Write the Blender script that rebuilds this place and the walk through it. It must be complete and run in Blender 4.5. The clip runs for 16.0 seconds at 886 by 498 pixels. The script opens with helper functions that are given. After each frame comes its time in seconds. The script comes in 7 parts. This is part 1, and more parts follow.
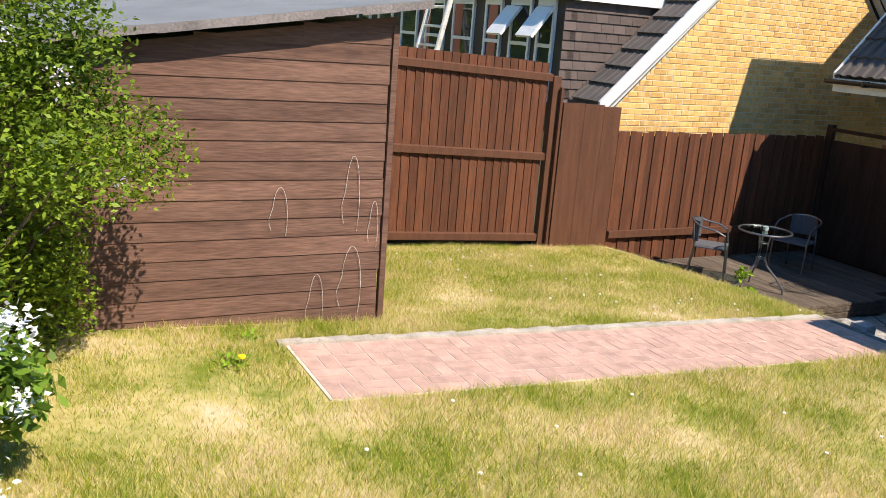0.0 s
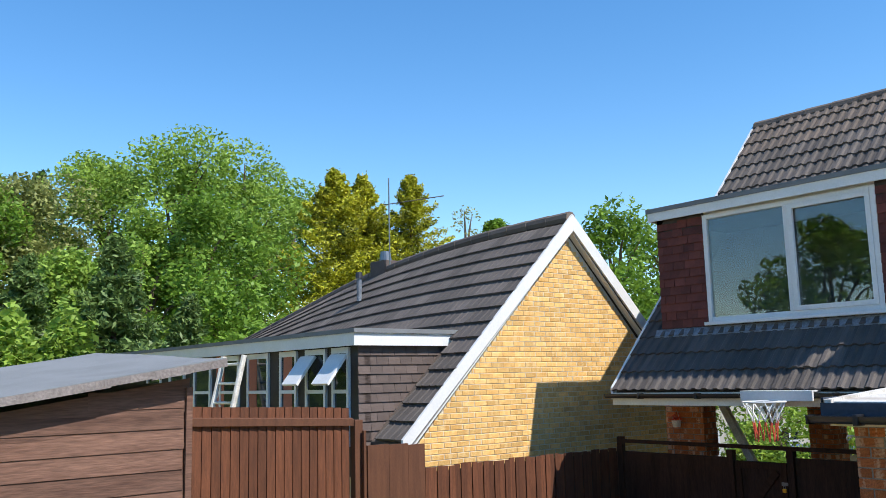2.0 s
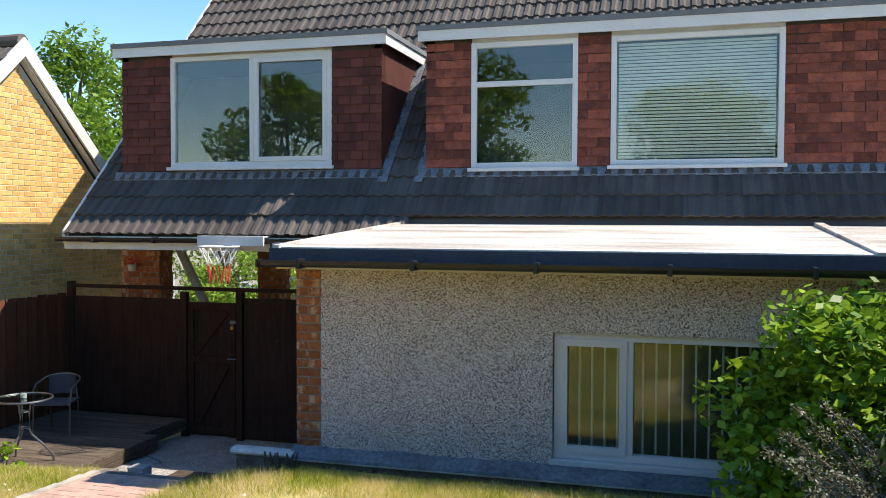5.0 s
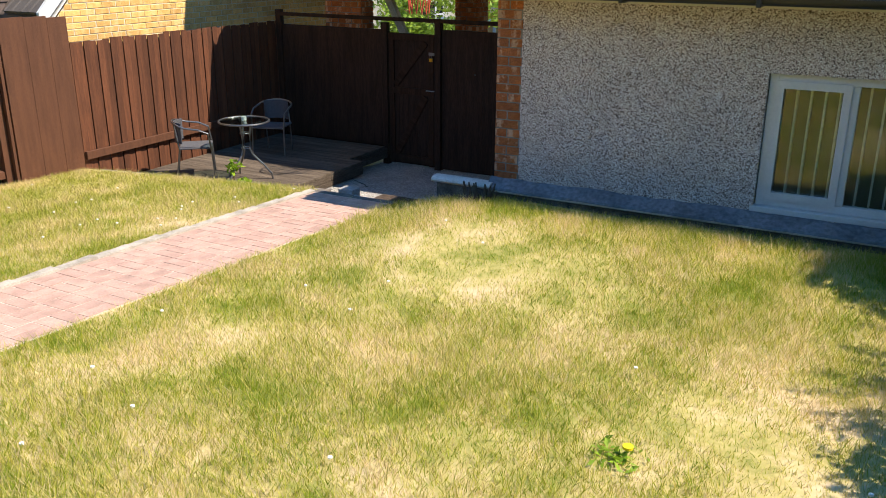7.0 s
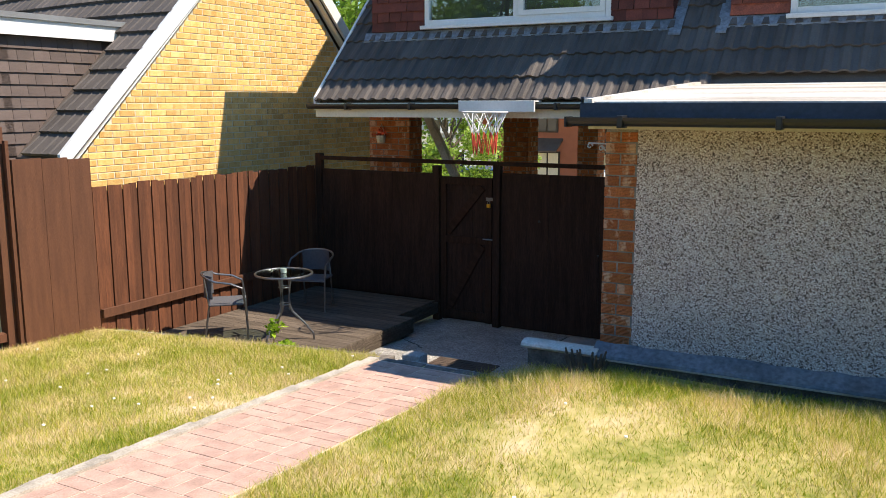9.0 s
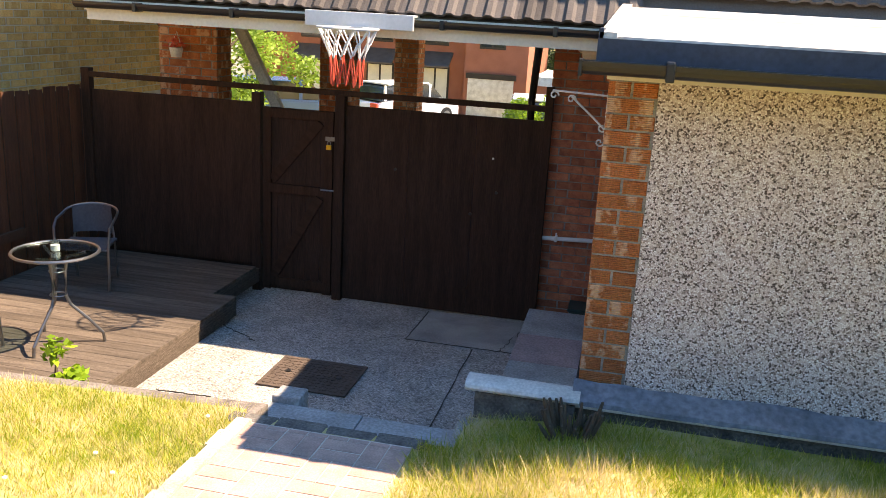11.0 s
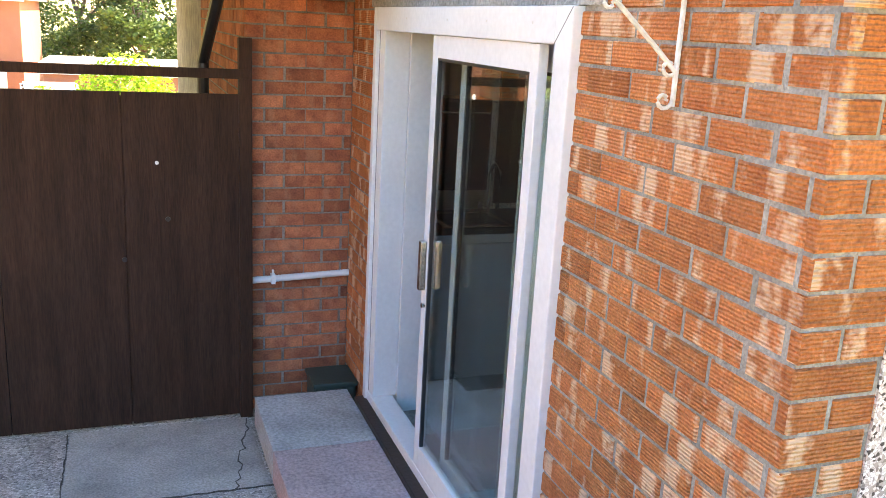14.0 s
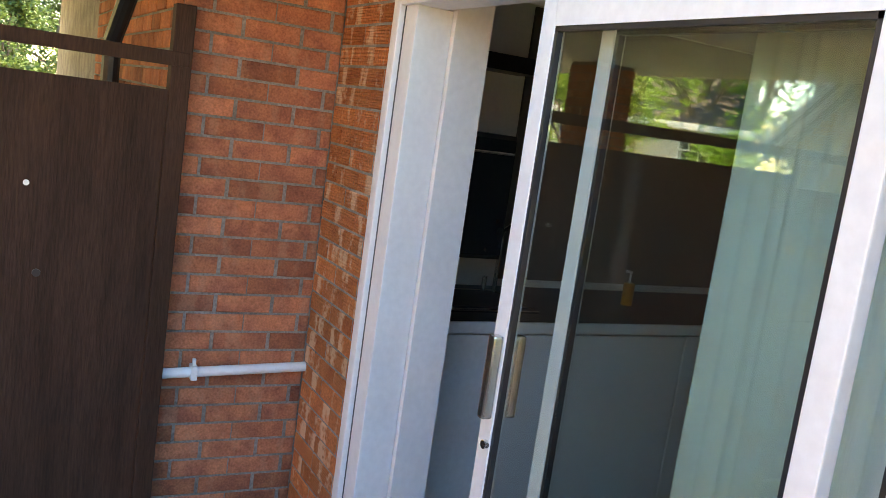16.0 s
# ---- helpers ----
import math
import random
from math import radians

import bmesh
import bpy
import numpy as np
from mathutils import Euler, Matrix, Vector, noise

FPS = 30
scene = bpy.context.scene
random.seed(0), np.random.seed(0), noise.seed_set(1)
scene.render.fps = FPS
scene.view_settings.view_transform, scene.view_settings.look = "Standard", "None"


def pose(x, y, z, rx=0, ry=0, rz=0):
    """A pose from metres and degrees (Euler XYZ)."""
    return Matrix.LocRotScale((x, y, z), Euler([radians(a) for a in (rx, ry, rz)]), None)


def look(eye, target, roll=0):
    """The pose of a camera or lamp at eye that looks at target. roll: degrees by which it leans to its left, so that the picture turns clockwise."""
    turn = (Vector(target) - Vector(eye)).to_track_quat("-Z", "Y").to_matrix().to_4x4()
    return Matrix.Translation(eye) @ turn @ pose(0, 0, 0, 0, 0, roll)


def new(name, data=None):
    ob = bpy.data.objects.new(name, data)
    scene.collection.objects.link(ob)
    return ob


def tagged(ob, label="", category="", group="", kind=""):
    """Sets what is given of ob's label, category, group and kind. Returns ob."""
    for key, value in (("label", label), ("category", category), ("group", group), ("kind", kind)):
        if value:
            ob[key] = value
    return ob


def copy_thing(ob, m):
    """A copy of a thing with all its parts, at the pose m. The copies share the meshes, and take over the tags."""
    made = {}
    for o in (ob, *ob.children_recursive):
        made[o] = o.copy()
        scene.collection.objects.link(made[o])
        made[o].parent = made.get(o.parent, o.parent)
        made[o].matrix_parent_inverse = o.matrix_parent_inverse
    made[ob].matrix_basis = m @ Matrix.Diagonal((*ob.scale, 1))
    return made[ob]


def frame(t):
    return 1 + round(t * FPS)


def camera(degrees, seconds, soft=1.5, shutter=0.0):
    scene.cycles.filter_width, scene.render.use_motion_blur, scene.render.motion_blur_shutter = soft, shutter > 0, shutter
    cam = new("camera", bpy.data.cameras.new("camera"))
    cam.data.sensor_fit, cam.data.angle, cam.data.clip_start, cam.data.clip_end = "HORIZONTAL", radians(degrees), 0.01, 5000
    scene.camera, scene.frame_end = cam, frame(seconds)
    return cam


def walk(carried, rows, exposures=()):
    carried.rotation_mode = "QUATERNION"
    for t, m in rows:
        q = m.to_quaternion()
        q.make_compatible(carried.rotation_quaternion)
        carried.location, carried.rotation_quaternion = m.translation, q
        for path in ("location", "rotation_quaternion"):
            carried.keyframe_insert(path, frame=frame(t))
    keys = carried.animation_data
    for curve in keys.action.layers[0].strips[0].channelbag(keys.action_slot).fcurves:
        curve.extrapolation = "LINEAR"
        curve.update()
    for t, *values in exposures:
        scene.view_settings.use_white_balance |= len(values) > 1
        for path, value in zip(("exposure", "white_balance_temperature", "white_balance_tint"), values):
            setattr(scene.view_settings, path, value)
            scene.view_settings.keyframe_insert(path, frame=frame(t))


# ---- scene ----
PATH = [
    (0, (3.166, -6.643, 2.862), (1.449, -5.745, 2.368), 4.5),
    (0.5, (3.166, -6.643, 2.862), (1.412, -5.719, 2.598), 1.3),
    (1, (3.166, -6.643, 2.862), (1.39, -5.725, 2.927), 0.2),
    (1.5, (3.166, -6.643, 2.862), (1.433, -5.674, 3.099), -0.2),
    (2, (3.166, -6.643, 2.862), (1.648, -5.375, 3.158), -1.4),
    (2.5, (3.166, -6.643, 2.862), (1.876, -5.15, 3.188), -1.5),
    (3, (3.166, -6.643, 2.862), (2.102, -4.985, 3.208), -1.8),
    (5.3, (3.166, -6.643, 2.862), (2.631, -4.726, 2.663), -0.1),
    (5.5, (3.166, -6.643, 2.862), (2.599, -4.749, 2.557), -0.0),
    (6, (3.166, -6.655, 2.855), (2.528, -4.842, 2.302), -0.3),
    (6.5, (3.153, -6.656, 2.843), (2.449, -4.895, 2.207), -0.3),
    (7, (3.1, -6.66, 2.847), (2.202, -5.0, 2.186), 0.2),
    (7.5, (2.942, -6.551, 2.827), (1.939, -4.948, 2.176), 0.6),
    (8, (2.62, -6.417, 2.749), (1.574, -4.75, 2.395), -1.0),
    (8.5, (2.291, -6.065, 2.657), (1.282, -4.354, 2.423), -0.7),
    (9, (1.924, -5.761, 2.622), (0.967, -4.037, 2.29), -0.1),
    (9.2, (1.749, -5.603, 2.617), (0.869, -3.843, 2.261), 0.0),
    (11.3, (0.003, -3.861, 2.699), (-0.355, -1.968, 2.163), 3.7),
    (11.5, (-0.056, -3.707, 2.625), (-0.379, -1.803, 2.106), 4.0),
    (12, (-0.394, -3.259, 2.492), (-0.521, -1.334, 1.965), 4.8),
    (12.5, (-0.72, -2.82, 2.404), (-0.778, -0.89, 1.881), 3.0),
    (13, (-1.03, -2.34, 2.325), (-0.713, -0.433, 1.813), 2.6),
    (13.5, (-1.157, -1.821, 2.267), (-0.746, 0.067, 1.752), 2.4),
    (14, (-1.209, -1.247, 2.213), (-0.535, 0.57, 1.717), 3.1),
    (14.5, (-1.207, -0.758, 2.173), (-0.345, 1.001, 1.768), 4.1),
    (15, (-1.197, -0.336, 2.137), (-0.306, 1.417, 1.771), 5.5),
    (15.5, (-1.209, 0.006, 2.037), (-0.276, 1.742, 1.695), 7.9),
    (16, (-1.197, 0.369, 1.839), (-0.255, 2.109, 1.542), 8.1),
]
EXPO = [(0,0.68,7200,13),(0.8,0.64,6800,11),(1.6,0.58,6500,10),(3.2,0.48,6400,10),(5.3,0.8,7200,12),(9.2,0.85,7400,12),(10.4,1.4,8300,16),(11.5,1.9,9200,22),(12.5,2.7,9500,21),(13.5,3.4,9600,19),(14.5,3.5,9600,17),(16,3.5,9600,15)]
cam = camera(54.1, 16.0, soft=0.55)
walk(cam, [(t, look(*p)) for t, *p in PATH], exposures=EXPO)

# world and sun
SUN = Vector((0.75, 0.21, 1.0)).normalized()
world = bpy.data.worlds.new("sky")
scene.world = world
world.use_nodes = True
wn = world.node_tree.nodes
sky = wn.new("ShaderNodeTexSky")
sky.sky_type = "NISHITA"
sky.sun_disc = False
sky.sun_elevation = math.asin(SUN.z)
sky.sun_rotation = math.atan2(SUN.x, SUN.y)
sky.air_density, sky.dust_density, sky.ozone_density = 1.0, 0.0, 1.6
wn["Background"].inputs[1].default_value = 0.15
deep = wn.new("ShaderNodeHueSaturation")
deep.inputs["Saturation"].default_value = 1.3
world.node_tree.links.new(sky.outputs[0], deep.inputs["Color"])
world.node_tree.links.new(deep.outputs[0], wn["Background"].inputs[0])
sun = new("sun", bpy.data.lights.new("sun", "SUN"))
sun.data.energy, sun.data.angle, sun.data.color = 4.7, radians(0.55), (1.0, 0.95, 0.87)
sun.matrix_world = look(SUN * 60, (0, 0, 0))


# ---------------------------------------------------------------- materials
def mat(name, base, rough=0.7, vary=0.25, scale=6.0, fine=60.0, bump=0.3, metal=0.0, tint=None, stretch=(1, 1, 1),
        per="none", per_amount=0.3, spec=0.4, sub=0.0):
    """A painted, worn or natural surface: two scales of noise on the colour, fine relief, and optional change from piece to piece."""
    m = bpy.data.materials.new(name)
    m.use_nodes = True
    n, l = m.node_tree.nodes, m.node_tree.links
    b = n["Principled BSDF"]
    b.inputs["Roughness"].default_value = rough
    b.inputs["Metallic"].default_value = metal
    b.inputs["Specular IOR Level"].default_value = spec
    tc = n.new("ShaderNodeTexCoord")
    mp = n.new("ShaderNodeMapping")
    mp.inputs["Scale"].default_value = stretch
    l.new(tc.outputs["Object"], mp.inputs["Vector"])
    src = mp.outputs["Vector"]
    if per == "object":
        rnd = piece_random(n, l)
        add = n.new("ShaderNodeVectorMath")
        add.operation = "MULTIPLY_ADD"
        add.inputs[1].default_value = (37.0, 53.0, 19.0)
        l.new(rnd, add.inputs[0])
        l.new(mp.outputs["Vector"], add.inputs[2])
        src = add.outputs[0]
    elif per == "island":
        rnd = n.new("ShaderNodeNewGeometry").outputs["Random Per Island"]
    n1, n2 = n.new("ShaderNodeTexNoise"), n.new("ShaderNodeTexNoise")
    n1.inputs["Scale"].default_value, n1.inputs["Detail"].default_value = scale, 4
    n2.inputs["Scale"].default_value, n2.inputs["Detail"].default_value = fine, 3
    l.new(src, n1.inputs["Vector"])
    l.new(src, n2.inputs["Vector"])
    tint = tint or tuple(c * 0.55 for c in base)
    mix = n.new("ShaderNodeMix")
    mix.data_type = "RGBA"
    mix.inputs[6].default_value, mix.inputs[7].default_value = (*base, 1), (*tint, 1)
    r1 = n.new("ShaderNodeMapRange")
    r1.inputs[1].default_value, r1.inputs[2].default_value = 0.38, 0.72
    r1.inputs[3].default_value, r1.inputs[4].default_value = 0.0, min(1.0, vary * 2.2)
    l.new(n1.outputs[0], r1.inputs[0])
    l.new(r1.outputs[0], mix.inputs[0])
    hsv = n.new("ShaderNodeHueSaturation")
    l.new(mix.outputs[2], hsv.inputs["Color"])
    r2 = n.new("ShaderNodeMapRange")
    r2.inputs[1].default_value, r2.inputs[2].default_value = 0.3, 0.7
    r2.inputs[3].default_value, r2.inputs[4].default_value = 1 - vary * 0.6, 1 + vary * 0.5
    l.new(n2.outputs[0], r2.inputs[0])
    val = r2.outputs[0]
    if per != "none":
        r3 = n.new("ShaderNodeMapRange")
        r3.inputs[3].default_value, r3.inputs[4].default_value = 1 - per_amount, 1 + per_amount
        l.new(rnd, r3.inputs[0])
        mul = n.new("ShaderNodeMath")
        mul.operation = "MULTIPLY"
        l.new(val, mul.inputs[0])
        l.new(r3.outputs[0], mul.inputs[1])
        val = mul.outputs[0]
    l.new(val, hsv.inputs["Value"])
    l.new(hsv.outputs[0], b.inputs["Base Color"])
    if bump:
        bp = n.new("ShaderNodeBump")
        bp.inputs["Strength"].default_value, bp.inputs["Distance"].default_value = bump, 0.01
        l.new(n2.outputs[0], bp.inputs["Height"])
        l.new(bp.outputs[0], b.inputs["Normal"])
    if sub:
        b.inputs["Subsurface Weight"].default_value = 0
    return m


def piece_random(n, l):
    """One random value a piece, whether it is an object of its own or an island of a joined mesh."""
    add, wrap = n.new("ShaderNodeMath"), n.new("ShaderNodeMath")
    l.new(n.new("ShaderNodeObjectInfo").outputs["Random"], add.inputs[0])
    l.new(n.new("ShaderNodeNewGeometry").outputs["Random Per Island"], add.inputs[1])
    wrap.operation = "FRACT"
    l.new(add.outputs[0], wrap.inputs[0])
    return wrap.outputs[0]


def leaf_mat(name, base, tip, amount=0.35, rough=0.5):
    """Leaves: colour from leaf to leaf and patch to patch, light coming through."""
    m = bpy.data.materials.new(name)
    m.use_nodes = True
    n, l = m.node_tree.nodes, m.node_tree.links
    b = n["Principled BSDF"]
    b.inputs["Roughness"].default_value = rough
    b.inputs["Specular IOR Level"].default_value = 0.3
    geo = n.new("ShaderNodeNewGeometry")
    tc = n.new("ShaderNodeTexCoord")
    nz = n.new("ShaderNodeTexNoise")
    nz.inputs["Scale"].default_value = 0.9
    l.new(tc.outputs["Object"], nz.inputs["Vector"])
    add = n.new("ShaderNodeMath")
    add.operation = "MULTIPLY_ADD"
    add.inputs[1].default_value = 0.55
    l.new(geo.outputs["Random Per Island"], add.inputs[0])
    l.new(nz.outputs[0], add.inputs[2])
    r = n.new("ShaderNodeMapRange")
    r.inputs[1].default_value, r.inputs[2].default_value = 0.35, 1.0
    l.new(add.outputs[0], r.inputs[0])
    mix = n.new("ShaderNodeMix")
    mix.data_type = "RGBA"
    mix.inputs[6].default_value, mix.inputs[7].default_value = (*base, 1), (*tip, 1)
    l.new(r.outputs[0], mix.inputs[0])
    l.new(mix.outputs[2], b.inputs["Base Color"])
    tr = n.new("ShaderNodeBsdfTranslucent")
    l.new(mix.outputs[2], tr.inputs["Color"])
    ms = n.new("ShaderNodeMixShader")
    ms.inputs[0].default_value = amount
    l.new(b.outputs[0], ms.inputs[1])
    l.new(tr.outputs[0], ms.inputs[2])
    l.new(ms.outputs[0], n["Material Output"].inputs["Surface"])
    return m


def brick_mat(name, base, tint, pale, grooves=True, spread=0.28, marks=0.8):
    """Clay brick: each its own shade, many with pale upright kiss marks, combed grooves on the face."""
    m = mat(name, base, 0.88, 0.4, 11, 120, 0.5, tint=tint, per="object", per_amount=spread, spec=0.15)
    n, l = m.node_tree.nodes, m.node_tree.links
    b = n["Principled BSDF"]
    tc = n.new("ShaderNodeTexCoord")
    col = b.inputs["Base Color"].links[0].from_socket
    rnd = piece_random(n, l)
    off = n.new("ShaderNodeVectorMath")
    off.operation = "MULTIPLY_ADD"
    off.inputs[1].default_value = (91.0, 17.0, 43.0)
    l.new(rnd, off.inputs[0])
    l.new(tc.outputs["Object"], off.inputs[2])
    # upright pale bands, broken up by a finer mottle
    mp = n.new("ShaderNodeMapping")
    mp.inputs["Scale"].default_value = (13.0, 13.0, 2.5)
    l.new(off.outputs[0], mp.inputs["Vector"])
    nz, fine = n.new("ShaderNodeTexNoise"), n.new("ShaderNodeTexNoise")
    nz.inputs["Scale"].default_value, nz.inputs["Detail"].default_value = 1.0, 1
    fine.inputs["Scale"].default_value, fine.inputs["Detail"].default_value = 55.0, 4
    l.new(mp.outputs[0], nz.inputs["Vector"])
    l.new(off.outputs[0], fine.inputs["Vector"])
    mad = n.new("ShaderNodeMath")
    mad.operation = "MULTIPLY_ADD"
    mad.inputs[1].default_value = 0.32
    l.new(fine.outputs[0], mad.inputs[0])
    l.new(nz.outputs[0], mad.inputs[2])
    r = n.new("ShaderNodeMapRange")
    r.inputs[1].default_value, r.inputs[2].default_value, r.inputs[4].default_value = 0.71, 0.83, marks
    l.new(mad.outputs[0], r.inputs[0])
    mix = n.new("ShaderNodeMix")
    mix.data_type = "RGBA"
    l.new(r.outputs[0], mix.inputs[0])
    l.new(col, mix.inputs[6])
    mix.inputs[7].default_value = (*pale, 1)
    # soot in specks
    dirt = n.new("ShaderNodeMapRange")
    dirt.inputs[1].default_value, dirt.inputs[2].default_value = 0.28, 0.42
    dirt.inputs[3].default_value, dirt.inputs[4].default_value = 0.80, 1.0
    l.new(fine.outputs[0], dirt.inputs[0])
    hsv = n.new("ShaderNodeHueSaturation")
    l.new(mix.outputs[2], hsv.inputs["Color"])
    l.new(dirt.outputs[0], hsv.inputs["Value"])
    l.new(hsv.outputs[0], b.inputs["Base Color"])
    if grooves:
        w = n.new("ShaderNodeTexWave")
        w.bands_direction = "Z"
        w.inputs["Scale"].default_value, w.inputs["Distortion"].default_value = 33.0, 1.6
        w.inputs["Detail"].default_value, w.inputs["Detail Scale"].default_value = 2, 2.5
        l.new(off.outputs[0], w.inputs["Vector"])
        bp = n.new("ShaderNodeBump")
        bp.inputs["Strength"].default_value, bp.inputs["Distance"].default_value = 0.9, 0.006
        l.new(w.outputs["Fac"], bp.inputs["Height"])
        l.new(b.inputs["Normal"].links[0].from_socket, bp.inputs["Normal"])
        l.new(bp.outputs[0], b.inputs["Normal"])
    return m


def pebble_mat(name="pebbledash", scale=122, gap=(0.38, 0.30, 0.265), stones=((0.0, (0.06, 0.042, 0.036)), (0.13, (0.12, 0.085, 0.072)), (0.24, (0.46, 0.355, 0.31)), (0.50, (0.74, 0.635, 0.585)), (0.8, (0.86, 0.785, 0.745))), high=(0.95, 0.92, 0.90), relief=0.5, wash=(0.88, 1.10), joint=0.06):
    """Small stones of many greys and browns set in render or concrete."""
    m = bpy.data.materials.new(name)
    m.use_nodes = True
    n, l = m.node_tree.nodes, m.node_tree.links
    b = n["Principled BSDF"]
    b.inputs["Roughness"].default_value = 0.8
    tc = n.new("ShaderNodeTexCoord")
    v, edge = n.new("ShaderNodeTexVoronoi"), n.new("ShaderNodeTexVoronoi")
    edge.feature = "DISTANCE_TO_EDGE"
    for node in (v, edge):
        node.inputs["Scale"].default_value = scale
        l.new(tc.outputs["Object"], node.inputs["Vector"])
    sep = n.new("ShaderNodeSeparateColor")
    l.new(v.outputs["Color"], sep.inputs[0])
    cr = n.new("ShaderNodeValToRGB")
    e = cr.color_ramp.elements
    e[0].position, e[0].color = 0.0, (*stones[0][1], 1)
    e[1].position, e[1].color = 1.0, (*high, 1)
    for p, c in stones[1:]:
        e.new(p).color = (*c, 1)
    l.new(sep.outputs[0], cr.inputs[0])
    seat = n.new("ShaderNodeMapRange")
    seat.inputs[1].default_value, seat.inputs[2].default_value = joint * 0.35, joint
    l.new(edge.outputs["Distance"], seat.inputs[0])
    mix = n.new("ShaderNodeMix")
    mix.data_type = "RGBA"
    mix.inputs[6].default_value = (*gap, 1)
    l.new(cr.outputs[0], mix.inputs[7])
    l.new(seat.outputs[0], mix.inputs[0])
    nz = n.new("ShaderNodeTexNoise")
    nz.inputs["Scale"].default_value = 1.9
    nz.inputs["Detail"].default_value = 8
    nz.inputs["Roughness"].default_value = 0.68
    l.new(tc.outputs["Object"], nz.inputs["Vector"])
    r = n.new("ShaderNodeMapRange")
    r.inputs[1].default_value, r.inputs[2].default_value, r.inputs[3].default_value, r.inputs[4].default_value = 0.3, 0.7, *wash
    l.new(nz.outputs[0], r.inputs[0])
    hsv = n.new("ShaderNodeHueSaturation")
    l.new(mix.outputs[2], hsv.inputs["Color"])
    l.new(r.outputs[0], hsv.inputs["Value"])
    l.new(hsv.outputs[0], b.inputs["Base Color"])
    bp = n.new("ShaderNodeBump")
    bp.inputs["Strength"].default_value, bp.inputs["Distance"].default_value = relief, 0.010
    l.new(seat.outputs[0], bp.inputs["Height"])
    l.new(bp.outputs[0], b.inputs["Normal"])
    return m


def grass_mat(name, blade):
    """Lawn in a dry spell: green tufts between straw-coloured patches, by place on the ground."""
    m = bpy.data.materials.new(name)
    m.use_nodes = True
    n, l = m.node_tree.nodes, m.node_tree.links
    b = n["Principled BSDF"]
    b.inputs["Roughness"].default_value = 0.7
    b.inputs["Specular IOR Level"].default_value = 0.2
    geo = n.new("ShaderNodeNewGeometry")
    n1, n2 = n.new("ShaderNodeTexNoise"), n.new("ShaderNodeTexNoise")
    n1.inputs["Scale"].default_value, n1.inputs["Detail"].default_value = 1.7, 6
    n1.inputs["Roughness"].default_value = 0.62
    n2.inputs["Scale"].default_value, n2.inputs["Detail"].default_value = 11.0, 8
    n2.inputs["Roughness"].default_value = 0.75
    l.new(geo.outputs["Position"], n1.inputs["Vector"])
    l.new(geo.outputs["Position"], n2.inputs["Vector"])
    a = n.new("ShaderNodeMath")
    a.operation = "MULTIPLY_ADD"
    a.inputs[1].default_value = 0.45
    l.new(n2.outputs[0], a.inputs[0])
    l.new(n1.outputs[0], a.inputs[2])
    top = a.outputs[0]
    if blade:
        a2 = n.new("ShaderNodeMath")
        a2.operation = "MULTIPLY_ADD"
        a2.inputs[1].default_value = 0.55
        l.new(geo.outputs["Random Per Island"], a2.inputs[0])
        l.new(top, a2.inputs[2])
        top = a2.outputs[0]
    r = n.new("ShaderNodeMapRange")
    lo, hi = (0.76, 1.22) if blade else (0.54, 0.90)
    r.inputs[1].default_value, r.inputs[2].default_value = lo, hi
    l.new(top, r.inputs[0])
    cr = n.new("ShaderNodeValToRGB")
    e = cr.color_ramp.elements
    e[0].position, e[1].position = 0.0, 1.0
    if blade:
        e[0].color, e[1].color = (0.20, 0.29, 0.02, 1), (0.74, 0.60, 0.37, 1)
        for p, c in ((0.36, (0.40, 0.415, 0.045, 1)), (0.66, (0.62, 0.53, 0.15, 1))):
            e.new(p).color = c
    else:
        e[0].color, e[1].color = (0.17, 0.20, 0.03, 1), (0.62, 0.49, 0.31, 1)
        e.new(0.5).color = (0.44, 0.37, 0.14, 1)
    l.new(r.outputs[0], cr.inputs[0])
    l.new(cr.outputs[0], b.inputs["Base Color"])
    if blade:
        tr = n.new("ShaderNodeBsdfTranslucent")
        l.new(cr.outputs[0], tr.inputs["Color"])
        ms = n.new("ShaderNodeMixShader")
        ms.inputs[0].default_value = 0.42
        l.new(b.outputs[0], ms.inputs[1])
        l.new(tr.outputs[0], ms.inputs[2])
        l.new(ms.outputs[0], n["Material Output"].inputs["Surface"])
    return m


def glass_mat(name, tint=(0.9, 0.95, 0.93), rough=0.0, gloss=0.09):
    m = bpy.data.materials.new(name)
    m.use_nodes = True
    n, l = m.node_tree.nodes, m.node_tree.links
    g, t = n.new("ShaderNodeBsdfGlossy"), n.new("ShaderNodeBsdfTransparent")
    g.inputs["Roughness"].default_value = rough
    t.inputs["Color"].default_value = (*tint, 1)
    lw = n.new("ShaderNodeLayerWeight")
    lw.inputs["Blend"].default_value = 0.5
    pw = n.new("ShaderNodeMath")
    pw.operation = "POWER"
    pw.inputs[1].default_value = 3.5
    l.new(lw.outputs["Facing"], pw.inputs[0])
    f = n.new("ShaderNodeMapRange")
    f.inputs[3].default_value, f.inputs[4].default_value = gloss, 0.85
    l.new(pw.outputs[0], f.inputs[0])
    ms = n.new("ShaderNodeMixShader")
    l.new(f.outputs[0], ms.inputs[0])
    l.new(t.outputs[0], ms.inputs[1])
    l.new(g.outputs[0], ms.inputs[2])
    l.new(ms.outputs[0], n["Material Output"].inputs["Surface"])
    return m


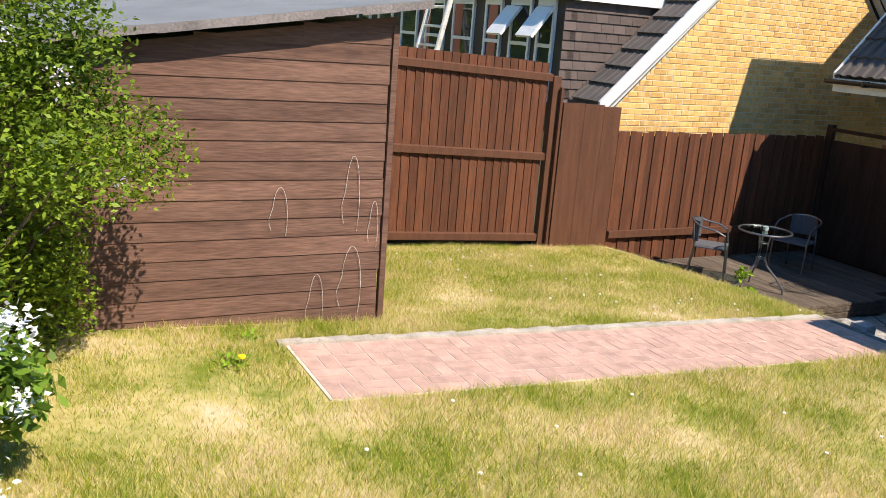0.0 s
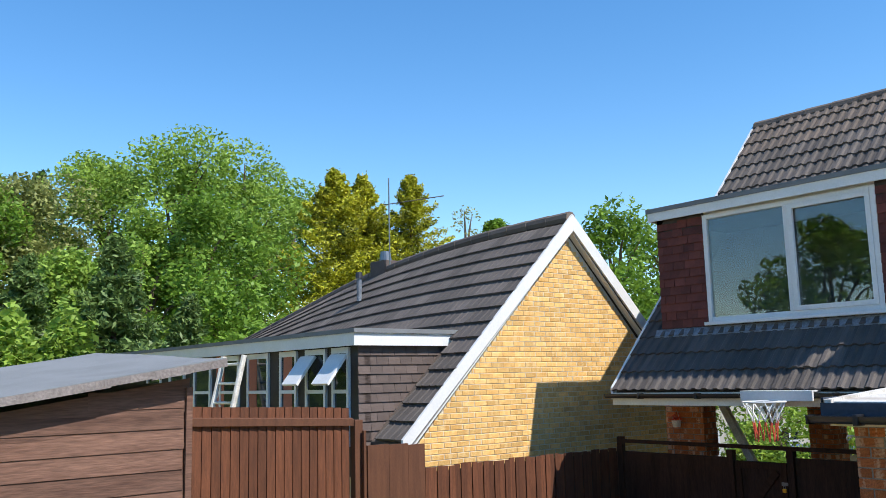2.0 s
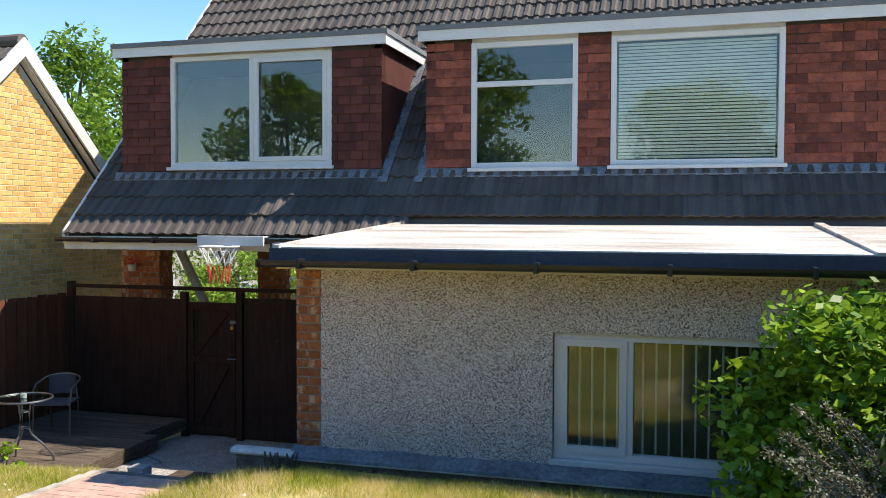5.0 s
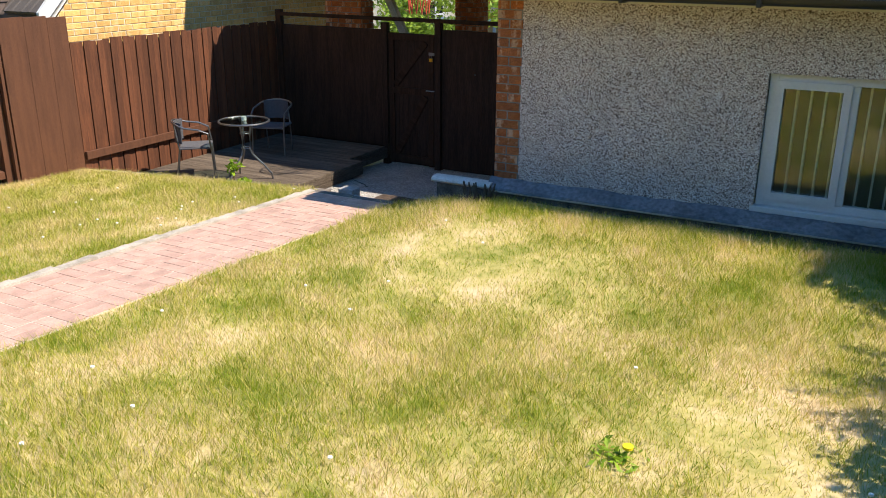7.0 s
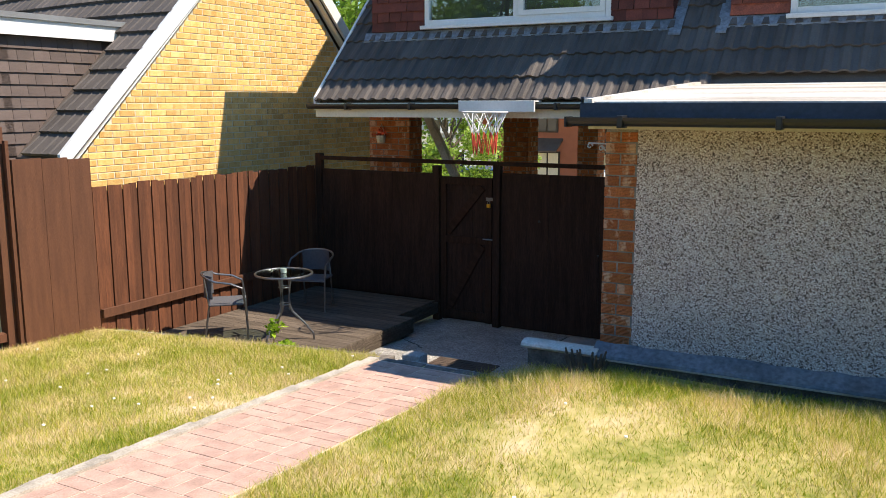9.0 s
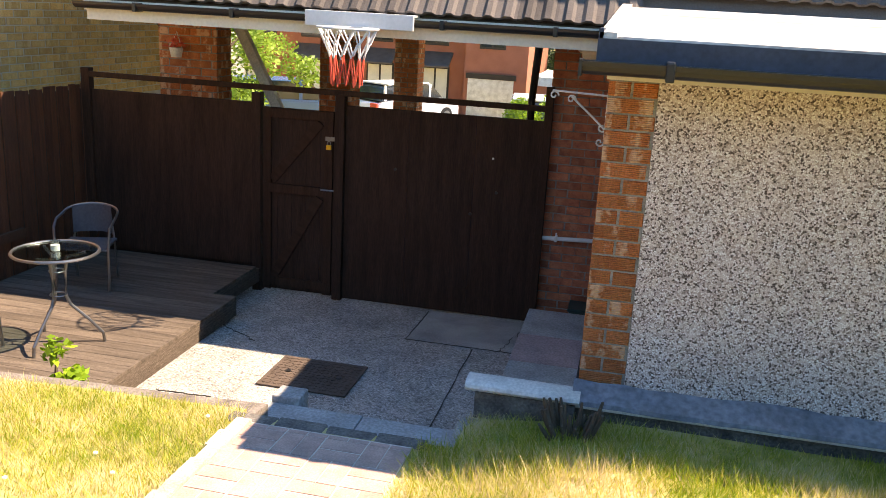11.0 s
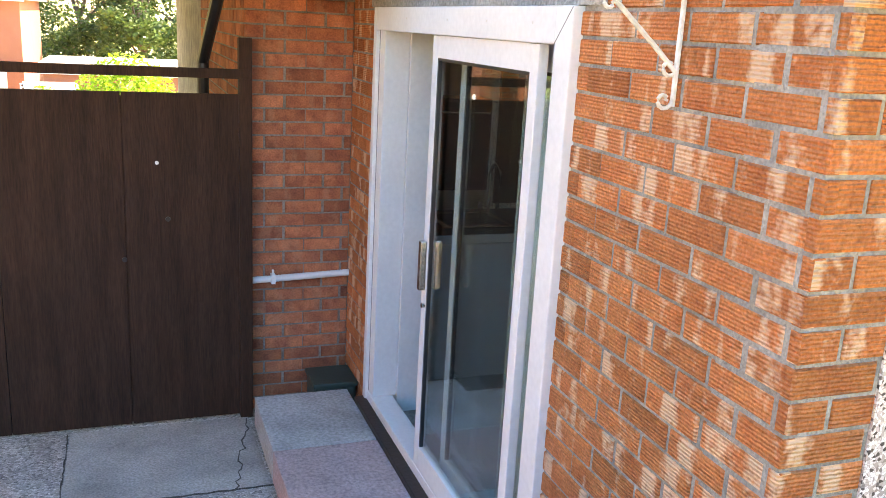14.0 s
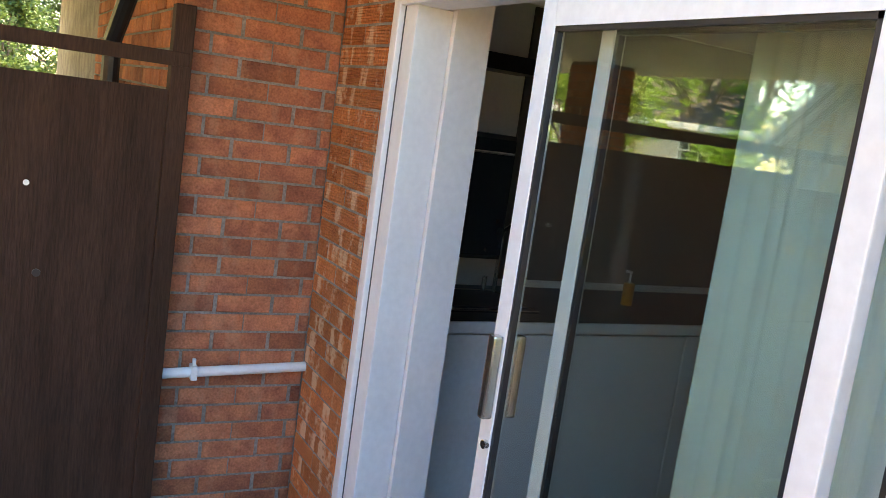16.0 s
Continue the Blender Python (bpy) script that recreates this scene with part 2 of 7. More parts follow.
M = {
    "red_brick": brick_mat("red_brick", (0.58, 0.205, 0.082), (0.46, 0.135, 0.055), (0.78, 0.53, 0.36), spread=0.18),
    "old_brick": brick_mat("old_brick", (0.46, 0.155, 0.078), (0.24, 0.075, 0.048), (0.55, 0.33, 0.21), grooves=False, spread=0.3, marks=0.15),
    "yellow_brick": brick_mat("yellow_brick", (0.72, 0.455, 0.17), (0.64, 0.34, 0.10), (0.82, 0.62, 0.33), grooves=False, spread=0.2, marks=0.4),
    "mortar": mat("mortar", (0.33, 0.31, 0.28), 0.95, 0.4, 9, 110, 0.8),
    "pale_mortar": mat("pale_mortar", (0.66, 0.58, 0.44), 0.95, 0.2, 8, 150, 0.4),
    "concrete": mat("concrete", (0.37, 0.34, 0.30), 0.95, 0.6, 2.2, 75, 1.0, tint=(0.21, 0.195, 0.18)),
    "slab_grey": mat("slab_grey", (0.40, 0.40, 0.39), 0.92, 0.45, 3.5, 60, 0.6, tint=(0.27, 0.26, 0.245)),
    "slab_pink": mat("slab_pink", (0.42, 0.30, 0.29), 0.92, 0.45, 3.5, 60, 0.6, tint=(0.29, 0.22, 0.21)),
    "paver": mat("paver", (0.545, 0.35, 0.285), 0.92, 0.3, 7, 120, 0.5, per="object", per_amount=0.07),
    "joint": mat("joint", (0.68, 0.58, 0.49), 0.95, 0.35, 8, 90, 0.3),
    "kerb": mat("kerb", (0.25, 0.215, 0.18), 0.95, 0.5, 7, 70, 0.8, tint=(0.12, 0.10, 0.085)),
    "fence": mat("fence", (0.135, 0.047, 0.021), 0.75, 0.4, 5, 40, 0.4, stretch=(6, 6, 0.6), per="object", per_amount=0.24),
    "fence_flat": mat("fence_flat", (0.115, 0.045, 0.022), 0.75, 0.28, 4, 50, 0.3, stretch=(5, 5, 0.6)),
    "gate": mat("gate", (0.052, 0.0240, 0.0145), 0.75, 0.5, 3, 30, 0.3, stretch=(5, 5, 0.5), spec=0.2),
    "shed": mat("shed", (0.165, 0.088, 0.062), 0.85, 0.5, 2.2, 16, 0.35, tint=(0.105, 0.052, 0.036), stretch=(5, 0.55, 5), per="object", per_amount=0.16),
    "felt": mat("felt", (0.19, 0.20, 0.21), 0.95, 0.2, 2.5, 150, 0.4),
    "felt_edge": mat("felt_edge", (0.23, 0.20, 0.19), 0.95, 0.4, 6, 60, 0.5),
    "roof_tile": mat("roof_tile", (0.10, 0.085, 0.077), 0.85, 0.25, 3, 80, 0.4, per="object", per_amount=0.22),
    "roof_tile_far": mat("roof_tile_far", (0.125, 0.098, 0.082), 0.85, 0.25, 3, 80, 0.4, per="island", per_amount=0.15),
    "hung_tile": mat("hung_tile", (0.13, 0.034, 0.025), 0.8, 0.35, 6, 80, 0.3, per="object", per_amount=0.35),
    "brick_tile": mat("brick_tile", (0.26, 0.072, 0.042), 0.85, 0.5, 9, 70, 0.4, tint=(0.12, 0.035, 0.028), per="object", per_amount=0.5),
    "edge_stone": mat("edge_stone", (0.19, 0.17, 0.15), 0.95, 0.6, 8, 70, 0.9, tint=(0.075, 0.068, 0.062)),
    "render": mat("render", (0.60, 0.55, 0.46), 0.9, 0.2, 2, 60, 0.2),
    "brown_tile": mat("brown_tile", (0.115, 0.085, 0.075), 0.85, 0.2, 5, 80, 0.3, per="object", per_amount=0.15),
    "lead": mat("lead", (0.22, 0.245, 0.28), 0.6, 0.5, 5, 30, 0.5, metal=0.2, tint=(0.13, 0.14, 0.16)),
    "white": mat("white", (0.69, 0.69, 0.685), 0.4, 0.08, 3, 40, 0.05, spec=0.5),
    "cream": mat("cream", (0.74, 0.70, 0.60), 0.6, 0.12, 3, 40, 0.1),
    "old_white": mat("old_white", (0.70, 0.68, 0.63), 0.8, 0.3, 5, 60, 0.4, tint=(0.40, 0.37, 0.32)),
    "white_roof": mat("white_roof", (0.60, 0.585, 0.55), 0.85, 0.45, 0.9, 30, 0.2, stretch=(0.8, 3, 1), tint=(0.30, 0.25, 0.20)),
    "black": mat("black", (0.018, 0.018, 0.020), 0.35, 0.2, 4, 60, 0.1, spec=0.5),
    "navy": mat("navy", (0.045, 0.06, 0.09), 0.6, 0.3, 3, 40, 0.2),
    "old_mortar": mat("old_mortar", (0.27, 0.235, 0.205), 0.95, 0.5, 7, 90, 0.9),
    # lighter gate brown: the light that projecting timbers catch, put into the colour
    "gate_lit": mat("gate_lit", (0.060, 0.029, 0.018), 0.8, 0.4, 4, 50, 0.3, stretch=(5, 5, 0.5), spec=0.1),
    "deck": mat("deck", (0.15, 0.118, 0.092), 0.95, 0.45, 4, 50, 0.5, stretch=(0.6, 6, 6), per="object", per_amount=0.14, spec=0.1),
    "iron": mat("iron", (0.13, 0.095, 0.075), 0.8, 0.35, 8, 90, 0.4, metal=0.3),
    "steel": mat("steel", (0.24, 0.24, 0.24), 0.35, 0.15, 8, 90, 0.1, metal=0.9),
    "dark_steel": mat("dark_steel", (0.05, 0.05, 0.055), 0.4, 0.15, 8, 90, 0.1, metal=0.4),
    "mesh_seat": mat("mesh_seat", (0.10, 0.10, 0.11), 0.8, 0.2, 40, 300, 0.4),
    "chrome": mat("chrome", (0.72, 0.70, 0.66), 0.22, 0.1, 6, 60, 0.05, metal=1.0),
    "brass": mat("brass", (0.80, 0.46, 0.05), 0.35, 0.1, 8, 60, 0.05, metal=0.8),
    "pebble": pebble_mat(),
    "aggregate": pebble_mat("aggregate", 85, (0.30, 0.28, 0.25), ((0.0, (0.15, 0.14, 0.13)), (0.25, (0.34, 0.315, 0.285)), (0.8, (0.54, 0.51, 0.47))), (0.70, 0.67, 0.62), 0.7, (0.65, 1.25), 0.06),
    "grass": grass_mat("grass", True), "soil": grass_mat("soil", False),
    "glass": glass_mat("glass"), "table_glass": glass_mat("table_glass", (0.72, 0.82, 0.80)),
    "bark": mat("bark", (0.14, 0.10, 0.07), 0.95, 0.35, 4, 30, 0.7, stretch=(4, 4, 1)),
    "asphalt": mat("asphalt", (0.06, 0.06, 0.06), 0.95, 0.25, 2, 120, 0.4),
    "curtain": mat("curtain", (0.74, 0.74, 0.70), 0.9, 0.08, 4, 200, 0.1, stretch=(1, 8, 0.3)),
    # dark brown with the dimness of room interiors put into the colour
    "room_shade": mat("room_shade", (0.16, 0.14, 0.12), 0.9, 0.2, 2, 30, 0.05),
    "plaster": mat("plaster", (0.78, 0.76, 0.72), 0.85, 0.05, 3, 60, 0.05),
    "dark_wood": mat("dark_wood", (0.035, 0.025, 0.02), 0.5, 0.3, 4, 40, 0.2),
    "terrace": mat("terrace", (0.36, 0.13, 0.08), 0.9, 0.15, 2, 40, 0.2),
    "leaf_green": leaf_mat("leaf_green", (0.055, 0.125, 0.015), (0.22, 0.36, 0.045), 0.4),
    "leaf_light": leaf_mat("leaf_light", (0.09, 0.17, 0.02), (0.33, 0.47, 0.08), 0.4),
    "leaf_dark": leaf_mat("leaf_dark", (0.022, 0.045, 0.014), (0.08, 0.13, 0.035), 0.25),
    "leaf_conifer": leaf_mat("leaf_conifer", (0.045, 0.09, 0.022), (0.19, 0.28, 0.08), 0.3),
    "leaf_gold": leaf_mat("leaf_gold", (0.020, 0.042, 0.006), (0.50, 0.49, 0.03), 0.2),
    "leaf_olive": leaf_mat("leaf_olive", (0.10, 0.13, 0.03), (0.33, 0.35, 0.11), 0.35),
    "leaf_laurel": leaf_mat("leaf_laurel", (0.06, 0.15, 0.010), (0.32, 0.48, 0.04), 0.35, 0.35),
    "leaf_grey": leaf_mat("leaf_grey", (0.05, 0.06, 0.03), (0.26, 0.26, 0.18), 0.2),
    "leaf_bush": leaf_mat("leaf_bush", (0.030, 0.072, 0.007), (0.27, 0.37, 0.03), 0.3, 0.55),
    "dark_joint": mat("dark_joint", (0.09, 0.08, 0.07), 0.95, 0.4, 6, 60, 0.2),
    "amber": mat("amber", (0.55, 0.22, 0.02), 0.3, 0.1, 4, 40, 0.0),
    "haunch": mat("haunch", (0.48, 0.43, 0.36), 0.95, 0.4, 6, 90, 0.4),
    "infill": mat("infill", (0.40, 0.375, 0.34), 0.9, 0.5, 3, 90, 0.5, tint=(0.25, 0.235, 0.215)),
    "petal": mat("petal", (0.82, 0.82, 0.78), 0.6, 0.05, 5, 50, 0.05),
    "lilac": mat("lilac", (0.60, 0.50, 0.60), 0.6, 0.15, 5, 50, 0.05),
    "red_net": mat("red_net", (0.62, 0.09, 0.05), 0.7, 0.1, 9, 60, 0.1),
    "white_net": mat("white_net", (0.72, 0.72, 0.70), 0.7, 0.1, 9, 60, 0.1),
    "grey_wax": mat("grey_wax", (0.72, 0.70, 0.66), 0.4, 0.05, 9, 60, 0.02),
    "car_blue": mat("car_blue", (0.05, 0.12, 0.25), 0.2, 0.05, 2, 9, 0.0, spec=0.6),
    "car_white": mat("car_white", (0.75, 0.76, 0.78), 0.2, 0.03, 2, 9, 0.0, spec=0.6),
    "car_glass": mat("car_glass", (0.02, 0.025, 0.03), 0.08, 0.05, 2, 9, 0.0, spec=0.8),
    "rubber": mat("rubber", (0.02, 0.02, 0.02), 0.9, 0.1, 9, 60, 0.2),
    "green_plastic": mat("green_plastic", (0.02, 0.05, 0.045), 0.5, 0.15, 6, 60, 0.1),
    "yellow_flower": mat("yellow_flower", (0.80, 0.62, 0.02), 0.6, 0.05, 9, 60, 0.02),
}


# ---------------------------------------------------------------- mesh helpers
def thing(name, at=(0, 0, 0), label="", category="", group="", kind="", turn=0):
    ob = new(name)
    ob.empty_display_size = 0.1
    ob.matrix_world = pose(*at, 0, 0, turn)
    return tagged(ob, label, category, group, kind)


def part(name, bm, material, parent=None, label="", smooth=False):
    me = bpy.data.meshes.new(name)
    bm.to_mesh(me)
    bm.free()
    me.materials.append(M[material])
    if smooth:
        for p in me.polygons:
            p.use_smooth = True
    ob = new(name, me)
    ob.parent = parent
    return tagged(ob, label)


def solo(name, bm, material, label, category, kind="", group="", smooth=False):
    return tagged(part(name, bm, material, None, "", smooth), label, category, group, kind)


def box(x0, x1, y0, y1, z0, z1, bm=None, bevel=0.0, turn=None):
    bm = bm or bmesh.new()
    made = bmesh.ops.create_cube(bm, size=1.0)["verts"]
    m = Matrix.Translation(((x0 + x1) / 2, (y0 + y1) / 2, (z0 + z1) / 2)) @ Matrix.Diagonal((x1 - x0, y1 - y0, z1 - z0, 1))
    bmesh.ops.transform(bm, matrix=(turn @ m) if turn else m, verts=made)
    if bevel:
        edges = {e for v in made for e in v.link_edges}
        bmesh.ops.bevel(bm, geom=list(edges), offset=bevel, segments=2, affect="EDGES", profile=0.6)
    return bm


def tube(points, r, bm=None, sides=8, closed=False):
    """A round bar along points."""
    bm = bm or bmesh.new()
    pts = [Vector([float(c) for c in p]) for p in points]
    rings = []
    n = len(pts)
    for i, p in enumerate(pts):
        a = pts[(i - 1) % n] if closed or i else p
        b = pts[(i + 1) % n] if closed or i < n - 1 else p
        d = (b - a).normalized()
        side = d.cross(Vector((0, 0, 1)))
        if side.length < 0.05:
            side = d.cross(Vector((0, 1, 0)))
        side.normalize()
        up = side.cross(d)
        rr = float(r[i] if isinstance(r, (list, tuple)) else r)
        rings.append([bm.verts.new(p + rr * (math.cos(k * math.tau / sides) * side + math.sin(k * math.tau / sides) * up)) for k in range(sides)])
    for i in range(n if closed else n - 1):
        a, b = rings[i], rings[(i + 1) % n]
        for k in range(sides):
            bm.faces.new((a[k], a[(k + 1) % sides], b[(k + 1) % sides], b[k]))
    if not closed:
        bm.faces.new(rings[0][::-1])
        bm.faces.new(rings[-1])
    bmesh.ops.recalc_face_normals(bm, faces=bm.faces)
    return bm


def disc(r, z0, z1, bm=None, at=(0, 0), sides=40):
    bm = bm or bmesh.new()
    bmesh.ops.create_cone(bm, cap_ends=True, segments=sides, radius1=r, radius2=r, depth=z1 - z0,
                          matrix=Matrix.Translation((at[0], at[1], (z0 + z1) / 2)))
    return bm


def prism(outline, axis, a, b, bm=None):
    """An outline in the plane across the axis, drawn out from a to b."""
    bm = bm or bmesh.new()

    def put(u, v, w):
        return bm.verts.new({"x": (w, u, v), "y": (u, w, v), "z": (u, v, w)}[axis])
    lo, hi = [put(u, v, a) for u, v in outline], [put(u, v, b) for u, v in outline]
    bm.faces.new(lo)
    bm.faces.new(hi[::-1])
    for i in range(len(lo)):
        j = (i + 1) % len(lo)
        bm.faces.new((lo[i], hi[i], hi[j], lo[j]))
    bmesh.ops.recalc_face_normals(bm, faces=bm.faces)
    return bm


def raw(name, verts, faces, material, parent=None, label="", smooth=False):
    me = bpy.data.meshes.new(name)
    me.from_pydata(verts, [], faces)
    me.materials.append(M[material])
    if smooth:
        me.polygons.foreach_set("use_smooth", [True] * len(me.polygons))
    ob = new(name, me)
    ob.parent = parent
    return tagged(ob, label)


def pieces(name, meshes, places, parent, material, limit=300, rest="more_pieces"):
    """Pieces that share meshes; the first of them objects of their own, the others joined. places: (key, matrix)."""
    data = {}
    joined_v, joined_f = [], []
    for i, (key, m) in enumerate(places):
        if key not in data:
            bm = meshes(key)
            me = bpy.data.meshes.new(name)
            bm.to_mesh(me)
            bm.free()
            me.materials.append(M[material])
            data[key] = (me, np.array([v.co for v in me.vertices]), [list(p.vertices) for p in me.polygons])
        me, co, fs = data[key]
        if i < limit:
            ob = new(name, me)
            ob.parent = parent
            ob.matrix_basis = m
        else:
            a = np.array(m)
            base = len(joined_v)
            joined_v.extend((co @ a[:3, :3].T + a[:3, 3]).tolist())
            joined_f.extend([[k + base for k in f] for f in fs])
    if joined_v:
        far = {"roof_tile": "roof_tile_far", "red_brick": "red_brick"}.get(material, material)
        tagged(raw(rest, joined_v, joined_f, far, parent), kind="stuff")


def brick_mesh(key):
    l, h = key
    c = 0.0035
    bm = bmesh.new()
    rings = [[bm.verts.new(p) for p in ((d, y, d), (l - d, y, d), (l - d, y, h - d), (d, y, h - d))] for d, y in ((c, 0), (0, c), (0, 0.03))]
    bm.faces.new(rings[0])
    for a, b in zip(rings, rings[1:]):
        for k in range(4):
            bm.faces.new((a[k], b[k], b[(k + 1) % 4], a[(k + 1) % 4]))
    return bm


def lay_bricks(parent, origin, along, out, length, height, material, skip=lambda u, z: False, limit=300, near=0.0, rest="far_bricks", clip=None, start=0, holes=()):
    """Stretcher courses on a wall face. origin: the face's lower corner; along, out: directions. clip(z): the u-range at a height."""
    along, out = Vector(along), Vector(out)
    turn = Matrix((along, -out, Vector((0, 0, 1)))).transposed().to_4x4()
    todo = []
    rows = int(height / 0.075)
    rng = random.Random(7)
    for r in range(rows):
        z = r * 0.075
        u0, u1 = clip(z + 0.04) if clip else (0, length)
        u = -0.1125 * ((r + start) % 2)
        while u < u1:
            spans = [(max(u, u0), min(u + 0.215, u1))]
            u += 0.225
            for h0, h1, z0, z1 in holes:
                if z0 < z + 0.04 < z1:
                    spans = [s for a, b in spans for s in ((a, min(b, h0)), (max(a, h1), b))]
            for a, b in spans:
                if b - a < 0.025 or skip((a + b) / 2, z + 0.035):
                    continue
                key = (round(b - a, 2), 0.065)
                p = Vector(origin) + along * a + Vector((0, 0, z + 0.005)) + out * (0.006 + rng.uniform(-0.0015, 0.0015))
                todo.append((abs((a + b) / 2 - near), key, Matrix.Translation(p) @ turn))
    if limit < len(todo):
        todo.sort(key=lambda s: s[0])
    pieces("brick", brick_mesh, [(k, m) for _, k, m in todo], parent, material, limit, rest)


def tile_mesh(key):
    """A double-roll concrete roof tile; the profile runs across, the length upslope."""
    w, l = key
    bm = bmesh.new()
    prof = [(0, 0.0), (0.12, 0.0), (0.2, 0.022), (0.34, 0.022), (0.42, 0.0), (0.58, 0.0), (0.68, 0.022), (0.84, 0.022), (0.92, 0.0), (1, 0.0)]
    lo = [bm.verts.new((a * w, 0, 0.030 + h)) for a, h in prof]
    hi = [bm.verts.new((a * w, l * 1.06, 0.004 + h)) for a, h in prof]
    dn = [bm.verts.new((a * w, 0, 0.008 + h * 0.9)) for a, h in prof]
    for i in range(len(prof) - 1):
        bm.faces.new((lo[i], lo[i + 1], hi[i + 1], hi[i]))
        bm.faces.new((dn[i], dn[i + 1], lo[i + 1], lo[i]))
    return bm


def ribbed_tile_mesh(key):
    """A nearly flat interlocking tile with a thick lower edge and shallow ribs."""
    w, l = key
    bm = bmesh.new()
    prof = [(0, 0.0), (0.06, 0.010), (0.12, 0.0), (0.44, 0.0), (0.5, 0.010), (0.56, 0.0), (1, 0.0)]
    lo = [bm.verts.new((a * w, 0, 0.042 + h)) for a, h in prof]
    hi = [bm.verts.new((a * w, l * 1.06, 0.004 + h)) for a, h in prof]
    dn = [bm.verts.new((a * w, 0, 0.004)) for a, h in prof]
    for i in range(len(prof) - 1):
        bm.faces.new((lo[i], lo[i + 1], hi[i + 1], hi[i]))
        bm.faces.new((dn[i], dn[i + 1], lo[i + 1], lo[i]))
    return bm


def flat_tile_mesh(key):
    w, l = key
    bm = bmesh.new()
    a = [bm.verts.new(p) for p in ((0, 0, 0.024), (w - 0.004, 0, 0.024), (w - 0.004, l * 1.05, 0.006), (0, l * 1.05, 0.006),
                                   (0, 0, 0.004), (w - 0.004, 0, 0.004), (w - 0.004, l * 1.05, 0), (0, l * 1.05, 0))]
    for f in ((0, 1, 2, 3), (4, 5, 1, 0), (5, 6, 2, 1), (7, 4, 0, 3)):
        bm.faces.new([a[i] for i in f])
    return bm


def lay_tiles(parent, origin, along, up, width, length, material, tw=0.3, tl=0.32, maker=tile_mesh, skip=lambda a, b: False, limit=300, name="roof_tile", rest="far_tiles", stagger=0.0):
    along, up = Vector(along).normalized(), Vector(up).normalized()
    out = along.cross(up)
    turn = Matrix((along, up, out)).transposed().to_4x4()
    todo = []
    rng = random.Random(3)
    for r in range(int(round(length / tl))):
        for c in range(int(round(width / tw)) + 1):
            a = c * tw - stagger * tw * (r % 2)
            a0, a1 = max(a, 0), min(a + tw, width)
            if a1 - a0 < 0.03 or skip((a0 + a1) / 2, (r + 0.5) * tl):
                continue
            p = Vector(origin) + along * a0 + up * (r * tl) + out * rng.uniform(0, 0.003)
            todo.append(((round(a1 - a0, 2), tl), Matrix.Translation(p) @ turn @ pose(0, 0, 0, rng.uniform(-0.3, 0.3), rng.uniform(-0.4, 0.4), 0)))
    pieces(name, maker, todo, parent, material, limit, rest)


def leaf_cloud(name, pts, size, material, parent, seed=1, aspect=0.5, droop=0.0, up=0.3):
    """Many small pointed leaves at the points, turned at random."""
    rng = np.random.default_rng(seed)
    pts = np.asarray(pts, float)
    n = len(pts)
    d = rng.normal(size=(n, 3))
    d[:, 2] = d[:, 2] * 0.6 - droop
    d /= np.linalg.norm(d, axis=1, keepdims=True)
    nrm = rng.normal(size=(n, 3))
    nrm[:, 2] += up * 3
    s = np.cross(d, nrm)
    s /= np.linalg.norm(s, axis=1, keepdims=True) + 1e-9
    L = (size * rng.uniform(0.6, 1.3, n))[:, None]
    q = np.stack([pts - d * L * 0.5, pts + s * L * aspect * 0.5 - d * L * 0.05, pts + d * L * 0.5, pts - s * L * aspect * 0.5 - d * L * 0.05], 1).reshape(-1, 3)
    me = bpy.data.meshes.new(name)
    me.vertices.add(4 * n)
    me.vertices.foreach_set("co", q.ravel())
    me.loops.add(4 * n)
    me.loops.foreach_set("vertex_index", np.arange(4 * n))
    me.polygons.add(n)
    me.polygons.foreach_set("loop_start", np.arange(0, 4 * n, 4))
    me.update(calc_edges=True)
    me.materials.append(M[material])
    ob = new(name, me)
    ob.parent = parent
    return ob


# ---------------------------------------------------------------- ground
FENCE_X, GATE_Y = -5.2, 3.6


def lawn_z(x, y):
    z = 0.75 - 0.05 * (y + 0.8) - 0.09 * max(0.0, -1.5 - x)
    # a bank along the house wall, falling away to a trench at its foot
    side = min(1.0, max(0.0, (x + 0.66) / 1.0))
    rise = min(1.0, max(0.0, (y + 3.0) / 2.0))
    drop = min(1.0, max(0.0, (-0.38 - y) / 0.5))
    z += 0.19 * side * side * (3 - 2 * side) * rise * rise * (3 - 2 * rise) * (drop * drop * (3 - 2 * drop) + 0.42 * (1 - drop * drop * (3 - 2 * drop)))
    return z + 0.012 * noise.noise((x * 1.3, y * 1.3, 0)) if not (-1.6 < x < -0.6) else z


def lawn_edge(x):
    if x < -1.6:
        return 0.03 - 0.44 * (x + 5.2) / 3.6
    if x < -0.52:
        return -0.50
    return -0.12


def ground_z(x, y):
    z = -0.32
    if y > 12:
        z -= min(2.2, (y - 12) * 0.080)
    if x < -22:
        z += min(9, (-22 - x) * 0.2)
    if y < -13:
        z += min(1.2, (-13 - y) * 0.4)
    return z


